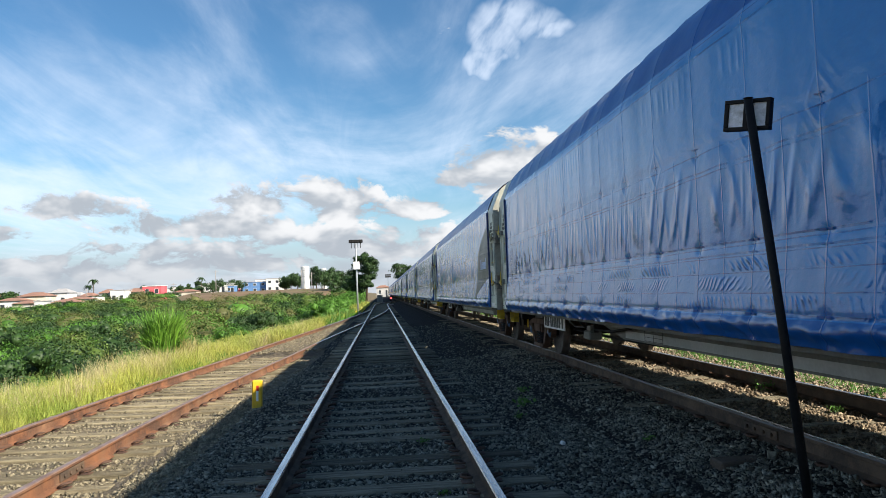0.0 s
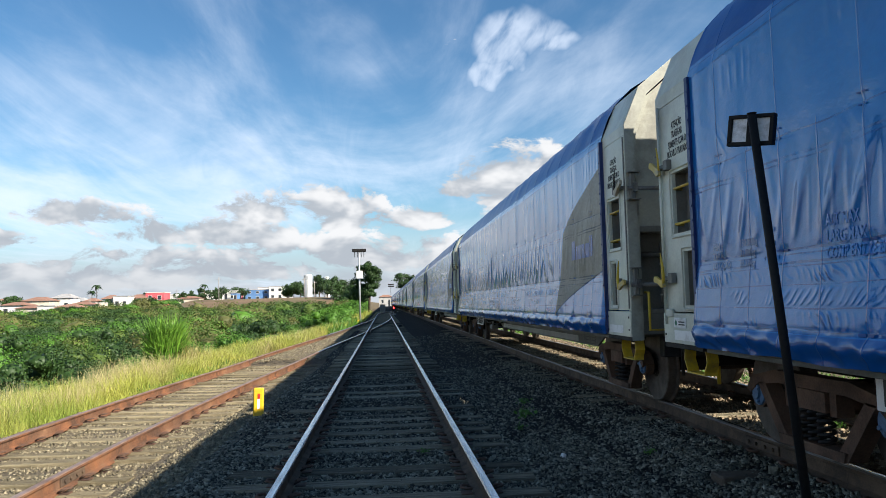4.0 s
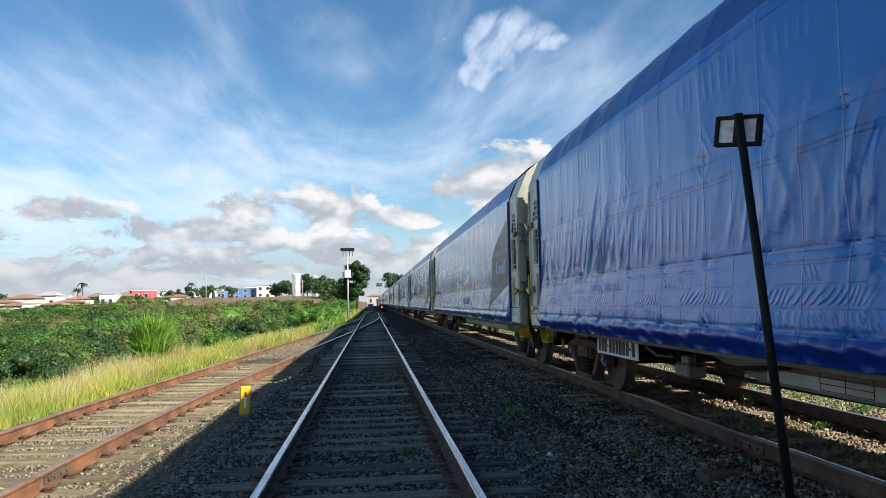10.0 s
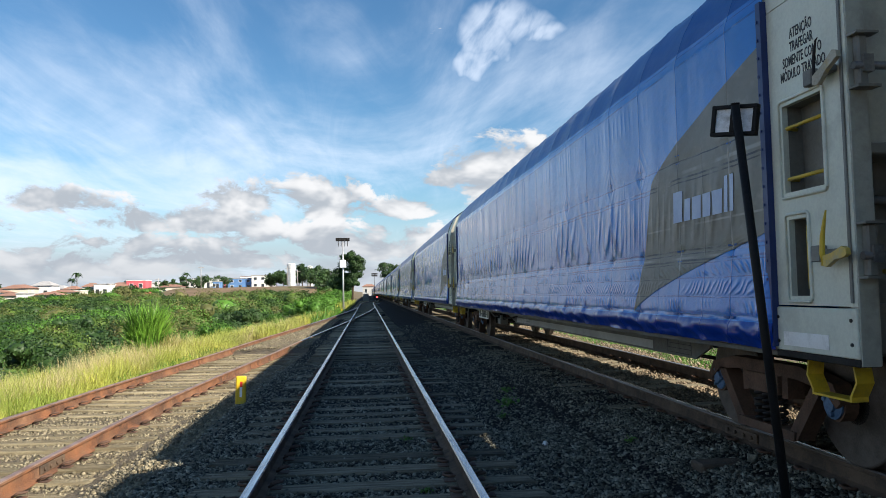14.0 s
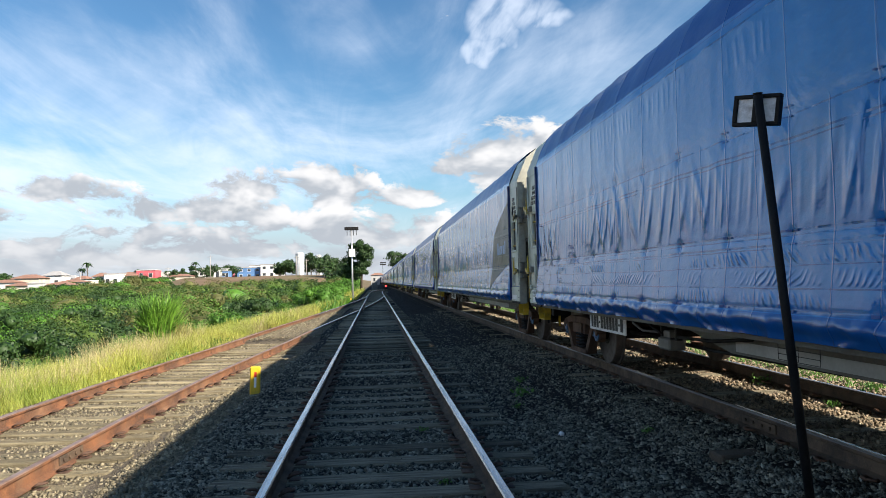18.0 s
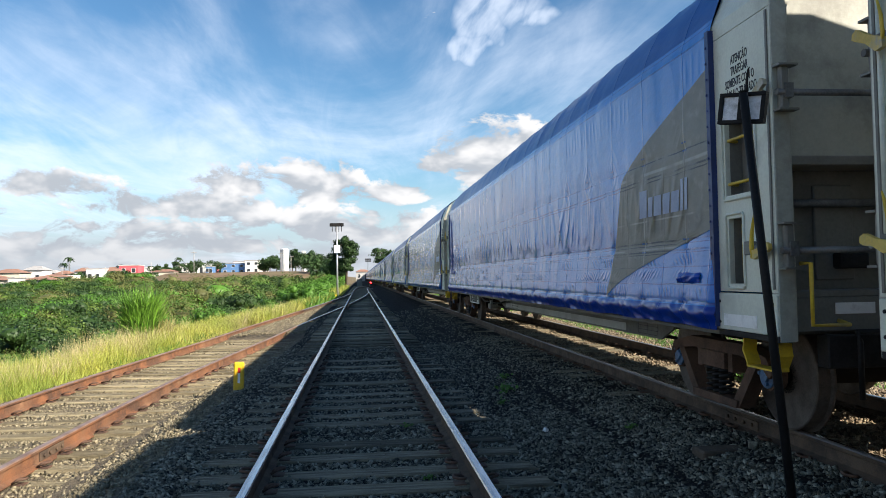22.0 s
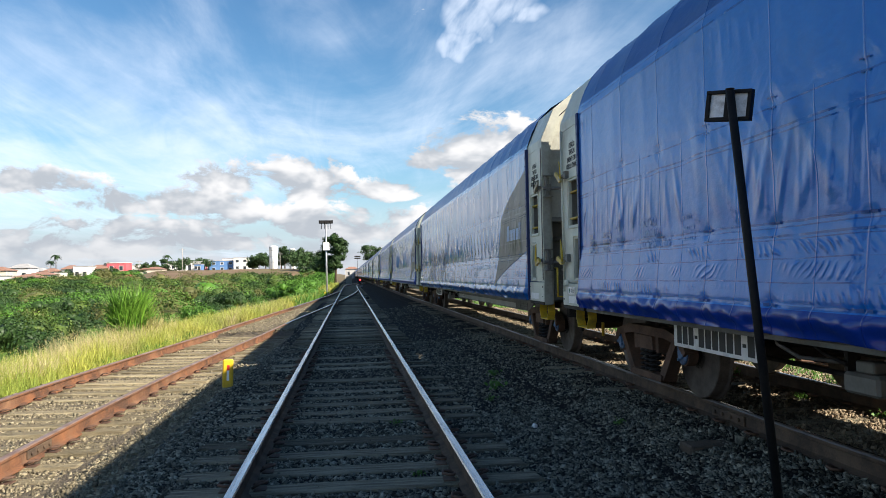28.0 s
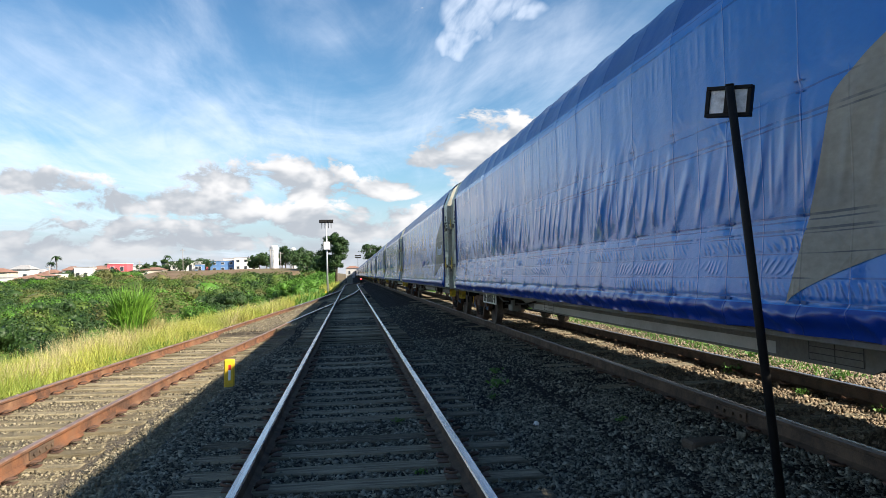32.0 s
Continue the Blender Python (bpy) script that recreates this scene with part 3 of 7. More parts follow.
def thing(name, label, category, m=None, group="", kind=""):
    ob = new(name)
    ob.empty_display_size = 0.2
    if m is not None:
        ob.matrix_basis = m
    return tagged(ob, label, category, group, kind)


def box(bm, x0, x1, y0, y1, z0, z1, bevel=0.0, mi=0):
    vs = [bm.verts.new((x, y, z)) for x in (x0, x1) for y in (y0, y1) for z in (z0, z1)]
    fs = [bm.faces.new([vs[i] for i in q]) for q in
          ((0, 1, 3, 2), (4, 6, 7, 5), (0, 4, 5, 1), (2, 3, 7, 6), (0, 2, 6, 4), (1, 5, 7, 3))]
    for f in fs:
        f.material_index = mi
    if bevel:
        es = list({e for f in fs for e in f.edges})
        bmesh.ops.bevel(bm, geom=es, offset=bevel, segments=1, affect="EDGES")
    return bm


def tube(bm, pts, r, n=8, caps=True, mi=0):
    """A round bar through pts; r may be one radius or one for each point."""
    pts = [Vector(p) for p in pts]
    rs = r if isinstance(r, (list, tuple)) else [r] * len(pts)
    rings = []
    side = None
    for i, p in enumerate(pts):
        d = (pts[min(i + 1, len(pts) - 1)] - pts[max(i - 1, 0)]).normalized()
        if side is None:
            side = d.orthogonal().normalized()
        side = (side - d * side.dot(d)).normalized()
        up = d.cross(side)
        rings.append([bm.verts.new(p + (side * math.cos(a) + up * math.sin(a)) * rs[i])
                      for a in (2 * math.pi * k / n for k in range(n))])
    for a, b in zip(rings, rings[1:]):
        for k in range(n):
            f = bm.faces.new((a[k], a[(k + 1) % n], b[(k + 1) % n], b[k]))
            f.smooth = True
            f.material_index = mi
    if caps:
        for ring in (rings[0][::-1], rings[-1]):
            bm.faces.new(ring).material_index = mi
    return bm


def lathe(bm, profile, axis="x", n=28, at=(0, 0, 0), mi=0):
    """Turns (along, radius) pairs round an axis through at."""
    rings = []
    for a, r in profile:
        ring = []
        for k in range(n):
            t = 2 * math.pi * k / n
            c, s = r * math.cos(t), r * math.sin(t)
            v = {"x": (a, c, s), "y": (c, a, s), "z": (c, s, a)}[axis]
            ring.append(bm.verts.new(Vector(v) + Vector(at)))
        rings.append(ring)
    for p, q in zip(rings, rings[1:]):
        for k in range(n):
            f = bm.faces.new((p[k], p[(k + 1) % n], q[(k + 1) % n], q[k]))
            f.material_index = mi
    for ring in (rings[0], rings[-1]):
        bm.faces.new(ring).material_index = mi
    bmesh.ops.recalc_face_normals(bm, faces=bm.faces)
    return bm


def prism(bm, poly, axis, a, b, mi=0):
    """A closed outline (two coordinates) drawn out along an axis from a to b."""
    def at(p, q):
        return {"x": (q, p[0], p[1]), "y": (p[0], q, p[1]), "z": (p[0], p[1], q)}[axis]
    lo = [bm.verts.new(at(p, a)) for p in poly]
    hi = [bm.verts.new(at(p, b)) for p in poly]
    fs = [bm.faces.new(lo), bm.faces.new(hi[::-1])]
    for i in range(len(poly)):
        j = (i + 1) % len(poly)
        fs.append(bm.faces.new((lo[i], hi[i], hi[j], lo[j])))
    for f in fs:
        f.material_index = mi
    bmesh.ops.recalc_face_normals(bm, faces=fs)
    return bm


def raw_mesh(name, verts, faces, material, smooth=False):
    """A mesh straight from numpy arrays; faces all have the same number of corners."""
    me = bpy.data.meshes.new(name)
    nf, k = faces.shape
    me.vertices.add(len(verts))
    me.vertices.foreach_set("co", np.ascontiguousarray(verts, dtype=np.float32).ravel())
    me.loops.add(nf * k)
    me.loops.foreach_set("vertex_index", np.ascontiguousarray(faces, dtype=np.int32).ravel())
    me.polygons.add(nf)
    me.polygons.foreach_set("loop_start", np.arange(0, nf * k, k, dtype=np.int32))
    me.polygons.foreach_set("loop_total", np.full(nf, k, dtype=np.int32))
    me.update(calc_edges=True)
    me.validate()
    me.materials.append(material)
    if smooth:
        me.shade_smooth()
    return me


def many(tv, tf, mats):
    """Copies of a small template (verts, faces) under an array of 3x4 matrices, joined."""
    n = len(mats)
    v = np.einsum("nij,vj->nvi", mats[:, :, :3], tv) + mats[:, None, :, 3]
    f = tf[None] + (np.arange(n) * len(tv))[:, None, None]
    return v.reshape(-1, 3), f.reshape(-1, tf.shape[1])


def turns(rng, n, tilt):
    """Random 3x3 turns: any heading, leaning by up to tilt radians."""
    a, b, c = rng.uniform(0, 2 * np.pi, n), rng.uniform(-tilt, tilt, n), rng.uniform(-tilt, tilt, n)
    ca, sa, cb, sb, cc, sc = np.cos(a), np.sin(a), np.cos(b), np.sin(b), np.cos(c), np.sin(c)
    z = np.zeros(n)
    o = np.ones(n)
    rz = np.stack([ca, -sa, z, sa, ca, z, z, z, o], 1).reshape(n, 3, 3)
    rx = np.stack([o, z, z, z, cb, -sb, z, sb, cb], 1).reshape(n, 3, 3)
    ry = np.stack([cc, z, sc, z, o, z, -sc, z, cc], 1).reshape(n, 3, 3)
    return rx @ ry @ rz

# ---------------------------------------------------------------- ground and tracks
HALF = 0.835            # middle of a rail head from the middle of its track (gauge 1.60 m)
TRAIN_X, TRAIN_TOP = 4.33, 0.31
MAIN_TOP, SIDE_TOP = 0.17, -0.02


BEND = [(-60, -4.06), (2, -4.06), (9, -4.05), (13, -3.94), (17, -3.70), (21.5, -3.37), (26.5, -3.02), (34, -2.38), (40, -1.85), (47, -1.32), (53, -0.92), (60, -0.55), (68, -0.25), (78, 0.0), (90, 0.0), (400, 0.0)]


def side_x(y):
    """The middle of the rusty siding, which bends into the middle track at a turnout."""
    for i in range(1, len(BEND) - 2):
        (a, p), (b, q) = BEND[i], BEND[i + 1]
        if y <= b or i == len(BEND) - 3:
            f = min(1.0, max(0.0, (y - a) / (b - a)))
            m0 = (q - BEND[i - 1][1]) / (b - BEND[i - 1][0]) * (b - a)
            m1 = (BEND[i + 2][1] - p) / (BEND[i + 2][0] - a) * (b - a)
            return (2 * f ** 3 - 3 * f * f + 1) * p + (f ** 3 - 2 * f * f + f) * m0 + (3 * f * f - 2 * f ** 3) * q + (f ** 3 - f * f) * m1


def main_x(y):
    """The middle track bends away to the right far off."""
    return 0.0016 * max(0.0, y - 100) ** 2 if y < 160 else 5.76 + 0.192 * (y - 160)


def side_top(y):
    return SIDE_TOP + (MAIN_TOP - SIDE_TOP) * min(1, max(0, (y - 22) / 30))


def lerp_table(x, table):
    for (a, b), (c, d) in zip(table, table[1:]):
        if x <= c:
            return b + (d - b) * max(0.0, (x - a) / (c - a))
    return table[-1][1]


def ground_z(x, y):
    sx = side_x(y) if y < 78 else 0.0
    st = side_top(y) - 0.175
    far = min(1.0, max(0.0, (y - 60) / 170))
    table = [(-700, 12.0), (-300, 3 + far), (-160, 0.6 + far), (-60, -2.0 + 1.6 * far), (-22, -2.1 + 1.8 * far), (sx - 9, -1.7 + 1.0 * far), (sx - 4.5, -0.75 + 0.5 * far),
             (sx - 2.3, st - 0.30), (sx - 1.45, st - 0.02)]
    if sx + 1.5 < -1.75:
        table += [(sx + 1.45, st - 0.02), (-2.15, -0.06), (-1.55, -0.01)] if sx < -3.75 else [(sx + 1.45, st - 0.02), (-1.55, -0.02)]
    else:
        table += [(min(-1.55, sx - 0.2), -0.03)]
    table += [(1.6, -0.02), (2.4, 0.02), (2.9, 0.135), (3.4, 0.15), (3.6, 0.12), (5.7, 0.12), (6.6, 0.05), (8.5, -0.15), (20, -0.3), (200, 0.0), (700, 4.0)]
    z = lerp_table(x, table)
    if y > 150 and x < -3:                      # the dry bank below the town
        z += 4.4 * min(1.0, (y - 150) / 75) * min(1.0, max(0.0, (-3 - x) / 12)) * min(1.0, max(0.0, (x + 70) / 9))
    return z


def ground():
    xs = sorted(set([-700, -450, -300, -220, -160, -120, -90, -70, -55, -42, -32, -26, -22] +
                    [-20 + 0.5 * k for k in range(24)] + [-8 + 0.25 * k for k in range(26)] + [-1.55, 1.6] +
                    [-1.5 + 0.5 * k for k in range(7)] + [2 + 0.25 * k for k in range(19)] + [7, 8.5, 12, 20, 45, 90, 200, 400, 700]))
    ys = sorted(set([-300, -150, -80, -40, -20, -10] + [-5 + 1.0 * k for k in range(75)] + [72, 76, 80, 86, 94, 104, 118, 136, 150, 165, 180, 195, 210, 225, 245, 290, 380, 520, 800, 1300, 2200]))
    bm = bmesh.new()
    grid = [[bm.verts.new((x, y, ground_z(x, y) + (0.10 * noise.noise((x * 0.3, y * 0.3, 2)) if x < -7.5 else 0.0))) for x in xs] for y in ys]
    for j in range(len(ys) - 1):
        for i in range(len(xs) - 1):
            f = bm.faces.new((grid[j][i], grid[j][i + 1], grid[j + 1][i + 1], grid[j + 1][i]))
            cx, cy = (xs[i] + xs[i + 1]) / 2, (ys[j] + ys[j + 1]) / 2
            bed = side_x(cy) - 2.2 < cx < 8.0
            # the shade-dark bed lies under the middle track, tan bed either side
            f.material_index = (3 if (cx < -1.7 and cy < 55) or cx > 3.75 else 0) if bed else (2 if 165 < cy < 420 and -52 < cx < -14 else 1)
    me = link("ground", bm, [M_BEDSHADE, M_SOIL, M_FIELD, M_TANBED], True)
    tagged(new("ground", me), "crushed-stone railway bed, near-black for shade between stones, and earth falling to scrubland", "ground", kind="structure")


RAIL = [(-0.07, 0), (0.07, 0), (0.07, 0.012), (0.012, 0.035), (0.010, 0.125), (0.035, 0.137), (0.036, 0.160), (0.028, 0.172),
        (0.006, 0.172), (-0.028, 0.172), (-0.036, 0.160), (-0.035, 0.137), (-0.010, 0.125), (-0.012, 0.035), (-0.07, 0.012)]


def rail(line, parent, side, head, label):
    """A flat-bottomed rail whose head's middle follows line (points on its top)."""
    bm = bmesh.new()
    rings = []
    for i, p in enumerate(line):
        a, b = Vector(line[max(i - 1, 0)]), Vector(line[min(i + 1, len(line) - 1)])
        d = (b - a).normalized()
        r = Vector((d.y, -d.x, 0)).normalized()
        rings.append([bm.verts.new(Vector(p) + r * u + Vector((0, 0, v - 0.172))) for u, v in RAIL])
    for a, b in zip(rings, rings[1:]):
        for k in range(len(RAIL)):
            q = (k + 1) % len(RAIL)
            f = bm.faces.new((a[k], a[q], b[q], b[k]))
            f.material_index = 1 if k in (6, 7) else 2 if k in (8, 9) else 0
    bm.faces.new(rings[0])
    bm.faces.new(rings[-1][::-1])
    bmesh.ops.recalc_face_normals(bm, faces=bm.faces)
    return part("rail", bm, [side, head, M_TRAINHEAD if head is M_WORNEDGE else head], parent, label)


def tie_mesh(seed, mat, length=2.8):
    rng = random.Random(seed)
    bm = bmesh.new()
    box(bm, -length / 2, length / 2, -0.115, 0.115, -0.17, 0.0, 0.012)
    for v in bm.verts:
        v.co += Vector((rng.uniform(-0.02, 0.02), rng.uniform(-0.008, 0.008), rng.uniform(-0.006, 0.004)))
    return link("sleeper", bm, mat)


def clip_mesh():
    """A sprung rail clip beside the foot of a rail, which lies towards -x."""
    bm = bmesh.new()
    tube(bm, [(0.02, -0.05, 0.02), (0.07, -0.055, 0.05), (0.12, -0.03, 0.055), (0.125, 0.02, 0.05), (0.08, 0.05, 0.045), (0.04, 0.03, 0.04), (0.035, -0.01, 0.035)], 0.012, 6)
    box(bm, 0.03, 0.12, -0.06, 0.06, -0.002, 0.006)
    return link("rail_clip", bm, M_CLIP)


def joint_mesh():
    """A fish plate with its bolts, along y."""
    bm = bmesh.new()
    box(bm, -0.03, -0.011, -0.3, 0.3, 0.035, 0.122, 0.005)
    for k in (-0.22, -0.08, 0.08, 0.22):
        tube(bm, [(-0.029, k, 0.08), (-0.05, k, 0.08)], 0.018, 6)
    return link("fish_plate", bm, M_RUSTDK)


def track(name, label, centre, top, y0, y1, step, side, head, rail_label, far, seed, stop=1e9, wood=None):
    """Two rails on wooden sleepers; the sleepers of the nearest stretch are pieces of their own."""
    t = thing(name, label, "railway track", kind="structure")
    ties = [tie_mesh(seed + k, wood or M_TIE) for k in range(5)]
    clip = clip_mesh()
    rng = random.Random(seed)
    pts, y = [], -40.0
    while y < far:
        pts.append(y)
        y += 1.5 if y < 80 else 12.0
    for s in (-1, 1):
        line = [(centre(q) + s * HALF, q, top(q)) for q in pts if q <= stop]
        if stop < 1e6:                      # the heads shine again where the siding nears the turnout
            turn = 38.0 if s < 0 else 27.0
            rail([p for p in line if p[1] <= turn], t, side, head, rail_label)
            rail([p for p in line if p[1] >= turn - 1.5], t, M_RUSTDK, M_POLISH, "steel rail with a shiny worn head")
        else:
            rail(line, t, side, head, rail_label)
    y = y0
    while y < y1:
        z = top(y) - 0.172 + 0.008 + rng.choice((-0.028, -0.012, 0.0, 0.006)) + rng.uniform(-0.008, 0.006)
        heading = -math.degrees(math.atan2(centre(y + 0.5) - centre(y - 0.5), 1.0))
        share("sleeper", ties[rng.randrange(5)], t, pose(centre(y) + rng.uniform(-0.04, 0.04), y + rng.uniform(-0.02, 0.02), z, 0, 0, heading + rng.uniform(-0.8, 0.8)))
        if 2 < y < 16:
            for s in (-1, 1):
                for o in (-1, 1):
                    m = pose(centre(y) + s * HALF + o * 0.05, y, z + 0.004, 0, 0, 0 if o > 0 else 180)
                    share("rail_clip", clip, t, m)
        y += step
    # the rest, far off
    bm = bmesh.new()
    while y < min(far, 150):
        box(bm, centre(y) - 1.4, centre(y) + 1.4, y - 0.115, y + 0.115, top(y) - 0.25, top(y) - 0.18)
        y += step
    part("far_sleepers", bm, wood or M_TIE, t)["kind"] = "stuff"
    return t


ground()
main_track = track("track_main", "straight track with polished rails on worn wooden sleepers", main_x, lambda y: MAIN_TOP, -10.13, 62, 0.53, M_RUSTDK, M_POLISH,
                   "steel rail with a shiny worn head", 190, 11)
side_track = track("track_siding", "rusty siding with wooden sleepers bending to a turnout", side_x, side_top, -10.25, 60, 0.53, M_RUST, M_DULLHEAD,
                   "rust-red steel rail", 320, 23, 78, M_TIESIDE)
train_track = track("track_train", "track on dark ballast under the passing goods train", lambda y: TRAIN_X, lambda y: TRAIN_TOP, -10.14, 40, 0.56, M_RUSTDK, M_WORNEDGE,
                    "brown-sided steel rail", 620, 37)


def fish_plates():
    me = joint_mesh()
    for t, x, top, y in ((side_track, -4.06 + HALF, SIDE_TOP, 8.2), (train_track, TRAIN_X - HALF, TRAIN_TOP, 6.7), (main_track, -HALF, MAIN_TOP, 30.0)):
        share("fish_plate", me, t, pose(x, y, top - 0.172))
        share("fish_plate", me, t, pose(x, y, top - 0.172, 0, 0, 180))


fish_plates()


def turnout():
    """The frog and check rails where the siding crosses the middle track's rail."""
    t = thing("turnout_frog", "cast steel crossing of a railway turnout with check rails", "turnout", kind="structure")
    bm = bmesh.new()
    prism(bm, [(-0.04, 40.6), (0.03, 40.6), (0.16, 43.4), (-0.08, 43.4)], "z", 0.06, 0.168)
    for v in bm.verts:
        v.co.x -= HALF
    part("frog", bm, M_RUSTDK, t)
    for x in (-HALF + 0.14, HALF - 0.14):
        bm = bmesh.new()
        prism(bm, [(x - 0.03, 39), (x + 0.03, 39), (x + 0.03, 45), (x - 0.03, 45)], "z", 0.0, 0.16)
        part("check_rail", bm, M_RUSTDK, t)
    bm = bmesh.new()
    box(bm, 1.02, 1.22, 50.6, 51.2, 0.0, 0.16, 0.02)
    part("point_machine", bm, M_BLACK, t, "dark point machine beside the rail")


turnout()

# ---------------------------------------------------------------- the goods train
PITCH, BODY = 20.62, 19.6            # from wagon to wagon; length of a body
FIRST, LAST = -14, 12                # wagons, counted forwards
SECTION = [(1.5, 0.84), (1.5, 3.25), (1.42, 3.49), (1.30, 3.71), (1.11, 3.90), (0.87, 4.05), (0.30, 4.235), (0.0, 4.255)]
WHEEL_R = 0.44
AXLES = [0.955, 2.645, BODY - 2.645, BODY - 0.955]


def section_at(s):
    """A point of the outline of the left side and roof, s metres up from the bottom; and its outward normal."""
    left = s
    for (a, b), (c, d) in zip(SECTION, SECTION[1:]):
        ln = math.hypot(c - a, d - b)
        if left <= ln or (c, d) == SECTION[-1]:
            f = left / ln
            return Vector((-(a + (c - a) * f), 0, b + (d - b) * f)), Vector((-(d - b), 0, -(c - a))) / ln
        left -= ln


SLACK = (0.6, 1.3, 0.7, 1.5)          # how slack each kind of curtain hangs
BAY = 0.935                           # from seam to seam; one seam stands in the middle of the wagon


def ramp01(v, lo, hi):
    q = min(1.0, max(0.0, (v - lo) / (hi - lo)))
    return q * q * (3 - 2 * q)


def fold(y, z, seed):
    """How far the slack curtain stands out at y along and z above the rail."""
    n = noise.noise
    k = seed * 17.3
    amp = SLACK[seed]
    d = 0.010 * n((y * 0.9, z * 0.35, k)) + 0.006 * n((y * 2.6, z * 0.5, k + 5))
    bay = ((y - BODY / 2) / BAY) % 1.0
    near = min(bay, 1 - bay) * BAY
    d -= 0.010 * math.sin(math.pi * bay) * ramp01(z, 3.2, 3.5)
    d += 0.002 * math.exp(-(near / 0.03) ** 2)
    if z < 3.4:
        # the belt ties the cloth in; above it the cloth bellies out, below it flares to the hem
        loose = max(0.0, 0.35 + 1.3 * n((y * 0.55, 3.0, k + 40)))
        if z > 1.57:
            d += 0.005 * loose * (1 - math.exp(-(z - 1.57) / 0.13)) * ramp01(z, 3.1, 2.1)
        else:
            d += 0.003 * math.sin(math.pi * min(1.0, max(0.0, (1.57 - z) / 0.5))) * (1 + n((y * 3.0, 0, k)))
        d += 0.064 * min(1.0, max(0.0, (1.72 - z) / 0.67)) ** 1.5
        # long slanting pleats that hang between the fittings
        patch = max(0.0, n((y * 0.35, z * 0.4, k + 11)) + 0.30)
        env = ramp01(z, 2.9, 2.0) * max(0.2, ramp01(z, 1.55, 1.8))
        lean = -0.45 if seed in (1, 3) else 0.5
        r1 = 1 - abs(2.4 * n(((y - lean * (z - 1.5)) * 1.9, z * 0.55, k + 9)))
        r2 = 1 - abs(2.4 * n(((y - 1.3 * lean * (z - 1.5)) * 4.2, z * 0.8, k + 19)))
        d += amp * env * (0.026 * max(0.0, r1) ** 3 + 0.013 * max(0.0, r2) ** 2) * patch
        for h, w, a in ((1.57, 0.022, -0.003), (1.035, 0.02, -0.007), (2.38, 0.02, -0.004), (3.22, 0.025, 0.006)):
            d += a * math.exp(-((z - h) / w) ** 2) * (1 + 0.6 * n((y * 5, h, k)))
        # a small tuck where a fitting holds the seam
        for h in (2.38, 1.56, 1.035):
            d -= 0.014 * math.exp(-(near / 0.05) ** 2 - ((z - h) / 0.05) ** 2)
        if z < 1.035:
            e = (1.035 - z) / 0.15
            d += 0.022 * math.sin(math.pi * min(1.0, e)) - 0.035 * max(0.0, e - 0.5)
            r5 = 1 - abs(2.2 * n(((y - 1.6 * z) * 3.1, z * 4.0, k + 20)))
            d += (0.026 * max(0.0, r5) ** 3 + 0.005 * n((y * 5.5, z * 6, k + 21))) * min(1.0, e * 1.6)
    return d


def curtain_mesh(seed, cloth):
    ys = [0.84 + (BODY - 1.68) * i / 520 for i in range(521)]
    ss = [0.0 + 0.022 * i for i in range(36)] + [0.80 + 0.05 * i for i in range(32)] + [2.40 + 0.10 * i for i in range(15)]
    total = sum(math.hypot(c - a, d - b) for (a, b), (c, d) in zip(SECTION, SECTION[1:]))
    ss = [s for s in ss if s < total - 0.05] + [total]
    rows = []
    for s in ss:
        p, nrm = section_at(s)
        rows.append([(p.x + nrm.x * (0.02 + f), y, p.z + nrm.z * (0.02 + f) - (0.014 * noise.noise((y * 1.7, seed, 4)) if s == 0 else 0.010 * noise.noise((y * 1.3, seed, 9)) if s < 0.17 else 0))
                     for y in ys for f in (fold(y, p.z, seed) * (1.0 if 0.86 < y < BODY - 0.86 else 0.35),)])
    n = len(ys)
    # the far side is plainer
    for p in ((0.32, 4.25), (0.88, 4.07), (1.31, 3.73), (1.43, 3.50), (1.52, 3.25), (1.52, 0.84)):
        rows.append([(p[0], y, p[1]) for y in ys])
    v = np.array([q for r in rows for q in r])
    idx = np.arange(len(v)).reshape(len(rows), n)
    f = np.stack([idx[:-1, :-1], idx[:-1, 1:], idx[1:, 1:], idx[1:, :-1]], -1).reshape(-1, 4)
    me = raw_mesh("curtain", v, f[:, ::-1], cloth, True)
    me.materials.append(M_TARPHEMSHADE)
    me.materials.append(M_TARPROOFSHADE)
    low = np.zeros(len(me.polygons), dtype=np.int32)
    # the hem rows take the blue darkened for their downward-facing shade
    low[:(n - 1) * next(i for i, s in enumerate(ss) if s > 0.17)] = 1
    # from the shoulder up, the blue is darkened for the roof's shade
    top = next(i for i, s in enumerate(ss) if s > 2.42)
    low[(n - 1) * top:] = 2
    me.polygons.foreach_set("material_index", low)
    return me


def seam_mesh(seed):
    """The dark fittings that hold the curtain at its upright seams."""
    bm = bmesh.new()
    for i in range(-9, 10):
        y0 = BODY / 2 + i * BAY
        # the fittings: short dark dashes on both sides of the seam
        for z, high, wide in ((2.425, 0.012, 0.030), (2.355, 0.012, 0.026), (1.575, 0.016, 0.055), (1.49, 0.010, 0.035), (1.03, 0.020, 0.060)):
            for side in (-1, 1):
                a, b = sorted((y0 + side * 0.012, y0 + side * (0.012 + wide)))
                bm.faces.new([bm.verts.new((-1.5 - 0.030 - fold(y, zz, seed), y, zz)) for y, zz in ((a, z), (b, z), (b, z + high), (a, z + high))])
    return link("seam_tape", bm, M_SEAM)


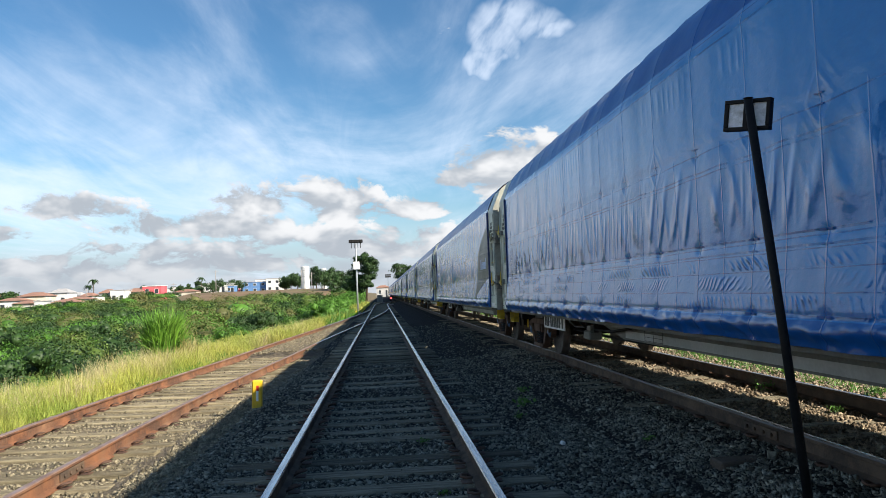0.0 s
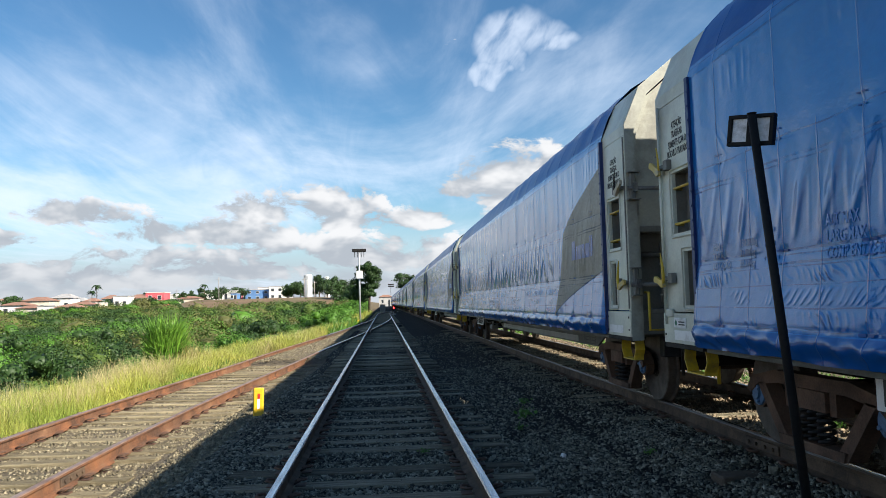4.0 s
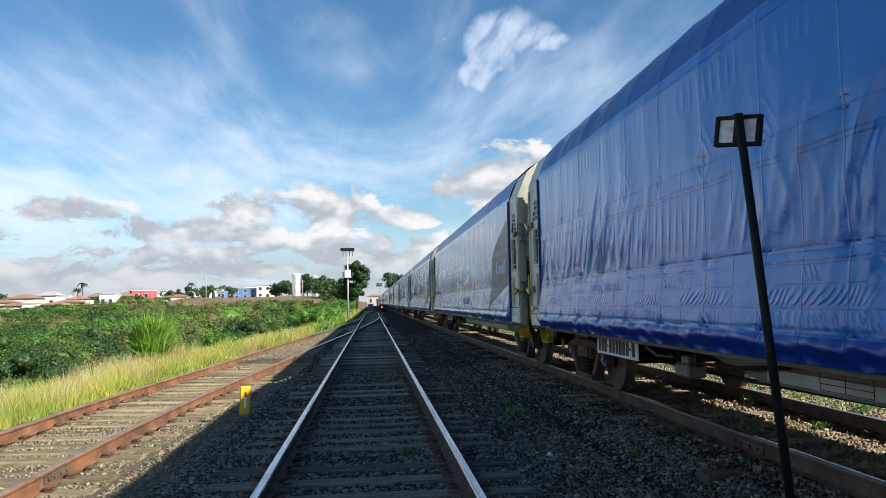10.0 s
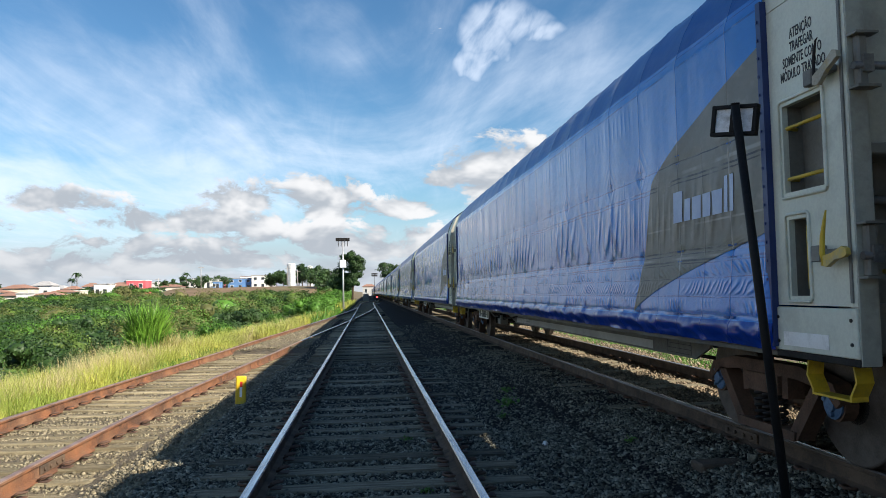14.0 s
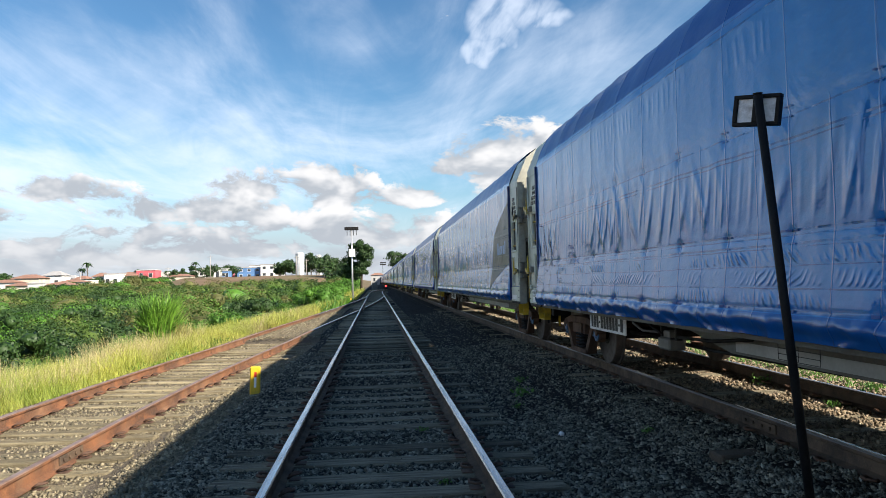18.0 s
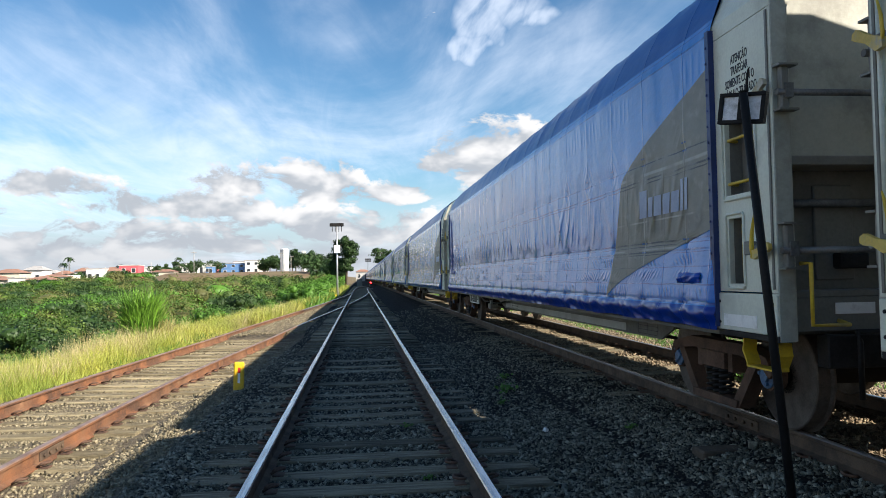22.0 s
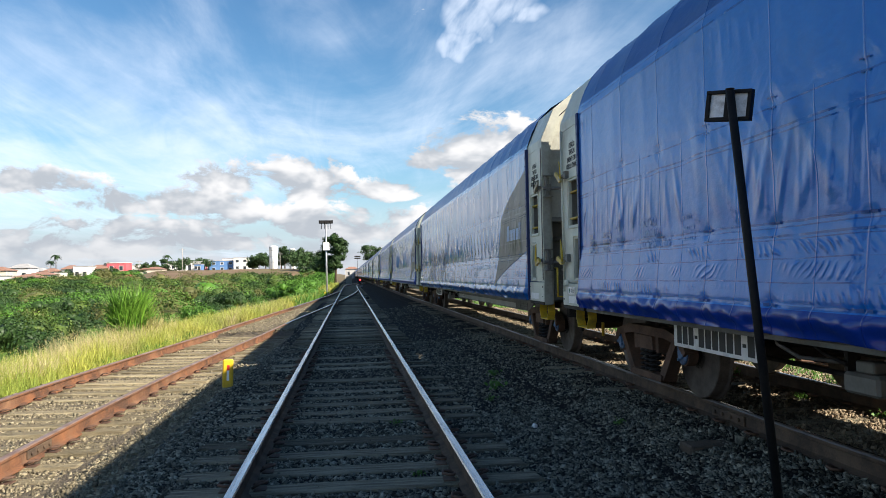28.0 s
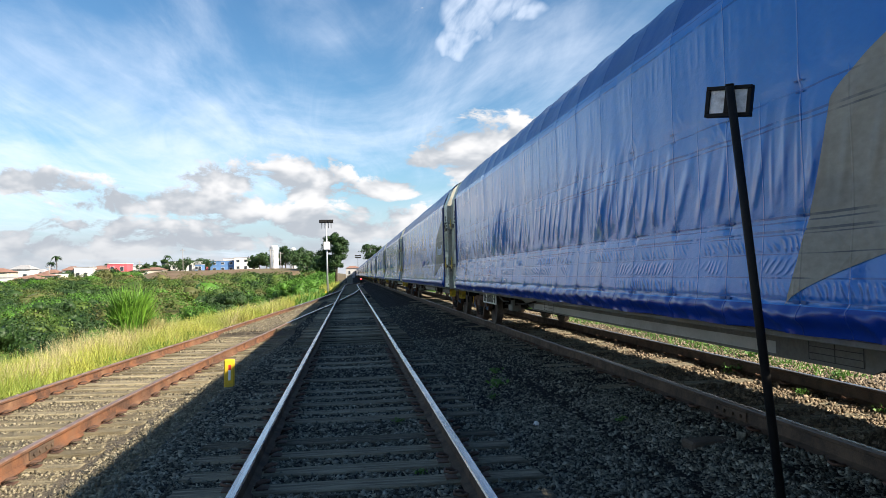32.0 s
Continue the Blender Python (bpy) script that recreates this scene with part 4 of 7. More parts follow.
def emblem_mesh(seed, mat):
    """The sail-shaped printed field at the rear of the curtain."""
    zs = [1.02 + 0.0242 * i for i in range(81)]
    rows = []
    for z in zs:
        lo = 0.885
        if z < 1.64:
            s = (z - 1.02) / 0.62
            lo = 3.40 - (3.40 - 0.885) * s ** 1.45
        hi = 3.40 - 0.36 * (z - 1.02) if z < 2.25 else 2.957 - 2.09 * ((z - 2.25) / 0.71) ** 1.35
        if hi <= lo:
            hi = lo + 0.004
        rows.append([(lo + (hi - lo) * i / 74, z) for i in range(75)])
    v = np.array([(-1.5 - 0.026 - fold(y, z, seed), y, z) for r in rows for y, z in r])
    idx = np.arange(len(v)).reshape(len(rows), 75)
    f = np.stack([idx[:-1, :-1], idx[:-1, 1:], idx[1:, 1:], idx[1:, :-1]], -1).reshape(-1, 4)
    return raw_mesh("emblem", v, f, mat, True)


def mark_mesh(seed, mat):
    """Plain blocks where the maker's name stands."""
    vs, fs = [], []
    y = 2.44
    for wide, high in ((0.19, 0.27), (0.11, 0.19), (0.165, 0.19), (0.15, 0.19), (0.165, 0.19), (0.055, 0.28), (0.055, 0.28)):
        for i in range(3):
            for j in range(4):
                a, z = y - wide * i / 2 - 0.02 * j / 3, 1.84 + high * j / 3
                vs.append((-1.5 - 0.031 - fold(a, z, seed), a, z))
        b = len(vs) - 12
        fs += [(b + i * 4 + j, b + i * 4 + j + 1, b + i * 4 + j + 5, b + i * 4 + j + 4) for i in range(2) for j in range(3)]
        y -= wide + 0.035
    return raw_mesh("lettering", np.array(vs), np.array(fs), mat)


def print_mesh(seed):
    """Faded rows of small print near the front of the curtain, as bars."""
    vs, fs = [], []
    rng = random.Random(31)
    for y0, rows, words in ((17.55, (1.73, 1.63, 1.53), (0.26,)), (15.86, (1.71, 1.62, 1.53), (0.24,))):
        for z in rows:
            y = y0
            for wide in words:
                wide *= rng.uniform(0.75, 1.1)
                while wide > 0.03:
                    w = rng.uniform(0.022, 0.04)
                    b = len(vs)
                    vs += [(-1.5 - 0.024 - fold(a, q, seed), a, q) for a, q in ((y, z), (y, z + 0.030), (y - w, z + 0.030), (y - w, z))]
                    fs.append((b, b + 1, b + 2, b + 3))
                    y -= w + 0.014
                    wide -= w + 0.014
                y -= 0.08
    return raw_mesh("faded_print", np.array(vs), np.array(fs), M_FAINT)


def words_mesh(lines, size, mat, align="CENTER"):
    cu = bpy.data.curves.new("words", "FONT")
    cu.body, cu.size, cu.align_x, cu.align_y, cu.extrude, cu.space_line = lines, size, align, "CENTER", 0.001, 0.95
    cu.resolution_u = 2
    cu.offset = 0.0012
    ob = new("words", cu)
    bpy.context.view_layer.update()
    me = bpy.data.meshes.new_from_object(ob.evaluated_get(bpy.context.evaluated_depsgraph_get()))
    bpy.data.objects.remove(ob)
    me.materials.clear()
    me.materials.append(mat)
    return me


def stencil_mesh(seed):
    """Load figures stencilled on the curtain, draped over its folds."""
    out = []
    for words, start in (("PBM\nTARA\nLOTAÇÃO", 18.38), ("130.000kg\n31.000kg\n99.000kg", 17.91)):
        me = words_mesh(words, 0.082, M_STENCIL, "LEFT")
        for v in me.vertices:
            y, z = start - 0.80 * v.co.x, 1.60 + v.co.y
            v.co = (-1.5 - 0.025 - fold(y, z, seed) - 0.3 * v.co.z, y, z)
        out.append(me)
    return out


def gauge_mesh(seed):
    """The words on the greatest height, width and length."""
    me = words_mesh("ALT MAX\nLARG MAX\nCOMP ENTRE ENG", 0.085, M_FAINT, "LEFT")
    for v in me.vertices:
        y, z = 16.76 - 0.92 * v.co.x, 1.63 + 1.25 * v.co.y
        v.co = (-1.5 - 0.025 - fold(y, z, seed) - 0.3 * v.co.z, y, z)
    return me


def screw_mesh():
    bm = bmesh.new()
    tube(bm, [(0.004, 0, 0), (-0.008, 0, 0)], 0.012, 6)
    return link("screw", bm, M_BLACK)


SCREW = screw_mesh()
WARNING = words_mesh("ATENÇÃO\nTRAFEGAR\nSOMENTE COM O\nMÓDULO TRAVADO", 0.088, M_INK)


def ring_bar(bm, pts, r, n=6):
    tube(bm, pts + [pts[0]], r, n, caps=False)


def end_module(w, rear):
    """A rigid grey end of the wagon, with its ladder recesses, latches, rungs and steps."""
    def yy(a, b):
        return (a, b) if rear else (BODY - b, BODY - a)

    def y1(a):
        return a if rear else BODY - a

    def bx(bm, x0, x1, a, b, z0, z1, bevel=0.0):
        return box(bm, x0, x1, *yy(a, b), z0, z1, bevel)

    bm = bmesh.new()
    o = 0.0 if rear else 0.07                       # the openings of the rear end lie nearer its corner
    cells = [(0.26 + o, 0.69 + o, 1.88, 2.46), (0.465 + o, 0.665 + o, 1.20, 1.70)]       # from, to, bottom, top
    ya, za = (0, cells[0][0], cells[1][0], cells[1][1], cells[0][1], 0.87), (1.14, 1.20, 1.70, 1.88, 2.46, 3.145)
    grid = {(i, j): bm.verts.new((-1.5, y1(ya[i]), za[j])) for i in range(6) for j in range(6)}
    for i in range(5):
        for j in range(5):
            if not (j == 3 and 1 <= i <= 3) and not (j == 1 and i == 2):
                bm.faces.new([grid[q] for q in ((i, j), (i + 1, j), (i + 1, j + 1), (i, j + 1))])
    got = bmesh.ops.extrude_face_region(bm, geom=bm.faces[:])
    bmesh.ops.translate(bm, verts=[q for q in got["geom"] if isinstance(q, bmesh.types.BMVert)], vec=(0.04, 0, 0))
    bmesh.ops.recalc_face_normals(bm, faces=bm.faces)
    part("side_panel", bm, M_GREY, w, "pale grey steel end panel")
    bm = bmesh.new()
    bx(bm, -1.512, -1.46, 0.0, 0.87, 0.84, 1.128, 0.006)
    part("skirt_panel", bm, M_GREY, w)
    for p, q in ((0.05, 1.06), (0.05, 0.92), (0.82, 1.06), (0.82, 0.90)):
        share("screw", SCREW, w, pose(-1.511, y1(p), q))
    # a slim door-edge profile up the corner, and the lower lip
    bm = bmesh.new()
    bx(bm, -1.512, -1.501, 0.028, 0.052, 1.16, 3.13, 0.003)
    part("corner_profile", bm, M_GREYDK, w)
    bm = bmesh.new()
    bx(bm, -1.505, -1.40, 0.0, 0.87, 0.795, 0.838, 0.004)
    part("lower_lip", bm, M_BLACK, w)
    bm = bmesh.new()
    bx(bm, 1.46, 1.5, 0.0, 0.87, 0.84, 3.19)
    part("side_panel", bm, M_GREY, w)
    # recesses, their shade put into a darker grey, and their raised rims
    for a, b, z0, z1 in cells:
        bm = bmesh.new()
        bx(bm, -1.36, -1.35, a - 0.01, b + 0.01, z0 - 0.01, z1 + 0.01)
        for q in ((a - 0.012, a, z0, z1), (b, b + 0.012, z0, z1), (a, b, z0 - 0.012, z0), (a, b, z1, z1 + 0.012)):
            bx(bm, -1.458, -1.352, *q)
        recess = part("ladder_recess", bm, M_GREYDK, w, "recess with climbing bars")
        bm = bmesh.new()
        c = 0.035
        ring_bar(bm, [(-1.505, y1(p), q) for p, q in ((a - c, z0 - c + 0.02), (a - c, z1 + c - 0.02), (a - c + 0.02, z1 + c), (b + c - 0.02, z1 + c),
                                                        (b + c, z1 + c - 0.02), (b + c, z0 - c + 0.02), (b + c - 0.02, z0 - c), (a - c + 0.02, z0 - c))], 0.011, 6)
        part("rim", bm, M_GREY, recess)
        if z1 > 2:
            for z in (1.97, 2.31):
                bm = bmesh.new()
                tube(bm, [(-1.40, y1(a), z), (-1.485, y1(a + 0.03), z), (-1.485, y1(b - 0.03), z), (-1.40, y1(b), z)], 0.013, 8)
                part("rung", bm, M_YELLOW, recess, "yellow rung")
        else:
            bm = bmesh.new()
            y = a + 0.035 if rear else b - 0.035
            tube(bm, [(-1.37, y1(y), z0 + 0.03), (-1.47, y1(y), z0 + 0.05), (-1.47, y1(y), z1 - 0.05), (-1.37, y1(y), z1 - 0.03)], 0.013, 8)
            part("grab_bar", bm, M_YELLOW, recess, "yellow grab bar")
    # shoulder plate above a joint, and the roof end in flat facets
    bm = bmesh.new()
    bx(bm, -1.5, -1.46, 0.0, 0.87, 3.151, 3.27)
    part("shoulder_panel", bm, M_GREY, w)
    facets = [(1.5, 3.27), (1.31, 3.71), (0.88, 4.06), (0.30, 4.24)]
    outer = [(-x, z) for x, z in facets] + [(x, z) for x, z in facets[::-1]]
    inner = [(x * 0.965, z - 0.05) for x, z in outer]
    bm = bmesh.new()
    prism(bm, outer + inner[::-1], "y", *yy(0.0, 0.87))
    part("roof_cap", bm, M_GREY, w)
    # the end frame: a flat band, and a second one set back from it
    # both bands have the gap's shade in their grey
    for name, grow, deep0, deep1, band in (("end_frame", 1.0, -0.012, 0.07, 0.105), ("inner_frame", 0.93, 0.03, 0.10, 0.045)):
        full = [(-1.497 * grow, 0.80)] + [(x * grow * 0.998, 0.80 + (z - 0.80) * (1 - (1 - grow) * 0.5) - 0.003) for x, z in outer] + [(1.497 * grow, 0.80)]
        k = 1 - band / 1.4
        inner = [(-1.497 * grow * k, 0.80)] + [(x * grow * k, 0.80 + (z - 0.80) * (1 - (1 - grow) * 0.5) - band * 0.8) for x, z in outer] + [(1.497 * grow * k, 0.80)]
        bm = bmesh.new()
        prism(bm, full + inner[::-1], "y", *yy(deep0, deep1))
        part(name, bm, M_GREYSHADE, w)
    top_in = [(x * 0.905, 0.80 + (z - 0.80) * 0.968 - 0.03) for x, z in outer]
    bm = bmesh.new()
    prism(bm, [(-1.355, 2.10)] + top_in + [(1.355, 2.10)], "y", *yy(0.085, 0.12))
    end = part("end_wall", bm, M_GREYSHADE, w, "grey upper end wall, darkened for the shade between wagons")
    # ledge, inner walls and apron: recess shade painted as darker grey
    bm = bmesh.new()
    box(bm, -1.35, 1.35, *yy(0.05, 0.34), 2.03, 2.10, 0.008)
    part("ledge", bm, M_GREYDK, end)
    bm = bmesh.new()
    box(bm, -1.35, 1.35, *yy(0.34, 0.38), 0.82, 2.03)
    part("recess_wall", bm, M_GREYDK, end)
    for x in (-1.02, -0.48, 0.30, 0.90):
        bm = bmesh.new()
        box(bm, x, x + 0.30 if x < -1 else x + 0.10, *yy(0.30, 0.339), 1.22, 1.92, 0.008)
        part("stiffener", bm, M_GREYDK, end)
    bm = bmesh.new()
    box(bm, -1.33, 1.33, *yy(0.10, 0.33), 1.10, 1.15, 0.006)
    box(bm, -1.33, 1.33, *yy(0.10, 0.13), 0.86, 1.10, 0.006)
    part("apron", bm, M_GREYDK, end, "grey apron plate, darkened for the recess's shade")
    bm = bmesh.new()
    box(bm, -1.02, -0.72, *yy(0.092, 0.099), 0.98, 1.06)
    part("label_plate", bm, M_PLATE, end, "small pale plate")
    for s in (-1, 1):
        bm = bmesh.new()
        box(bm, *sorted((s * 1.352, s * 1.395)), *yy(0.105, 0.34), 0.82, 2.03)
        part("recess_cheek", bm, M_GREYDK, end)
    for x, wide, z0, z1 in ((-0.90, 0.22, 1.30, 1.42), (-0.30, 0.26, 1.30, 1.60), (0.35, 0.45, 1.25, 1.75)):
        bm = bmesh.new()
        box(bm, x, x + wide, *yy(0.18, 0.299), z0, z1, 0.015)
        part("equipment_box", bm, M_BLACK, end)
    bm = bmesh.new()
    tube(bm, [(-1.2, y1(0.2), 1.12), (-0.6, y1(0.16), 1.12), (-0.55, y1(0.1), 0.86)], 0.02, 8)
    tube(bm, [(-1.3, y1(0.25), 1.78), (1.3, y1(0.25), 1.78)], 0.03, 8)
    part("air_pipe", bm, M_PIPE, end)
    bm = bmesh.new()
    bx(bm, -1.12, 1.12, 0.04, 0.18, 0.60, 0.838, 0.01)
    part("buffer_beam", bm, M_BLACK, w)
    # latches with their levers, and the bars they lock
    for z, tag in ((2.55, 0), (1.46, 1)):
        bm = bmesh.new()
        bx(bm, -1.545, -1.5, 0.08, 0.28, z - 0.022, z + 0.022, 0.006)
        bx(bm, -1.555, -1.5, 0.26, 0.35, z - 0.05, z + 0.05, 0.006)
        latch = part("latch", bm, M_GREYDK, w, "steel latch")
        bm = bmesh.new()
        tube(bm, [(-1.575, y1(p), z + q) for p, q in ((0.185, -0.07), (0.20, 0.0), (0.19, 0.10), (0.165, 0.19), (0.145, 0.25 if tag else 0.20))], [r * (1.0 if tag else 0.65) for r in (0.012, 0.017, 0.015, 0.010, 0.005)], 8)
        part("horn", bm, M_YELLOW if tag or not rear else M_BLACK, latch, "curved horn")
        bm = bmesh.new()
        lift = 0.05 if tag == 0 else 0.0
        prism(bm, [(y1(p), z + q) for p, q in ((0.205, -0.075), (0.20, -0.02), (0.10, -0.005 + lift * 0.5), (0.0, 0.03 + lift), (-0.035, 0.015 + lift), (-0.04, -0.02 + lift), (-0.01, -0.035 + lift), (0.07, -0.045 + lift * 0.5), (0.15, -0.085))], "x", -1.585, -1.556)
        bmesh.ops.recalc_face_normals(bm, faces=bm.faces)
        part("lever", bm, M_LEVER if tag or not rear else M_LEVERWORN, latch, "worn hook lever")
        bm = bmesh.new()
        for q in (-0.16, 0.15):
            bx(bm, -1.50, -1.36, -0.10, -0.014, z + q, z + q + 0.014)
        bx(bm, -1.47, -1.41, -0.07, -0.014, z - 0.15, z + 0.15, 0.01)
        part("bracket", bm, M_GREYDK, latch, "dark flanged bracket")
        bm = bmesh.new()
        tube(bm, [(-1.5, y1(-0.06), z - 0.03), (1.5, y1(-0.06), z - 0.03)], 0.024, 8)
        for x in (-1.42, 1.42):
            box(bm, x - 0.03, x + 0.03, *yy(-0.09, -0.012), z - 0.07, z + 0.03)
        part("lock_bar", bm, M_PIPE, latch)
    # hand hoops on the end, and the stirrup under the corner
    for x, z0, z1 in ((-1.33, 0.92, 1.34), (1.33, 0.92, 1.34)):
        bm = bmesh.new()
        tube(bm, [(x, y1(0.0), z1), (x, y1(-0.12), z1), (x, y1(-0.12), z0), (x * 0.8, y1(-0.12), z0), (x * 0.8, y1(0.0), z0 + 0.02)], 0.015, 8)
        part("hand_hoop", bm, M_YELLOW, w, "yellow hand hoop")
    bm = bmesh.new()
    tube(bm, [(-0.95, y1(-0.06), 0.40), (-0.95, y1(-0.06), 0.80), (-0.95, y1(-0.03), 0.86), (-0.6, y1(0.0), 0.86)], 0.02, 8)
    part("brake_hose", bm, M_YELLOW if not rear else M_BLACK, w)
    for s in (-1, 1):
        bm = bmesh.new()
        pts = [(0.22, 0.82), (0.19, 0.68), (0.25, 0.59), (0.25, 0.56), (0.65, 0.56), (0.65, 0.59), (0.71, 0.68), (0.68, 0.82)]
        inn = [(0.234, 0.82), (0.206, 0.684), (0.264, 0.597), (0.264, 0.574), (0.636, 0.574), (0.636, 0.597), (0.694, 0.684), (0.666, 0.82)]
        prism(bm, [(y1(p), q) for p, q in pts + inn[::-1]], "x", *sorted((s * 1.40, s * 1.29)))
        part("step", bm, M_YELLOW, w, "yellow stirrup step")
    # lettering and plates
    turn = Matrix(((0, 0, -1, -1.5015), (-0.60, 0, 0, y1(0.435 + o)), (0, 1.06, 0, 2.78), (0, 0, 0, 1)))
    share("warning_text", WARNING, w, turn, "black stencilled warning")
    bm = bmesh.new()
    bx(bm, -1.516, -1.511, 0.27, 0.76, 0.875, 0.965)
    part("blank_plate", bm, M_PLATE, w, "white rectangle")
    if not rear:
        bm = bmesh.new()
        bx(bm, -1.524, -1.511, 0.28, 0.56, 0.985, 1.085, 0.008)
        plate = part("data_plate", bm, M_PLATE, w, "white framed data plate")
        bm = bmesh.new()
        y = y1(0.34)
        for a in (0, 1):
            vs = [bm.verts.new((-1.526, y + p, 1.035 + q)) for p, q in ((0.032, 0), (0, 0.034), (-0.032, 0), (0, -0.034))]
        bm.faces.new(vs)
        part("emblem_mark", bm, M_GREEN, plate)
        bm = bmesh.new()
        for z in (1.015, 1.04):
            bx(bm, -1.5265, -1.525, 0.40, 0.54, z, z + 0.012)
        part("plate_bars", bm, M_INK, plate)
        # locking rod that joins the two latches
        bm = bmesh.new()
        tube(bm, [(-1.522, BODY - 0.10, 1.02), (-1.522, BODY - 0.10, 2.1), (-1.522, BODY - 0.10, 3.16)], 0.015, 8)
        rod = part("locking_rod", bm, M_GREY, w, "pale upright locking rod")
        bm = bmesh.new()
        box(bm, -1.540, -1.500, BODY - 0.27, BODY - 0.12, 1.09, 1.17, 0.012)
        part("rod_bracket", bm, M_GREY, rod)
    # studs along the curtain's edge
    bm = bmesh.new()
    bx(bm, -1.546, -1.5, 0.832, 0.892, 0.86, 3.24)
    for i in range(18):
        z = 0.92 + i * 0.128
        bx(bm, -1.553, -1.544, 0.868, 0.884, z, z + 0.018)
    part("edge_strip", bm, M_EDGE, w, "blue strip with fastening studs")


def wheelset():
    """Two flanged wheels on their axle, along x, about its own middle."""
    bm = bmesh.new()
    tube(bm, [(-0.98, 0, 0), (-0.9, 0, 0), (0.9, 0, 0), (0.98, 0, 0)], 0.085, 12)
    me = link("axle", bm, M_WHEEL)
    wheels = []
    for s in (-1, 1):
        r = WHEEL_R
        bm = bmesh.new()
        lathe(bm, [(s * 0.90, 0.10), (s * 0.90, 0.15), (s * 0.855, 0.18), (s * 0.85, 0.335), (s * 0.895, 0.355)], n=36)
        lathe(bm, [(s * 0.76, 0.10), (s * 0.76, 0.16), (s * 0.80, 0.19), (s * 0.80, 0.33), (s * 0.765, 0.35)], n=36)
        lathe(bm, [(s * 0.900, 0.355), (s * 0.902, r - 0.012), (s * 0.895, r), (s * 0.80, r + 0.004), (s * 0.785, r + 0.028), (s * 0.768, r + 0.026), (s * 0.762, 0.35)], n=44, mi=1)
        wheels.append(link("wheel", bm, [M_WHEEL, M_TREAD]))
    caps = []
    for s in (-1, 1):
        bm = bmesh.new()
        lathe(bm, [(s * 0.97, 0.105), (s * 1.07, 0.108), (s * 1.075, 0.09), (s * 1.075, 0.055), (s * 1.095, 0.05)], n=20)
        for k in range(3):
            a = 2 * math.pi * k / 3 + 0.5
            tube(bm, [(s * 1.07, 0.072 * math.cos(a), 0.072 * math.sin(a)), (s * 1.10, 0.072 * math.cos(a), 0.072 * math.sin(a))], 0.017, 6)
        caps.append(link("bearing_cap", bm, M_CAP))
    return me, caps, wheels


def bogie_frame(s):
    """A cast side frame on the side s, with its columns, spring seat and journal ends."""
    bm = bmesh.new()
    x = sorted((s * 0.965, s * 1.10))
    prism(bm, [(-0.98, 0.46), (-0.90, 0.585), (-0.5, 0.665), (0.5, 0.665), (0.90, 0.585), (0.98, 0.46), (0.93, 0.42), (0.80, 0.52), (0.46, 0.565), (-0.46, 0.565), (-0.80, 0.52), (-0.93, 0.42)], "x", *x)
    prism(bm, [(-0.42, 0.10), (0.42, 0.10), (0.44, 0.17), (-0.44, 0.17)], "x", s * 0.94, s * 1.12)
    for q in (-1, 1):
        prism(bm, [(q * 0.78, 0.54), (q * 0.66, 0.55), (q * 0.34, 0.16), (q * 0.44, 0.11)], "x", *x)
        prism(bm, [(q * 0.34, 0.57), (q * 0.26, 0.57), (q * 0.26, 0.40), (q * 0.34, 0.40)], "x", *x)
        lathe(bm, [(s * 0.955, 0.125), (s * 1.055, 0.125)], n=16, at=(0, q * 0.845, 0.44))
    prism(bm, [(-0.25, 0.565), (0.25, 0.565), (0.25, 0.42), (-0.25, 0.42)], "x", s * 0.98, s * 1.13)
    bmesh.ops.recalc_face_normals(bm, faces=bm.faces)
    return link("side_frame", bm, M_BOGIE)


def spring_mesh():
    bm = bmesh.new()
    pts = [(0.055 * math.cos(a), 0.055 * math.sin(a), 0.17 + 0.25 * a / (2 * math.pi * 5)) for a in (2 * math.pi * 5 * i / 60 for i in range(61))]
    tube(bm, pts, 0.014, 5)
    return link("spring", bm, M_BLACK)


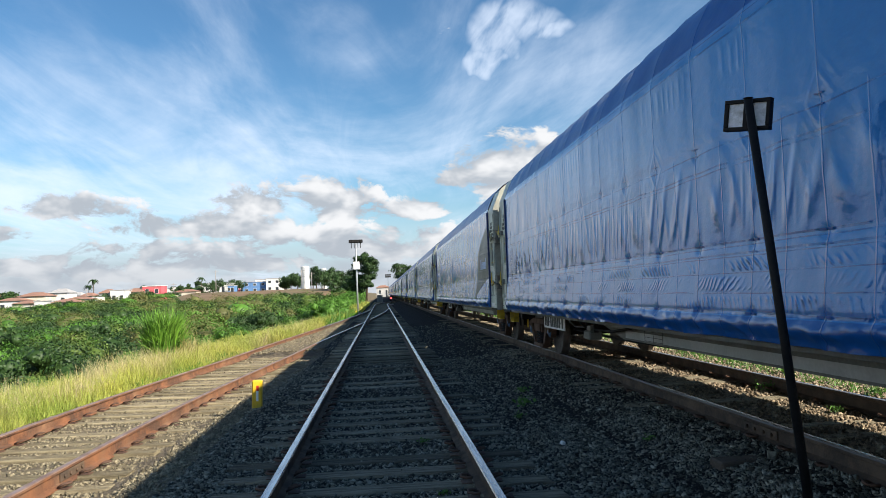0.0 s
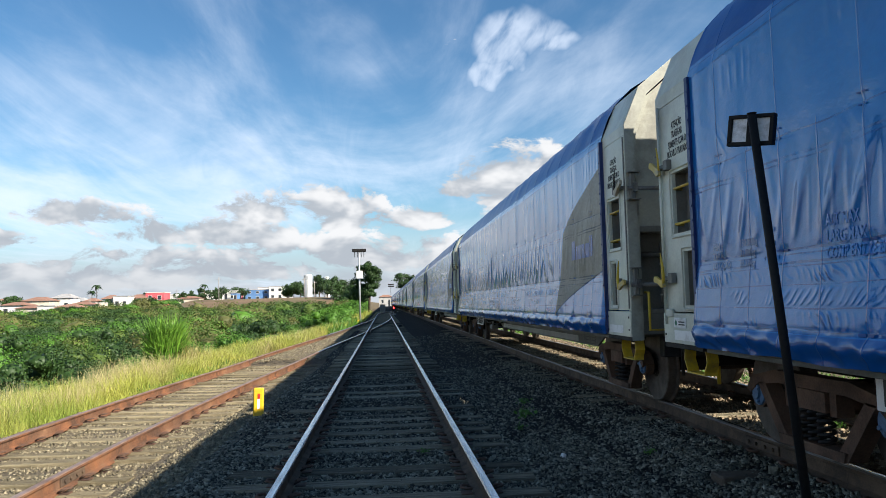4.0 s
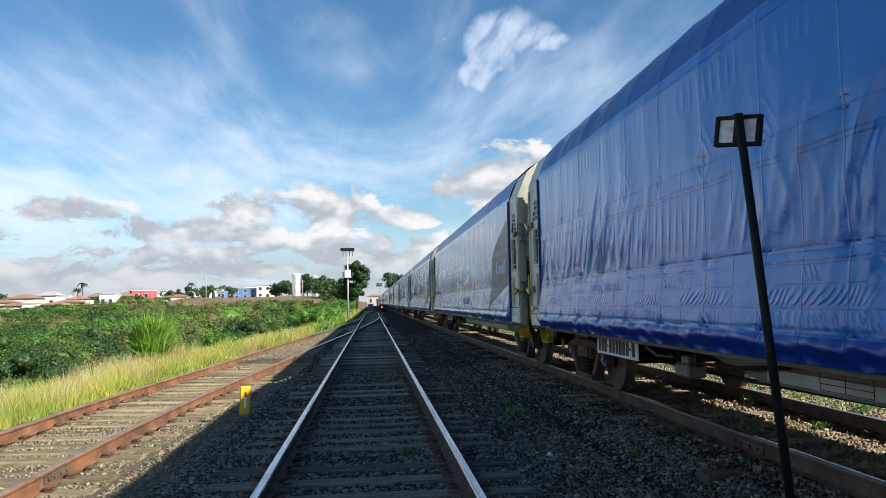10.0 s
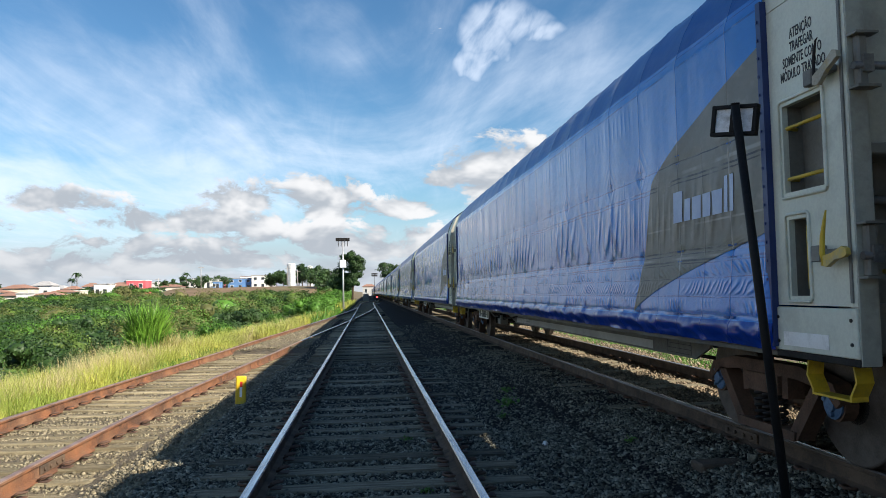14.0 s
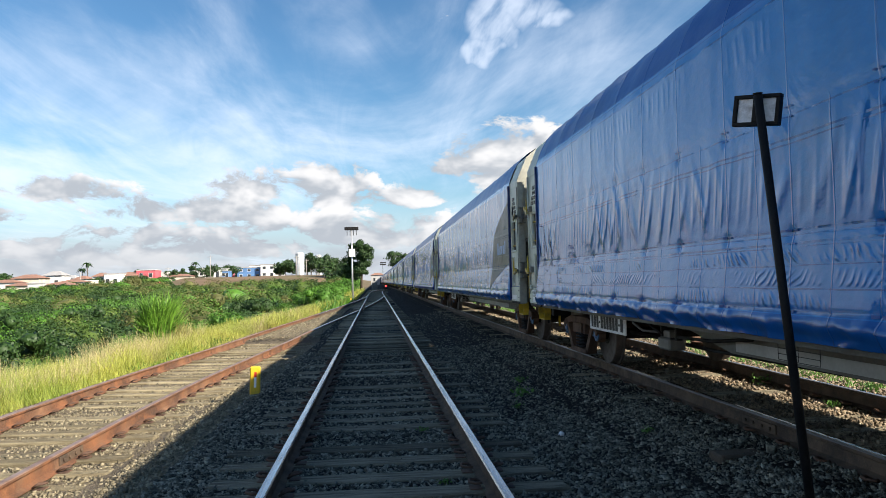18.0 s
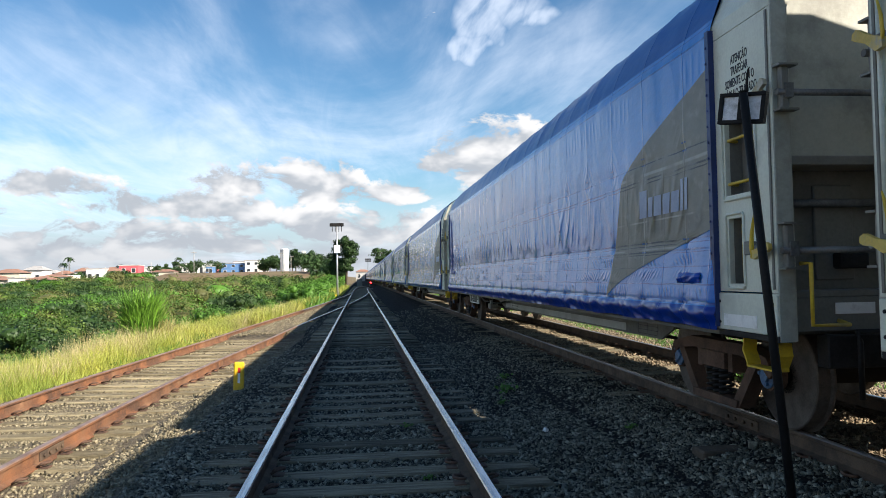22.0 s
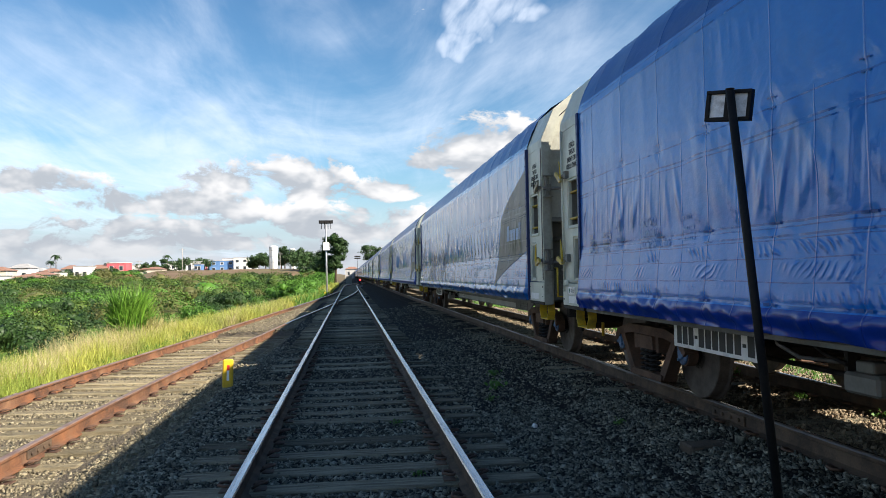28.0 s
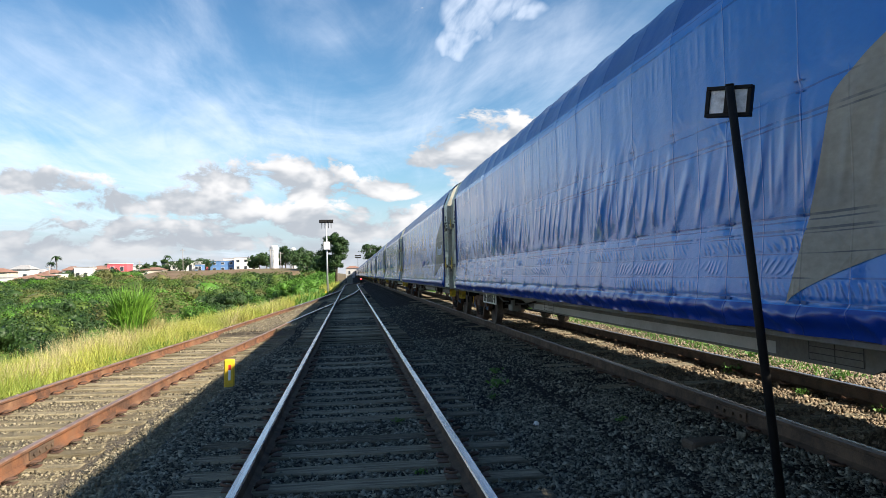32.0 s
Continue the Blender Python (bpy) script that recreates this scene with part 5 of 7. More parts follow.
def wagon():
    w = thing("freight_wagon", "long pulp wagon with wrinkled blue curtain sides and grey ends", "freight wagon", pose(TRAIN_X, 0, TRAIN_TOP), group="wagons of the train")
    share("curtain", CURTAINS[0], w, None, "wrinkled blue tarpaulin side and roof")
    tagged(share("seam_tape", SEAMS[0], w), kind="stuff")
    share("emblem", EMBLEMS[0][0], w, None, "dark grey sail-shaped print")
    share("lettering", EMBLEMS[0][2], w)
    tagged(share("faded_print", PRINTS[0], w), kind="stuff")
    share("stencil_text", STENCILS[0][0], w, None, "faded pale stencilled words")
    share("stencil_figures", STENCILS[0][1], w, None, "faded pale stencilled figures")
    share("gauge_text", GAUGES[0], w, None, "faded stencilled words on size")
    end_module(w, True)
    end_module(w, False)
    bm = bmesh.new()
    box(bm, -0.28, 0.28, 0.16, BODY - 0.16, 0.56, 0.80)
    for i in range(14):
        y = 3.6 + i * 0.95
        box(bm, -0.84, 0.84, y, y + 0.09, 0.68, 0.82)
    part("underframe", bm, M_BLACK, w)
    bm = bmesh.new()
    box(bm, -1.47, 1.47, 0.87, BODY - 0.87, 0.82, 0.86)
    part("deck", bm, M_GREYDK, w)
    for s in (-1, 1):
        bm = bmesh.new()
        box(bm, *sorted((s * 1.44, s * 1.485)), 0.9, BODY - 0.9, 0.790, 0.828, 0.004)
        part("floor_edge", bm, M_SILL, w, "pale steel edge below the curtain")
    for s in (-1, 1):
        bm = bmesh.new()
        prism(bm, [(3.15, 0.82), (BODY - 4.8, 0.82), (BODY - 5.3, 0.74), (BODY - 6.6, 0.52), (3.55, 0.52), (3.2, 0.66)], "x", s * 0.86, s * 0.89)
        sill = part("side_sill", bm, M_SILL, w, "grey fish-bellied side sill")
        bm = bmesh.new()
        prism(bm, [(4.7, 0.645), (BODY - 6.7, 0.645), (BODY - 6.7, 0.545), (4.7, 0.545)], "x", s * 0.891, s * 0.894)
        part("stripe", bm, M_STRIPE, sill, "pale stripe")
        bm = bmesh.new()
        for y in (3.62, BODY - 8.1):
            for z in (0.55, 0.60, 0.65, 0.70):
                box(bm, *sorted((s * 0.896, s * 0.899)), y, y + 0.62, z, z + 0.006)
            for k in range(3):
                box(bm, *sorted((s * 0.896, s * 0.899)), y + k * 0.31, y + k * 0.31 + 0.006, 0.55, 0.706)
        tagged(part("inspection_grid", bm, M_INK, sill), kind="stuff")
    # brake gear hung under the floor
    bm = bmesh.new()
    tube(bm, [(-0.55, 5.0, 0.62), (-0.55, 5.6, 0.62)], 0.12, 14)
    tube(bm, [(-0.55, 4.3, 0.62), (-0.55, 5.0, 0.62)], 0.03, 8)
    part("brake_cylinder", bm, M_BLACK, w)
    bm = bmesh.new()
    box(bm, -1.06, -0.86, BODY - 5.45, BODY - 5.10, 0.44, 0.58, 0.02)
    box(bm, -1.02, -0.90, BODY - 5.36, BODY - 5.18, 0.58, 0.66, 0.01)
    part("valve_box", bm, M_GREYDK, w, "grey brake valve box")
    for y in (BODY - 5.50, BODY - 5.06):
        bm = bmesh.new()
        box(bm, -1.00, -0.93, y - 0.02, y + 0.02, 0.56, 0.82)
        part("valve_bracket", bm, M_BLACK, w)
    bm = bmesh.new()
    lathe(bm, [(BODY - 7.6, 0.06), (BODY - 7.52, 0.15), (BODY - 6.7, 0.15), (BODY - 6.62, 0.06)], axis="y", n=16, at=(-0.62, 0, 0.60))
    part("air_reservoir", bm, M_BLACK, w)
    for x, a, b, z0, z1, r in ((-1.02, BODY - 4.6, BODY - 5.1, 0.78, 0.62, 0.014), (-0.98, BODY - 5.5, BODY - 7.2, 0.60, 0.70, 0.018), (-0.72, BODY - 3.2, BODY - 8.4, 0.50, 0.50, 0.022), (-0.55, 3.2, 8.0, 0.50, 0.54, 0.022)):
        bm = bmesh.new()
        tube(bm, [(x, a, z0), (x, (a + b) / 2, (z0 + z1) / 2 - 0.03), (x, b, z1)], r, 7)
        part("brake_rod", bm, M_BLACK, w)
    bm = bmesh.new()
    tube(bm, [(-1.10, BODY - 4.35, 0.80), (-1.10, BODY - 4.40, 0.70), (-1.06, BODY - 4.62, 0.62), (-0.98, BODY - 4.95, 0.62)], 0.016, 7)
    part("air_hose", bm, M_PIPE, w)
    # plate with the wagon's number, shown as bars
    bm = bmesh.new()
    box(bm, -1.165, -1.15, 15.31, 16.92, 0.53, 0.77, 0.004)
    plate = part("number_plate", bm, M_PLATE, w, "white plate with black bars")
    y = 16.84
    for i, wide in enumerate((0.10, 0.10, 0.10, 0.055, 0.105, 0.105, 0.105, 0.105, 0.105, 0.105, 0.055, 0.105)):
        high = (0.635, 0.665) if wide < 0.06 else (0.565, 0.735)
        bm = bmesh.new()
        box(bm, -1.1675, -1.1655, y - wide, y, *high)
        part("bar", bm, M_INK, plate)
        y -= wide + 0.0255
    # couplers
    for y, d in ((0.0, -1), (BODY, 1)):
        bm = bmesh.new()
        box(bm, -0.11, 0.11, *sorted((y - d * 0.2, y + d * 0.36)), 0.58, 0.76, 0.02)
        box(bm, -0.17, 0.14, *sorted((y + d * 0.30, y + d * 0.53)), 0.54, 0.80, 0.03)
        part("coupler", bm, M_BLACK, w)
    # bogies
    sm = {s: bogie_frame(s) for s in (-1, 1)}
    spring = spring_mesh()
    for c in (1.8, BODY - 1.8):
        bm = bmesh.new()
        box(bm, -1.0, 1.0, -0.22, 0.22, 0.40, 0.57, 0.03)
        lathe(bm, [(0.57, 0.22), (0.68, 0.2)], axis="z", n=16)
        b = part("bogie", bm, M_BOGIE, w, "cast steel bogie with coil springs")
        b.matrix_basis = pose(0, c, 0)
        for s in (-1, 1):
            share("side_frame", sm[s], b)
            for k in (-0.125, 0.0, 0.125):
                share("spring", spring, b, pose(s * 1.05, k, 0))
    me, caps, wheels = wheelset()
    for i, y in enumerate(AXLES):
        ws = share("wheelset", me, w, pose(0, y, WHEEL_R, 40 * i), "worn steel wheels on an axle")
        for cap in caps:
            share("bearing_cap", cap, ws, None, "blue bearing cap")
        for wheel in wheels:
            share("wheel", wheel, ws)
    return w


CURTAINS = []
for cut in range(4):
    CURTAINS.append(curtain_mesh(cut, M_TARP))
    faded_cloth = CURTAINS[-1].copy()
    faded_cloth.materials[0], faded_cloth.materials[1] = M_TARPOLD, M_TARPHEMMID
    CURTAINS.append(faded_cloth)
SEAMS = [seam_mesh(k) for k in range(4)]
STENCILS = [stencil_mesh(k) for k in range(4)]
GAUGES = [gauge_mesh(k) for k in range(4)]
PRINTS = [print_mesh(k) for k in range(4)]
EMBLEMS = [(emblem_mesh(k, M_SAIL), emblem_mesh(k, M_SAILPALE), mark_mesh(k, M_MARKWHITE), mark_mesh(k, M_MARKBLUE), mark_mesh(k, M_MARKFAINT)) for k in range(4)]


def stroke_mesh(name, lines, seed, radius, mat):
    bm = bmesh.new()
    for ends in lines:
        line = [(a + (c - a) * i / 8, b + (d - b) * i / 8) for (a, b), (c, d) in zip(ends, ends[1:]) for i in range(8)] + [ends[-1]]
        rows = []
        for i, (y, z) in enumerate(line):
            (a, b), (c, d) = line[max(i - 1, 0)], line[min(i + 1, len(line) - 1)]
            n = math.hypot(c - a, d - b) or 1
            u, w = (d - b) / n * radius, -(c - a) / n * radius
            rows.append([bm.verts.new((-1.5 - 0.027 - fold(y + s * u, z + s * w, seed), y + s * u, z + s * w)) for s in (-1.4, 1.4)])
        for p, q in zip(rows, rows[1:]):
            bm.faces.new((p[0], p[1], q[1], q[0]))
    return link(name, bm, mat)


def swatch_mesh(name, y0, z0, wide, high, seed, mat, slope=0.0):
    """A crumpled piece of cloth sewn over the curtain, with ragged edges."""
    nu, nv = max(8, int(wide / 0.03)), max(6, int(high / 0.03))
    vs = []
    for i in range(nu + 1):
        for j in range(nv + 1):
            u, w = i / nu, j / nv
            y = y0 + wide * u + 0.016 * noise.noise((w * high * 9, seed, 2.0 if u < 0.5 else 7.0)) * abs(2 * u - 1)
            z = z0 + high * w - slope * (u - 0.5) + 0.016 * noise.noise((u * wide * 9, seed, 3.0 if w < 0.5 else 8.0)) * abs(2 * w - 1)
            lift = 0.045 * abs(noise.noise((y * 5, z * 16 + y * 4, seed))) + 0.022 * abs(noise.noise((y * 19, z * 30, seed + 4)))
            if min(i, j, nu - i, nv - j) == 0:
                lift = 0.0
            vs.append((-1.5 - 0.030 - lift - fold(y, z, seed), y, z))
    m = nv + 1
    fs = [(i * m + j, i * m + j + 1, i * m + j + m + 1, i * m + j + m) for i in range(nu) for j in range(nv)]
    return raw_mesh(name, np.array(vs), np.array(fs), mat)


KINDS = {0: 2, -1: 1, -2: 3, -3: 0, -4: 1, -5: 2, -6: 1, -7: 2, -8: 0, -9: 3, -10: 1, -11: 2, -12: 3}      # the cut of each curtain


def train():
    first = wagon()
    out = {FIRST: first}
    for k in range(FIRST + 1, LAST + 1):
        out[k] = copy_thing(first, pose(TRAIN_X, PITCH * k, TRAIN_TOP))
    # curtains differ; a few emblems are faded pale, with blue lettering
    for k, w in out.items():
        v = KINDS.get(k, k % 4)
        pale = k in (-1, -12, 4)
        ink = 3 if pale else 4 if k in (-2, -8, -9) else 2
        faded = k in (-10, -7, -6, -3, -2, -1, 0, 1, 2, 3, 5, 8)
        for o in w.children:
            base = o.name.split(".")[0]
            if base == "curtain":
                o.data = CURTAINS[v * 2 + (1 if faded else 0)]
                o["label"] = "glossy steel-blue tarpaulin side and roof" if faded else "wrinkled royal blue tarpaulin side and roof"
            elif base == "seam_tape":
                o.data = SEAMS[v]
            elif base == "stencil_text":
                o.data = STENCILS[v][0]
            elif base == "stencil_figures":
                o.data = STENCILS[v][1]
            elif base == "gauge_text":
                o.data = GAUGES[v]
            elif base == "faded_print":
                o.data = PRINTS[v]
            elif base == "emblem":
                o.data = EMBLEMS[v][1 if pale else 0]
                o["label"] = "faded pale sail-shaped print" if pale else "dark grey sail-shaped print"
            elif base == "lettering":
                o.data = EMBLEMS[v][ink]
        if k in (-3, -8, -11):
            at = {-3: (6.98, 1.20, 1.12, 0.18, 0.0), -8: (1.05, 1.20, 0.46, 0.09, 0.0), -11: (7.04, 1.535, 0.68, 0.21, 0.06)}[k]
            share("patch", swatch_mesh("patch", *at[:4], v, M_PATCH, at[4]), w, None, "bright blue crumpled repair patch")
        if k == -11:
            # brake tank and its gear outside the sill
            bm = bmesh.new()
            lathe(bm, [(6.52, 0.05), (6.57, 0.115), (7.22, 0.115), (7.27, 0.05)], axis="y", n=16, at=(-1.02, 0, 0.66))
            part("brake_tank", bm, M_BLACK, w, "black air tank outside the sill")
            for y in (6.66, 7.12):
                bm = bmesh.new()
                box(bm, -1.06, -0.90, y - 0.02, y + 0.02, 0.76, 0.83)
                part("tank_strap", bm, M_BLACK, w)
            bm = bmesh.new()
            tube(bm, [(-1.02, 6.54, 0.66), (-1.02, 6.40, 0.64), (-1.02, 6.34, 0.54), (-1.00, 6.22, 0.50), (-0.98, 6.10, 0.60), (-0.98, 6.06, 0.80)], 0.018, 7)
            box(bm, -1.06, -0.96, 6.30, 6.42, 0.58, 0.70, 0.015)
            part("tank_pipe", bm, M_BLACK, w)
        if k == -8:
            share("torn_strip", swatch_mesh("torn_strip", 18.1, 1.36, 0.16, 1.66, v, M_PATCH), w, None, "torn bright blue strip of cloth")
            share("torn_strip", swatch_mesh("torn_strip", 17.45, 1.37, 0.62, 0.10, v, M_PATCH), w, None, "torn bright blue strip of cloth")
        if k == -10:
            tall = [[(15.38, 1.54), (15.34, 1.84), (15.24, 1.76), (15.12, 1.74), (14.97, 1.83)], [(14.88, 1.88), (14.90, 1.45), (14.92, 1.0)],
                    [(15.36, 1.02), (15.22, 1.28), (15.07, 1.47), (14.95, 1.62)], [(15.40, 1.50), (15.36, 1.02)], [(14.48, 1.90), (14.54, 1.70), (14.60, 1.48), (14.72, 1.10)],
                    [(14.20, 1.90), (14.32, 1.62), (14.45, 1.36), (14.36, 1.05)], [(14.20, 1.88), (14.08, 1.62), (13.96, 1.34)], [(13.93, 1.90), (14.06, 1.66), (14.36, 1.32)],
                    [(14.09, 1.90), (14.11, 1.45), (14.13, 1.0)], [(14.26, 1.54), (14.05, 1.53), (13.88, 1.57)],
                    [(13.59, 1.96), (13.70, 1.82), (13.83, 1.68), (13.69, 1.55), (13.55, 1.60), (13.42, 1.70), (13.50, 1.84), (13.59, 1.96)],
                    [(13.69, 1.56), (13.76, 1.48), (13.85, 1.40)], [(13.67, 1.67), (13.71, 1.48), (13.75, 1.31), (13.80, 1.20), (13.85, 1.08)],
                    [(13.72, 1.30), (13.66, 1.18), (13.60, 1.32), (13.54, 1.16), (13.50, 1.06)]]
            lines = [[(y + shift, z) for y, z in line] for shift in (0.0, -2.55) for line in tall]
            share("graffiti", stroke_mesh("graffiti", lines, v, 0.013, M_SPRAY), w, None, "black scrawled spray strokes")
    return out


TRAIN = train()

# ---------------------------------------------------------------- plants
BLADE = (np.array([(-0.5, 0, 0), (0.5, 0, 0), (-0.38, 0.10, 0.5), (0.38, 0.10, 0.5), (0, 0.42, 1.0)]), np.array([(0, 1, 3), (0, 3, 2), (2, 3, 4)]))
LEAF = (np.array([(0, 0, 0), (0.42, 0.5, 0.10), (0, 1.0, -0.05), (-0.42, 0.5, 0.10)]), np.array([(0, 1, 2), (0, 2, 3)]))


def blades(rng, x, y, z, height, width, lean=0.35):
    n = len(x)
    m = np.zeros((n, 3, 4))
    m[:, :, :3] = turns(rng, n, lean) * np.stack([width, height, height], 1)[:, None, :]
    m[:, :, 3] = np.stack([x, y, z], 1)
    return many(*BLADE, m)


def leaves(rng, centres, size, out=None):
    """Small leaves at the centres; out: the way each faces, roughly."""
    n = len(centres)
    m = np.zeros((n, 3, 4))
    s = size if isinstance(size, np.ndarray) else np.full(n, size)
    if out is None:
        basis = turns(rng, n, 1.3)
    else:
        z = out + rng.normal(0, 0.38, (n, 3))
        z /= np.linalg.norm(z, axis=1, keepdims=True)
        x = np.cross(z, rng.normal(0, 1, (n, 3)))
        x /= np.linalg.norm(x, axis=1, keepdims=True)
        basis = np.stack([x, np.cross(z, x), z], -1)
    m[:, :, :3] = basis * (s * rng.uniform(0.7, 1.3, n))[:, None, None]
    m[:, :, 3] = centres
    return many(*LEAF, m)


def joined(pieces):
    vs, fs, b = [], [], 0
    for v, f in pieces:
        vs.append(v)
        fs.append(f + b)
        b += len(v)
    return np.concatenate(vs), np.concatenate(fs)


def heights(x, y):
    return np.array([ground_z(a, b) for a, b in zip(x, y)])


def grass(name, label, mat, spans, seed):
    rng = np.random.default_rng(seed)
    got = []
    for off0, off1, y0, y1, n, h0, h1, wd in spans:
        y = y0 + (y1 - y0) * rng.uniform(0, 1, n) ** 1.3
        x = np.array([side_x(b) for b in y]) - rng.uniform(off0, off1, n)
        tuft = np.array([noise.noise((a * 0.7, b * 0.35, seed)) for a, b in zip(x, y)])
        h = (h0 + (h1 - h0) * rng.uniform(0, 1, n)) * (1 + 0.75 * tuft)
        got.append(blades(rng, x, y, heights(x, y) - 0.05, np.maximum(h, 0.08), wd * (1 + 0.02 * y)))
    v, f = joined(got)
    tagged(new(name, raw_mesh(name, v, f, mat)), label, "grass", kind="stuff")


grass("tall_grass", "sunlit yellow-green tall grass along the embankment", M_GRASS,
      [(2.1, 3.0, 7, 30, 9000, 0.08, 0.3, 0.009), (2.6, 7.5, 9, 34, 62000, 0.25, 0.68, 0.008), (2.2, 7.0, 34, 75, 30000, 0.3, 0.7, 0.014), (2.0, 6.0, 75, 130, 7000, 0.4, 0.9, 0.03)], 3)
grass("straw_grass", "pale dry straw-coloured seed grass in patches", M_STRAW,
      [(3.0, 6.0, 13, 22, 7000, 0.3, 0.75, 0.006), (4.4, 7.6, 9, 17, 7000, 0.3, 0.7, 0.006), (3.2, 6.0, 22, 31, 6500, 0.35, 0.85, 0.008), (2.6, 6, 33, 60, 4000, 0.3, 0.8, 0.012)], 9)
grass("green_grass", "fresh green broad grass at the foot of the scrub", M_LEAFLIGHT,
      [(2.4, 3.6, 19, 30, 2600, 0.1, 0.35, 0.022), (6.2, 8.6, 10, 40, 9000, 0.3, 0.9, 0.016), (2.0, 6.0, 48, 80, 6000, 0.2, 0.8, 0.025)], 17)


def lobe_template():
    bm = bmesh.new()
    bmesh.ops.create_icosphere(bm, subdivisions=2, radius=1.0)
    v = np.array([tuple(q.co) for q in bm.verts])
    f = np.array([[q.index for q in face.verts] for face in bm.faces])
    bm.free()
    return v, f


LOBE = lobe_template()


def thicket(name, label, mat, plots, seed, most):
    """Low shrubs, each a heap of leaves with an uneven outline; plots: x, y, radius, height, leaf size."""
    rng = np.random.default_rng(seed)
    got = []
    for x, y, r, h, leaf in plots:
        per = int((most if y < 55 else most * 0.6) * min(1.6, 0.5 + 0.35 * r * h))
        z0 = ground_z(x, y)
        lobes = rng.integers(4, 8)
        lc = np.stack([x + rng.normal(0, r * 0.42, lobes), y + rng.normal(0, r * 0.42, lobes), z0 + h * rng.uniform(0.25, 0.72, lobes)], 1)
        lr = r * rng.uniform(0.30, 0.58, lobes)
        lc[0], lr[0] = (x, y, z0 + h * 0.5), r * 0.62
        pick = rng.choice(lobes, per, p=lr ** 2 / (lr ** 2).sum())
        d = rng.normal(0, 1, (per, 3))
        d[:, 2] = np.abs(d[:, 2]) * 1.1 - 0.25
        d /= np.linalg.norm(d, axis=1, keepdims=True)
        c = lc[pick] + d * (lr[pick] * (1.02 - 0.28 * rng.uniform(0, 1, per) ** 2 + 0.10 * (rng.uniform(0, 1, per) > 0.9)))[:, None] * np.array([1, 1, 0.9 * h / max(r, h)])
        c[:, 2] = np.maximum(c[:, 2], z0 + 0.05)
        got.append(leaves(rng, c, leaf, d))
        # the dense inside of each lobe
        m = np.zeros((lobes, 3, 4))
        m[:, :, :3] = turns(rng, lobes, 0.5) * (lr * 0.60)[:, None, None] * np.array([1, 1, 0.9 * h / max(r, h)])[None, :, None]
        m[:, :, 3] = lc
        got.append(many(LOBE[0] * rng.uniform(0.86, 1.1, (len(LOBE[0]), 1)), LOBE[1], m))
    v, f = joined(got)
    tagged(new(name, raw_mesh(name, v, f, mat)), label, "shrubs", kind="stuff")


def shrub_plots(seed):
    """Mounded shrubs over the falling ground, sorted into four shades."""
    rng = random.Random(seed)
    shades = [[], [], [], []]
    y = 17.0
    while y < 230:
        step = 1.9 + y * 0.021
        x = side_x(y) - 8.0 - rng.uniform(0, 1.5) - (2.5 if y < 26 else 0)
        edge = -0.62 * y - 16
        while x > edge:
            if y > 176 and x > -62:
                x -= 3
                continue
            grow = 1 + y / 130
            r = rng.uniform(0.9, 1.9) * grow
            big = rng.random() < 0.25
            r *= 1.4 if big else 1.0
            tone = 0.7 * noise.noise((x * 0.12, y * 0.07, 3.0)) + rng.uniform(-0.4, 0.4)
            shade = 3 if tone > 0.42 else 1 if tone < -0.16 else 2 if 0.06 < tone < 0.26 else 0
            h = rng.uniform(0.45, 2.2) * (1.35 if big else 1.0) * (1 + 0.8 * noise.noise((x * 0.2, y * 0.15, 8.0)))
            if y > 95:                                  # the scrub grows taller towards the town
                crest = (-1.2 + 0.0247 * y) - (1.5 if x / y < -0.43 else 0.0)
                h = max(h, (crest * rng.uniform(0.75, 1.05) - ground_z(x, y) - 0.35 * r) / 0.85)
            shades[shade].append((x, y + rng.uniform(-1, 1) * step * 0.6, r, h, 0.070 * (1 + y / 52)))
            x -= r * rng.uniform(1.2, 1.8)
        y += step
    for k in range(150):                                # taller bushes that stand out of the rest
        y = 24 + 130 * rng.random() ** 1.3
        x = side_x(y) - 10 - rng.random() * (0.5 * y + 4)
        shades[rng.choice((1, 1, 0, 3))].append((x, y, rng.uniform(1.1, 1.9) * (1 + y / 160), rng.uniform(1.7, 2.5), 0.062 * (1 + y / 52)))
    return shades


for shade, (mat, words) in enumerate(((M_LEAF, "dense green scrub of low leafy shrubs"), (M_LEAFDARK, "dark green shrubs among the scrub"), (M_LEAFBROWN, "olive-brown shrubs among the scrub"),
                                      (M_LEAFLIGHT, "bright green shrubs among the scrub"))):
    thicket("shrub_field", words, mat, shrub_plots(8)[shade], 8 + shade, 760)
thicket("trackside_bushes", "bright green bushes beside the far track", M_LEAFLIGHT,
        [(-5.2 - 0.03 * k + random.Random(k).uniform(-1.6, 1.2), 66 + k * 3.1, 1.7 + 0.02 * k, 1.9 + 0.03 * k, 0.15 + 0.004 * k) for k in range(44)] +
        [(-4.1 - 0.02 * k + random.Random(k + 60).uniform(-0.5, 0.2), 96 + k * 6.0, 1.1, 1.7 + 0.06 * k, 0.2) for k in range(10)] +
        [(-9.2 + random.Random(k + 90).uniform(-1.5, 1.5), 34 + k * 2.3, 1.1, 1.3, 0.11) for k in range(22)] +
        [(-8.2 - random.Random(k + 40).uniform(0, 2), 27 + k * 1.1, 0.6, 0.8, 0.09) for k in range(12)], 21, 900)


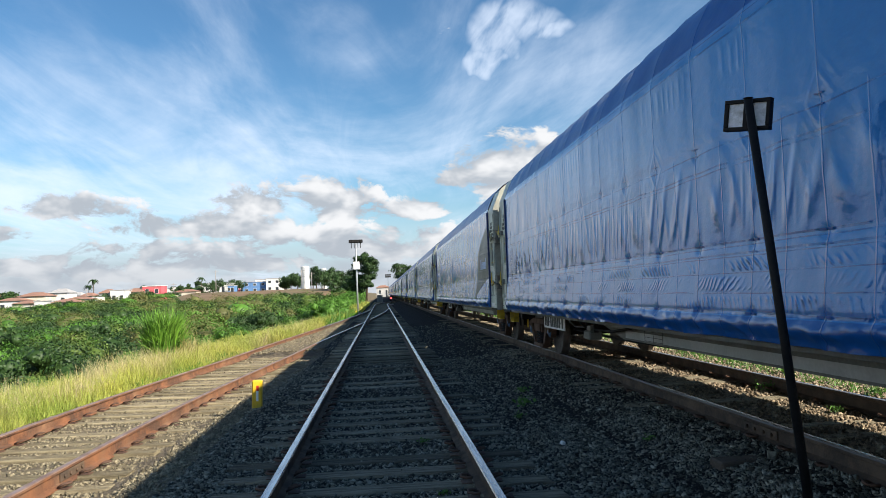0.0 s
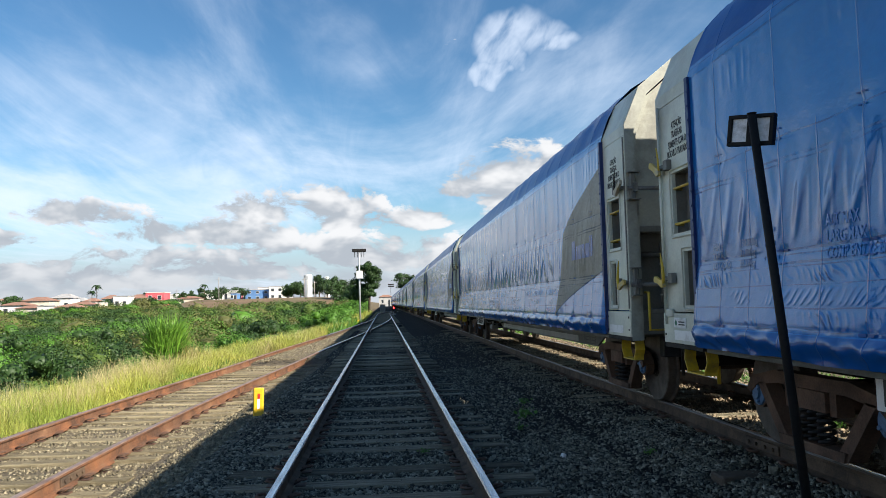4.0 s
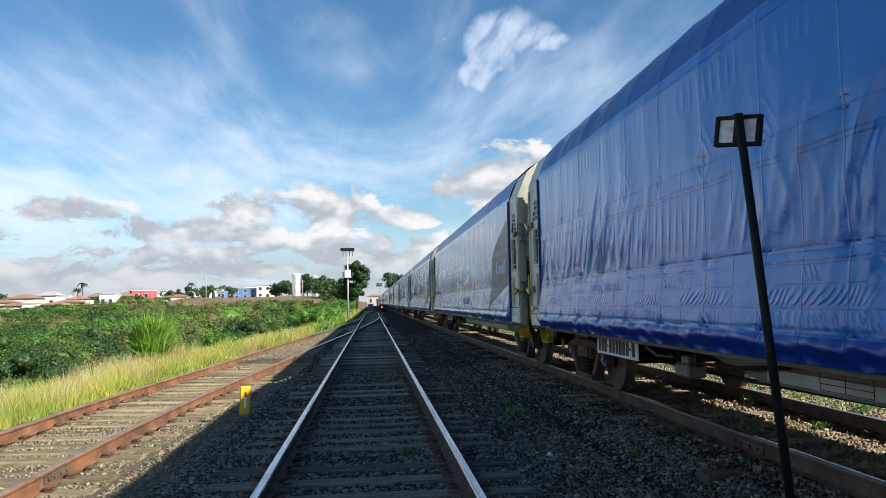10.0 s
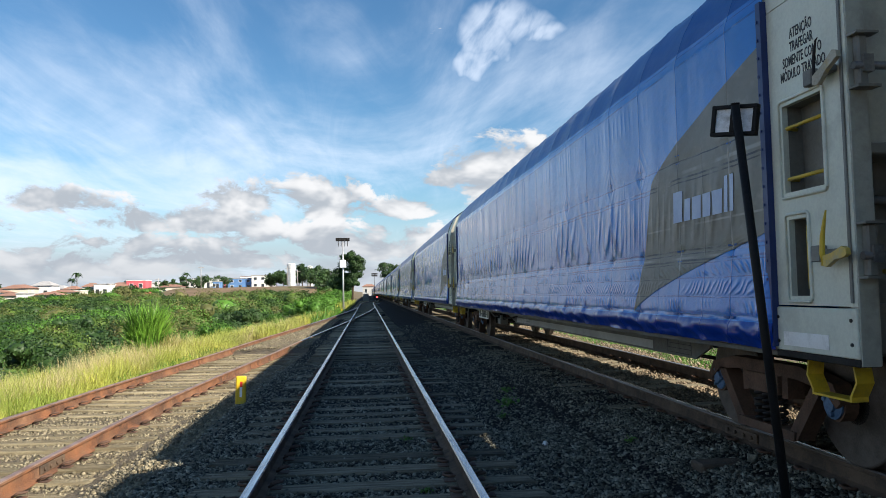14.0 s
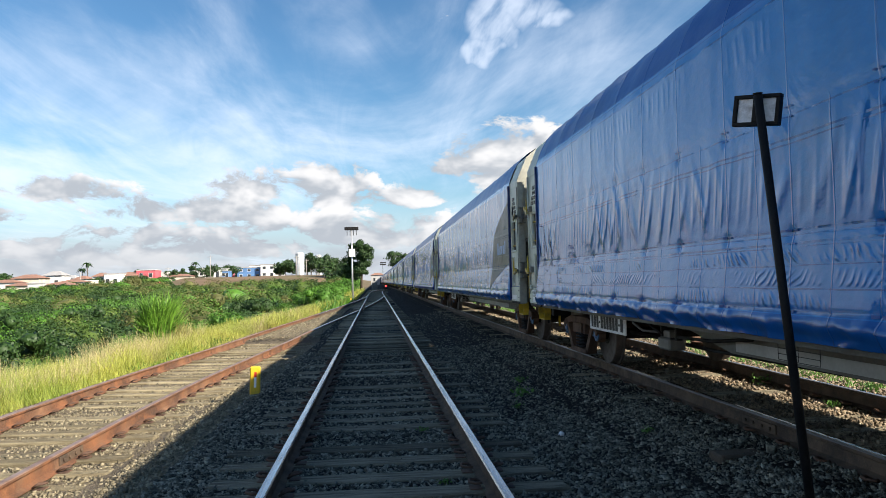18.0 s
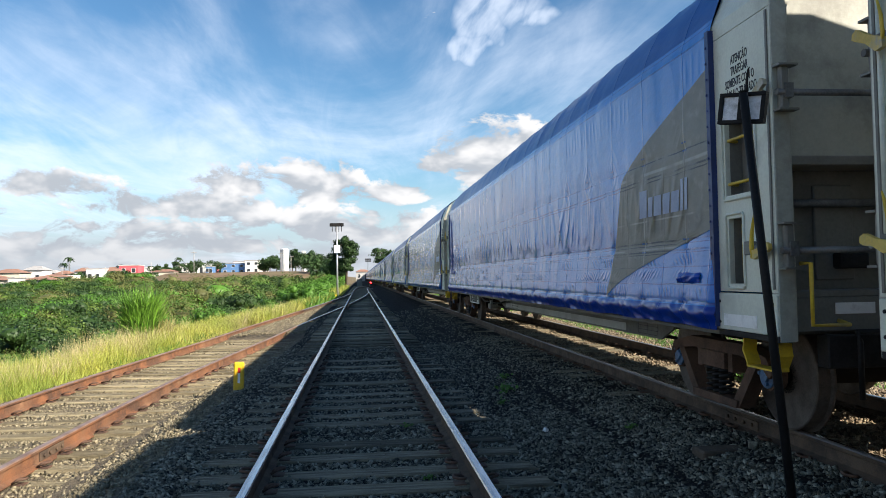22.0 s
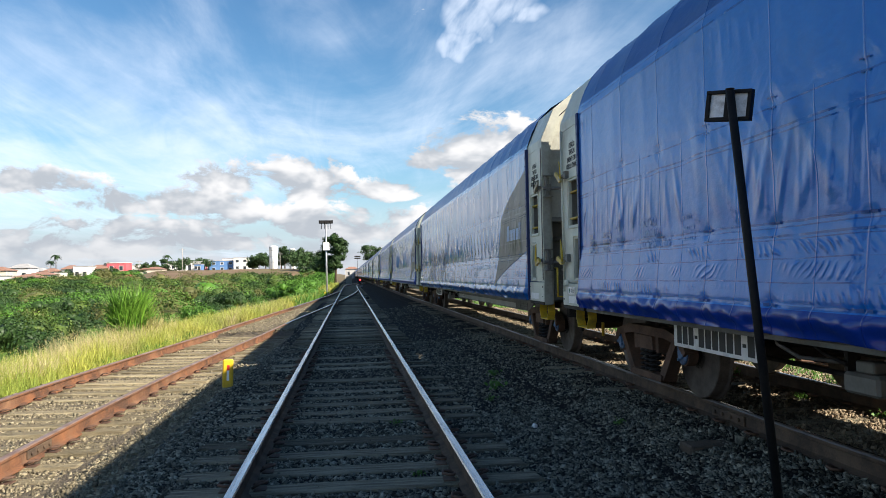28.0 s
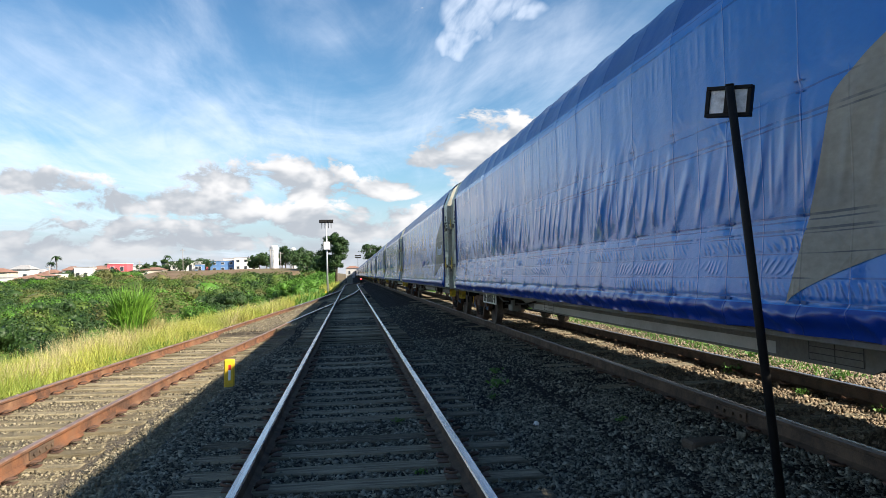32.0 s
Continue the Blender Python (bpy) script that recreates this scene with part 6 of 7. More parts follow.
def cane_clump():
    """A tall tussock of cane-like grass, green in the middle, straw-coloured to one side."""
    rng = np.random.default_rng(14)
    t = thing("cane_tussock", "tall tussock of green cane grass with dry straw blades", "grass tussock", pose(-8.25, 29.4, ground_z(-8.25, 29.4) - 0.05))
    for name, n, cx, h0, h1, mat, lean, label in (("green_foliage", 900, 0.0, 0.9, 2.55, M_CANE, 0.14, "upright green blades"), ("drooping_foliage", 900, 0.0, 0.5, 0.9, M_CANE, 1.1, "drooping green leaf blades"), ("dry_foliage", 380, 0.65, 0.7, 1.45, M_DRYCANE, 0.6, "arching straw blades")):
        a, r = rng.uniform(0, 2 * np.pi, n), 0.50 * np.sqrt(rng.uniform(0, 1, n))
        v, f = blades(rng, cx + r * np.cos(a) * 1.0, r * np.sin(a), rng.uniform(0.3, 1.75, n) if h1 < 1 else np.zeros(n), rng.uniform(h0, h1, n), rng.uniform(0.04, 0.075, n), lean)
        share(name, raw_mesh(name, v, f, mat), t, None, label)


cane_clump()


def weed(x, y, z, size, seed, label="small green weed among the stones"):
    rng = np.random.default_rng(seed)
    t = thing("weed", label, "weed", pose(x, y, z), group="weeds in the ballast")
    n = 46
    d = rng.normal(0, 1, (n, 3)) * np.array([1, 1, 0.45])
    c = d * size * 0.45 + np.array([0, 0, size * 0.45])
    c[:, 2] = np.abs(c[:, 2])
    v, f = leaves(rng, c, size * 0.36)
    tagged(share("foliage", raw_mesh("foliage", v, f, M_WEED), t), kind="stuff")
    bm = bmesh.new()
    for k in range(5):
        a = rng.uniform(0, 6.28)
        tube(bm, [(0, 0, -0.02), (size * 0.3 * math.cos(a), size * 0.3 * math.sin(a), size * 0.6)], 0.004, 5)
    part("stem", bm, M_WEED, t)


for i, (x, y, s) in enumerate(((1.93, 10.2, 0.24), (2.15, 11.4, 0.16), (1.7, 9.3, 0.12), (5.0, 6.6, 0.16), (4.9, 7.8, 0.14), (5.05, 9.6, 0.2), (0.45, 8.1, 0.10), (0.5, 6.0, 0.09),
                               (2.6, 7.2, 0.10), (6.0, 8.8, 0.22), (6.4, 11.5, 0.3))):
    weed(x, y, ground_z(x, y) + 0.01, s * 0.62, 50 + i)


def far_grass():
    rng = np.random.default_rng(77)
    n = 40000
    y = 7 + 60 * rng.uniform(0, 1, n) ** 1.4
    x = 5.95 + 5 * rng.uniform(0, 1, n) ** 1.6 + 0.05 * y * rng.uniform(0, 1, n)
    keep = np.array([noise.noise((a * 0.9, b * 0.28, 5.0)) > (-0.15 if b > 9 else 0.12) for a, b in zip(x, y)])
    x, y = x[keep], y[keep]
    n = len(x)
    v, f = blades(rng, x, y, heights(x, y) - 0.02, rng.uniform(0.04, 0.14, n), 0.018 * (1 + 0.03 * y), 0.9)
    tagged(new("verge_grass", raw_mesh("verge_grass", v, f, M_LEAFLIGHT)), "bright green grass beyond the train's track", "grass", kind="stuff")


far_grass()


def tree(x, y, height, width, leaf, count, seed, label, low=0.15, mat=None, name="tree", z=None, lean=0.0, flat=1.0, limbs=11):
    rng = np.random.default_rng(seed)
    z = ground_z(x, y) if z is None else z
    t = thing(name, label, "tree", pose(x, y, z))
    bm = bmesh.new()
    r = 0.02 * height + 0.05
    top = Vector((lean * height * 0.1, 0, height * 0.92))
    tube(bm, [(0, 0, -0.3), top * 0.35 + Vector((0.02 * height, 0, 0)), top * 0.7, top], [r, r * 0.75, r * 0.45, r * 0.12], 8)
    tips = []
    for k in range(limbs):
        f = rng.uniform(low + 0.15, 0.9)
        a = rng.uniform(0, 2 * np.pi)
        reach = width * 0.5 * rng.uniform(0.45, 0.95) * math.sin(math.pi * min(1, 0.25 + 0.75 * (1 - f) / (1 - low)))
        base = top * f
        tip = base + Vector((math.cos(a) * reach, math.sin(a) * reach, height * rng.uniform(0.04, 0.16)))
        tube(bm, [base, (base + tip) / 2 + Vector((0, 0, height * 0.02)), tip], [r * 0.35, r * 0.22, r * 0.08], 6)
        tips.append(tip)
    part("trunk", bm, M_BARK, t)
    tips += [top, top * 0.85, top * 0.7]
    tips = np.array([tuple(q) for q in tips])
    pick = rng.integers(0, len(tips), count)
    d = rng.normal(0, 1, (count, 3))
    d /= np.linalg.norm(d, axis=1, keepdims=True)
    rad = width * rng.uniform(0.12, 0.24, len(tips))
    c = tips[pick] + d * (rad[pick] * rng.uniform(0.4, 1.1, count))[:, None] * np.array([1, 1, 0.8 * flat])
    keep = c[:, 2] > height * low
    v, f = leaves(rng, c[keep], leaf, d[keep])
    share("crown", raw_mesh("crown", v, f, mat or M_TREELEAF), t, None, "uneven leafy crown")
    return t


def spot(px, d):
    """Metres to the side for a bearing given as thousandths, at d metres along."""
    return px * d / 1330.0


tree(-2.9, 150, 10.6, 4.6, 0.30, 11000, 1, "tall dense dark green tree behind the lamp mast", 0.08, limbs=26)
tree(-4.9, 152, 7.6, 3.2, 0.34, 3200, 2, "slim dark green tree beside a taller one", 0.1, limbs=18)
tree(6.9, 220, 10.2, 7.6, 0.5, 2200, 3, "open umbrella-shaped tree far behind the train", 0.45, flat=0.6)
tree(8.9, 232, 8.0, 5.0, 0.7, 500, 4, "small dark tree far behind the train", 0.4)
for i, (px, d, h, wd) in enumerate(((-166, 290, 4.6, 6), (-156, 288, 5.4, 6), (-145, 290, 6.4, 6), (-112, 292, 9.2, 5.0), (-118, 295, 8.0, 5.0), (-84, 275, 7.5, 7), (-68, 270, 6.5, 8), (-52, 262, 6.0, 6),
                                   (-345, 266, 6.6, 4.6), (-352, 270, 7.0, 4.0), (-330, 275, 7.2, 4.0), (-313, 292, 8.6, 4.0), (-520, 255, 5.0, 7), (-548, 262, 4.6, 6), (-624, 222, 5.6, 5), (-470, 250, 4.5, 5),
                                   (-288, 280, 4.4, 7), (-255, 300, 4.6, 8), (-98, 240, 5.6, 8), (-75, 215, 5.0, 7), (-62, 180, 4.6, 6), (-440, 260, 4.6, 6), (-390, 268, 5.0, 5), (-310, 285, 5.0, 6))):
    tree(spot(px, d), d, h, wd * 1.1, 0.5, 1700, 30 + i, "dark green tree among the far houses", 0.06)


def palm(px, d, h, seed):
    rng = random.Random(seed)
    x = spot(px, d)
    t = thing("palm_tree", "slender palm with a tuft of fronds among the houses", "palm", pose(x, d, ground_z(x, d)))
    bm = bmesh.new()
    tube(bm, [(0, 0, -0.2), (0.1, 0, h * 0.5), (0.05, 0, h)], [0.16, 0.12, 0.10], 7)
    part("trunk", bm, M_BARK, t)
    for k in range(11):
        a, up = 2 * math.pi * k / 11 + rng.uniform(-0.2, 0.2), rng.uniform(0.2, 1.0)
        bm = bmesh.new()
        d0 = Vector((math.cos(a), math.sin(a), 0))
        s0 = Vector((-d0.y, d0.x, 0))
        pts = [Vector((0.05, 0, h)) + d0 * (1.9 * f) + Vector((0, 0, up * f * 1.5 - 2.0 * f * f)) for f in (0, 0.3, 0.6, 1.0)]
        ws = [0.08, 0.34, 0.30, 0.04]
        rows = [(bm.verts.new(p + s0 * q - Vector((0, 0, 0.12))), bm.verts.new(p), bm.verts.new(p - s0 * q - Vector((0, 0, 0.12)))) for p, q in zip(pts, ws)]
        for p, q in zip(rows, rows[1:]):
            bm.faces.new((p[0], p[1], q[1], q[0]))
            bm.faces.new((p[1], p[2], q[2], q[1]))
        part("frond", bm, M_TREELEAF, t)


palm(-489, 258, 9.6, 1)
palm(-497, 262, 7.8, 2)
palm(-405, 262, 7.4, 3)
palm(-309, 285, 8.6, 4)


# ---------------------------------------------------------------- the town
def house(px, d, wide, base, top, wall, roof, storeys=1, flat=False, label="", name="house"):
    """A plain house: walls with real openings' frames and panes, a hipped or flat roof."""
    x = spot(px, d)
    deep = 7.0
    g = ground_z(x, d)
    t = thing(name, label or "small house with a tiled roof at the edge of town", "house" if name == "house" else "building", pose(x, d, g))
    h = top - g
    wall_h = h if flat else h * 0.80
    bm = bmesh.new()
    box(bm, -wide / 2, wide / 2, 0, deep, -0.5, wall_h)
    part("wall", bm, M_WALLS[wall], t)
    bm = bmesh.new()
    if flat:
        box(bm, -wide / 2 - 0.15, wide / 2 + 0.15, -0.15, deep + 0.15, wall_h, wall_h + 0.22)
        part("roof", bm, M_ROOFGREY if roof else M_WALLS[0], t)
    else:
        e, inset = 0.45, min(wide * 0.3, deep * 0.45)
        q = [bm.verts.new(p) for p in ((-wide / 2 - e, -e, wall_h), (wide / 2 + e, -e, wall_h), (wide / 2 + e, deep + e, wall_h), (-wide / 2 - e, deep + e, wall_h),
                                       (-wide / 2 + inset, deep / 2, h), (wide / 2 - inset, deep / 2, h))]
        for f in ((0, 1, 5, 4), (1, 2, 5), (2, 3, 4, 5), (3, 0, 4), (3, 2, 1, 0)):
            bm.faces.new([q[k] for k in f])
        part("roof", bm, M_ROOFGREY if roof else M_TILE, t)
    n = max(2, int(wide / 2.6))
    level = wall_h / storeys
    for s in range(storeys):
        for k in range(n):
            cx = -wide / 2 + wide * (k + 0.5) / n
            z0 = level * s + level * 0.35
            bm = bmesh.new()
            wd = 0.55
            if s == 0 and k == n // 2:
                z0, hh = level * s + 0.05, level * 0.72
            else:
                hh = level * 0.38
            box(bm, cx - wd, cx + wd, -0.04, 0.02, z0, z0 + hh)
            win = part("door" if z0 < 0.2 and s == 0 and k == n // 2 else "window", bm, M_PANE, t)
            bm = bmesh.new()
            for a, b, c, e2 in ((cx - wd - 0.08, cx - wd, z0 - 0.08, z0 + hh + 0.08), (cx + wd, cx + wd + 0.08, z0 - 0.08, z0 + hh + 0.08), (cx - wd, cx + wd, z0 + hh, z0 + hh + 0.08), (cx - wd, cx + wd, z0 - 0.08, z0)):
                box(bm, a, b, -0.07, 0.0, c, e2)
            part("frame", bm, M_WALLS[0], win)
    return t


TOWN = [(-186, 300, 5.7, 2, 9.2, 0, 1, 2, True), (-218, 302, 9.5, 2, 8.2, 4, 1, 2, True), (-244, 312, 4.0, 2, 8.1, 2, 0, 1, True), (-272, 296, 8.0, 2, 7.9, 0, 1, 1, True), (-259, 288, 2.2, 2, 6.8, 4, 1, 1, True),
        (-305, 288, 5.4, 2, 7.2, 0, 1, 2, True), (-365, 268, 4.5, 2, 6.4, 0, 0, 1, True), (-336, 262, 7.1, 2, 5.8, 1, 0, 1, False), (-392, 258, 6.1, 2, 7.1, 2, 0, 2, True), (-422, 256, 5.8, 2, 6.7, 1, 0, 2, False),
        (-449, 250, 4.6, 2, 6.0, 0, 1, 1, True), (-469, 252, 4.2, 2, 6.6, 0, 0, 1, False), (-501, 250, 3.6, 2, 5.7, 1, 0, 1, False), (-520, 252, 3.7, 2, 6.0, 0, 1, 1, False), (-547, 235, 5.4, 2, 7.0, 0, 1, 1, False),
        (-590, 215, 7.2, 2, 5.8, 1, 0, 1, False), (-604, 185, 4.9, 1, 3.3, 1, 0, 1, False), (-540, 180, 4.8, 1, 3.3, 3, 0, 1, False), (-572, 182, 3.9, 1, 2.9, 0, 1, 1, True), (-628, 205, 6.0, 1, 4.4, 0, 0, 1, False),
        (-645, 235, 7, 2, 6.0, 3, 0, 1, False), (-288, 300, 5.0, 2, 8.3, 0, 1, 1, True), (-205, 318, 6.0, 2, 9.4, 0, 1, 1, True), (-170, 306, 4.0, 2, 8.4, 0, 1, 1, True)]
COLOUR = ("white", "cream", "red", "grey", "blue")
for px, d, wide, base, top, wall, roof, storeys, flat in TOWN:
    house(px, d, wide, base, top, wall, roof, storeys, flat,
          "%s %s-storey building with a %s roof in the far town" % (COLOUR[wall], "two" if storeys == 2 else "one", "flat" if flat else ("sheet" if roof else "tiled")))
town_rng = random.Random(12)
for i in range(26):
    px = -660 + 370 * town_rng.random()
    d = 225 + 75 * town_rng.random() + max(0, (px + 420) * 0.2)
    house(px, d, town_rng.uniform(4.5, 7.5), 2, ground_z(spot(px, d), d) + town_rng.uniform(2.8, 4.2), town_rng.choice((0, 0, 0, 1, 3)), town_rng.choice((0, 0, 1)), 1, town_rng.random() < 0.3,
          "small pale house among others at the edge of town")
    if i % 2:
        tree(spot(px + 9, d), d - 4, town_rng.uniform(3.2, 5.2), town_rng.uniform(4, 6), 0.5, 600, 200 + i, "dark green tree among the far houses", 0.1)
house(4, 400, 7.0, 4, 6.2, 3, 0, 1, False, "white station building with an orange tiled roof beyond the trees", "station_building")


def silo(x, y, r, top, label):
    g = ground_z(x, y)
    t = thing("water_tower", label, "water tower", pose(x, y, g))
    bm = bmesh.new()
    h = top - g
    lathe(bm, [(-0.5, r), (h - 0.5, r), (h - 0.15, r * 0.85), (h, r * 0.35)], axis="z", n=24)
    part("tank", bm, M_WHITE, t, smooth=False)
    bm = bmesh.new()
    for k in range(3):
        lathe(bm, [(h * (0.3 + 0.25 * k), r + 0.03), (h * (0.3 + 0.25 * k) + 0.12, r + 0.03)], axis="z", n=24)
    part("hoop", bm, M_STEEL, t)
    bm = bmesh.new()
    for s in (-0.2, 0.2):
        tube(bm, [(s, -r - 0.15, 0), (s, -r - 0.15, h)], 0.04, 5)
    for k in range(int(h / 0.8)):
        tube(bm, [(-0.2, -r - 0.15, k * 0.8), (0.2, -r - 0.15, k * 0.8)], 0.03, 5)
    part("ladder", bm, M_STEEL, t)


silo(-27.6, 280, 1.55, 13.0, "tall white cylindrical water tower rising behind trees")
silo(-21.2, 285, 1.05, 12.2, "slim white cylindrical water tower rising behind trees")


def street_pole(px, d, h):
    x = spot(px, d)
    t = thing("street_pole", "thin concrete utility pole with a cross arm", "utility pole", pose(x, d, ground_z(x, d)))
    bm = bmesh.new()
    tube(bm, [(0, 0, -0.3), (0, 0, h)], [0.14, 0.09], 7)
    part("pole", bm, M_CONCRETE, t)
    bm = bmesh.new()
    box(bm, -0.9, 0.9, -0.05, 0.05, h - 0.6, h - 0.48)
    part("cross_arm", bm, M_CONCRETE, t)


for px, d, h in ((-137, 262, 7.0), (-284, 240, 7), (-355, 250, 6.5), (-500, 245, 6.5), (-430, 250, 6.5), (-120, 250, 5.5), (56, 330, 14)):
    street_pole(px, d, h)


# ---------------------------------------------------------------- things by the track
def lamp_mast():
    x, y = -2.2, 72.0
    z = ground_z(x, y)
    t = thing("lamp_mast", "white steel mast with a dark lamp array and a white cabinet", "lamp mast", pose(x, y, z))
    bm = bmesh.new()
    tube(bm, [(0, 0, -0.3), (0, 0, 3.2), (0, 0, 6.75 - z)], [0.10, 0.085, 0.06], 10)
    part("mast", bm, M_STEEL, t)
    bm = bmesh.new()
    box(bm, -0.66, 0.66, -0.10, 0.10, 6.55 - z, 6.86 - z, 0.02)
    head = part("lamp_array", bm, M_POLE, t, "dark floodlight array")
    for k in range(5):
        bm = bmesh.new()
        box(bm, -0.6 + k * 0.245, -0.4 + k * 0.245, -0.14, -0.1, 6.6 - z, 6.82 - z)
        part("lamp", bm, M_BLACK, head)
    for k in (-0.42, -0.14, 0.2, 0.45):
        bm = bmesh.new()
        tube(bm, [(k, 0, 6.56 - z), (k, 0, 6.05 - z)], 0.03, 6)
        part("hanger", bm, M_BLACK, head)
    bm = bmesh.new()
    box(bm, -0.3, 0.3, -0.35, -0.06, 4.0 - z, 4.75 - z, 0.03)
    part("cabinet", bm, M_WHITE, t, "white cabinet")
    bm = bmesh.new()
    box(bm, -0.28, 0.28, -0.28, 0.28, -0.2, 0.14, 0.02)
    part("footing", bm, M_CONCRETE, t)


lamp_mast()


def yellow_post():
    x, y = -1.865, 11.62
    z = ground_z(x, y)
    t = thing("marker_post", "short yellow marker post with a red and white stripe", "marker post", pose(x, y, z, 0, 1.5, 4))
    h = 0.375 - z
    bm = bmesh.new()
    box(bm, -0.076, 0.076, -0.05, 0.05, -0.1, h, 0.016)
    part("post", bm, M_POST, t, "yellow painted post")
    bm = bmesh.new()
    box(bm, -0.014, 0.022, -0.053, -0.05, h - 0.31, h - 0.16)
    part("white_stripe", bm, M_PLATE, t)
    bm = bmesh.new()
    box(bm, -0.010, 0.026, -0.053, -0.05, h - 0.158, h - 0.08)
    part("red_stripe", bm, M_RED, t)


yellow_post()


def floodlight():
    foot, top = Vector((2.535, 4.28, 0.02)), Vector((2.356, 4.40, 2.71))
    t = thing("floodlight_pole", "leaning black steel pole with a twin-pane floodlight", "lamp post", pose(*foot))
    up = (top - foot).normalized()
    bm = bmesh.new()
    tube(bm, [-up * 0.25, up * 1.4, top - foot], [0.028, 0.027, 0.026], 14)
    lathe(bm, [(0.0, 0.02), (0.012, 0.03)], axis="z", n=14, at=top - foot)
    part("pole", bm, M_POLE, t, "black painted pole")
    # the head faces the yard, across the middle track
    right, tilt = Vector((0.585, -0.80, -0.13)).normalized(), Vector((-0.02, 0.06, 1.0))
    tilt = (tilt - right * tilt.dot(right)).normalized()
    out = right.cross(tilt)
    m = Matrix((right, tilt, out)).transposed().to_4x4()
    m.translation = top - foot - up * 0.085 - right * 0.045
    bm = bmesh.new()
    wide, high = 0.150, 0.098
    for x0, x1, y0, y1 in ((-wide, wide, high - 0.024, high), (-wide, wide, -high, -high + 0.024), (-wide, -wide + 0.026, -high + 0.024, high - 0.024),
                           (wide - 0.026, wide, -high + 0.024, high - 0.024), (-0.022, 0.022, -high + 0.024, high - 0.024)):
        box(bm, x0, x1, y0, y1, -0.085, -0.038, 0.003)
    frame_ob = part("lamp_frame", bm, M_POLE, t, "black lamp frame")
    frame_ob.matrix_basis = m
    for x0, x1 in ((-wide + 0.026, -0.022), (0.022, wide - 0.026)):
        bm = bmesh.new()
        box(bm, x0, x1, -high + 0.024, high - 0.024, -0.078, -0.055)
        part("pane", bm, M_LAMPGLASS, frame_ob, "stained white lamp pane")


floodlight()


def signal():
    x, y = 1.45, 108.0
    t = thing("dwarf_signal", "low railway signal showing a red light", "signal", pose(x, y, 0))
    bm = bmesh.new()
    tube(bm, [(0, 0, -0.2), (0, 0, 0.6)], 0.06, 8)
    part("post", bm, M_BLACK, t)
    bm = bmesh.new()
    box(bm, -0.2, 0.2, -0.12, 0.12, 0.55, 1.25, 0.03)
    part("housing", bm, M_BLACK, t)
    bm = bmesh.new()
    lathe(bm, [(-0.15, 0.10), (-0.12, 0.11)], axis="y", n=16, at=(0, 0, 0.95))
    part("red_lamp", bm, M_SIGNAL, t, "glowing red lens")
    bm = bmesh.new()
    box(bm, -0.32, 0.32, -0.2, 0.2, -0.2, 0.12)
    part("plinth", bm, M_CONCRETE, t)


signal()


def far_signal():
    t = thing("signal_board", "dark railway signal board on a thin pole", "signal", pose(2.0, 200, 0))
    bm = bmesh.new()
    tube(bm, [(0, 0, -0.3), (0, 0, 6.6)], 0.05, 8)
    part("pole", bm, M_BLACK, t)
    for z in (5.9, 6.4):
        bm = bmesh.new()
        box(bm, -0.75, 0.85, -0.08, 0.08, z, z + 0.34, 0.03)
        part("board", bm, M_BLACK, t)


far_signal()


def cabinet():
    t = thing("equipment_cabinet", "grey metal equipment cabinet at the end of the visible track", "cabinet", pose(-0.2, 150, 0))
    bm = bmesh.new()
    box(bm, -0.55, 0.55, 0, 0.6, -0.2, 1.35, 0.03)
    part("body", bm, M_GREYDK, t)
    bm = bmesh.new()
    box(bm, -0.6, 0.6, -0.05, 0.65, 1.35, 1.43, 0.02)
    part("top", bm, M_GREYDK, t)


cabinet()


def plank(x, y, z, length, heading, mat, label, name="old_sleeper"):
    t = thing(name, label, "timber", pose(x, y, z, 2, 1.5, heading))
    bm = bmesh.new()
    box(bm, -length / 2, length / 2, -0.1, 0.1, -0.06, 0.06, 0.015)
    part("timber", bm, mat, t)


plank(2.9, 5.95, 0.095, 0.42, 4, M_BARK, "short length of old sleeper half buried in stones")
plank(-3.3, 69.0, 0.1, 2.2, 8, M_POST, "yellow painted board lying beside the track", "yellow_board")


def loose_stone(x, y, size, mat, seed, label):
    rng = np.random.default_rng(seed)
    v = np.array([(a, b, c) for a in (-1, 1) for b in (-1, 1) for c in (-1, 1)], float) * rng.uniform(0.5, 1, (8, 3)) * size
    bm = bmesh.new()
    vs = [bm.verts.new(p) for p in v]
    for q in ((0, 1, 3, 2), (4, 6, 7, 5), (0, 4, 5, 1), (2, 3, 7, 6), (0, 2, 6, 4), (1, 5, 7, 3)):
        bm.faces.new([vs[i] for i in q])
    bmesh.ops.bevel(bm, geom=bm.edges[:], offset=size * 0.15, segments=1, affect="EDGES")
    ob = new("stone", link("stone", bm, mat))
    ob.matrix_basis = pose(x, y, ground_z(x, y) + size * 0.6, 10, 20, 30 * seed)
    tagged(ob, label, "stone")


loose_stone(1.84, 7.6, 0.03, M_PLATE, 1, "small pale stone lying on dark ballast")
loose_stone(3.15, 5.9, 0.05, M_STONE, 2, "grey stone beside the train's rail")

# ---------------------------------------------------------------- loose stones
def stone_template(rng):
    """An angular shard with six broken faces."""
    v = np.array([(1.25, 0, 0), (-0.65, 1.1, 0), (-0.65, -1.1, 0), (0.25, 0.1, 0.95), (-0.2, 0, -0.95)], float)
    v = v * rng.uniform(0.75, 1.15, (5, 1)) + rng.uniform(-0.3, 0.3, (5, 3))
    f = np.array([(0, 1, 3), (1, 2, 3), (2, 0, 3), (1, 0, 4), (2, 1, 4), (0, 2, 4)])
    return v, f


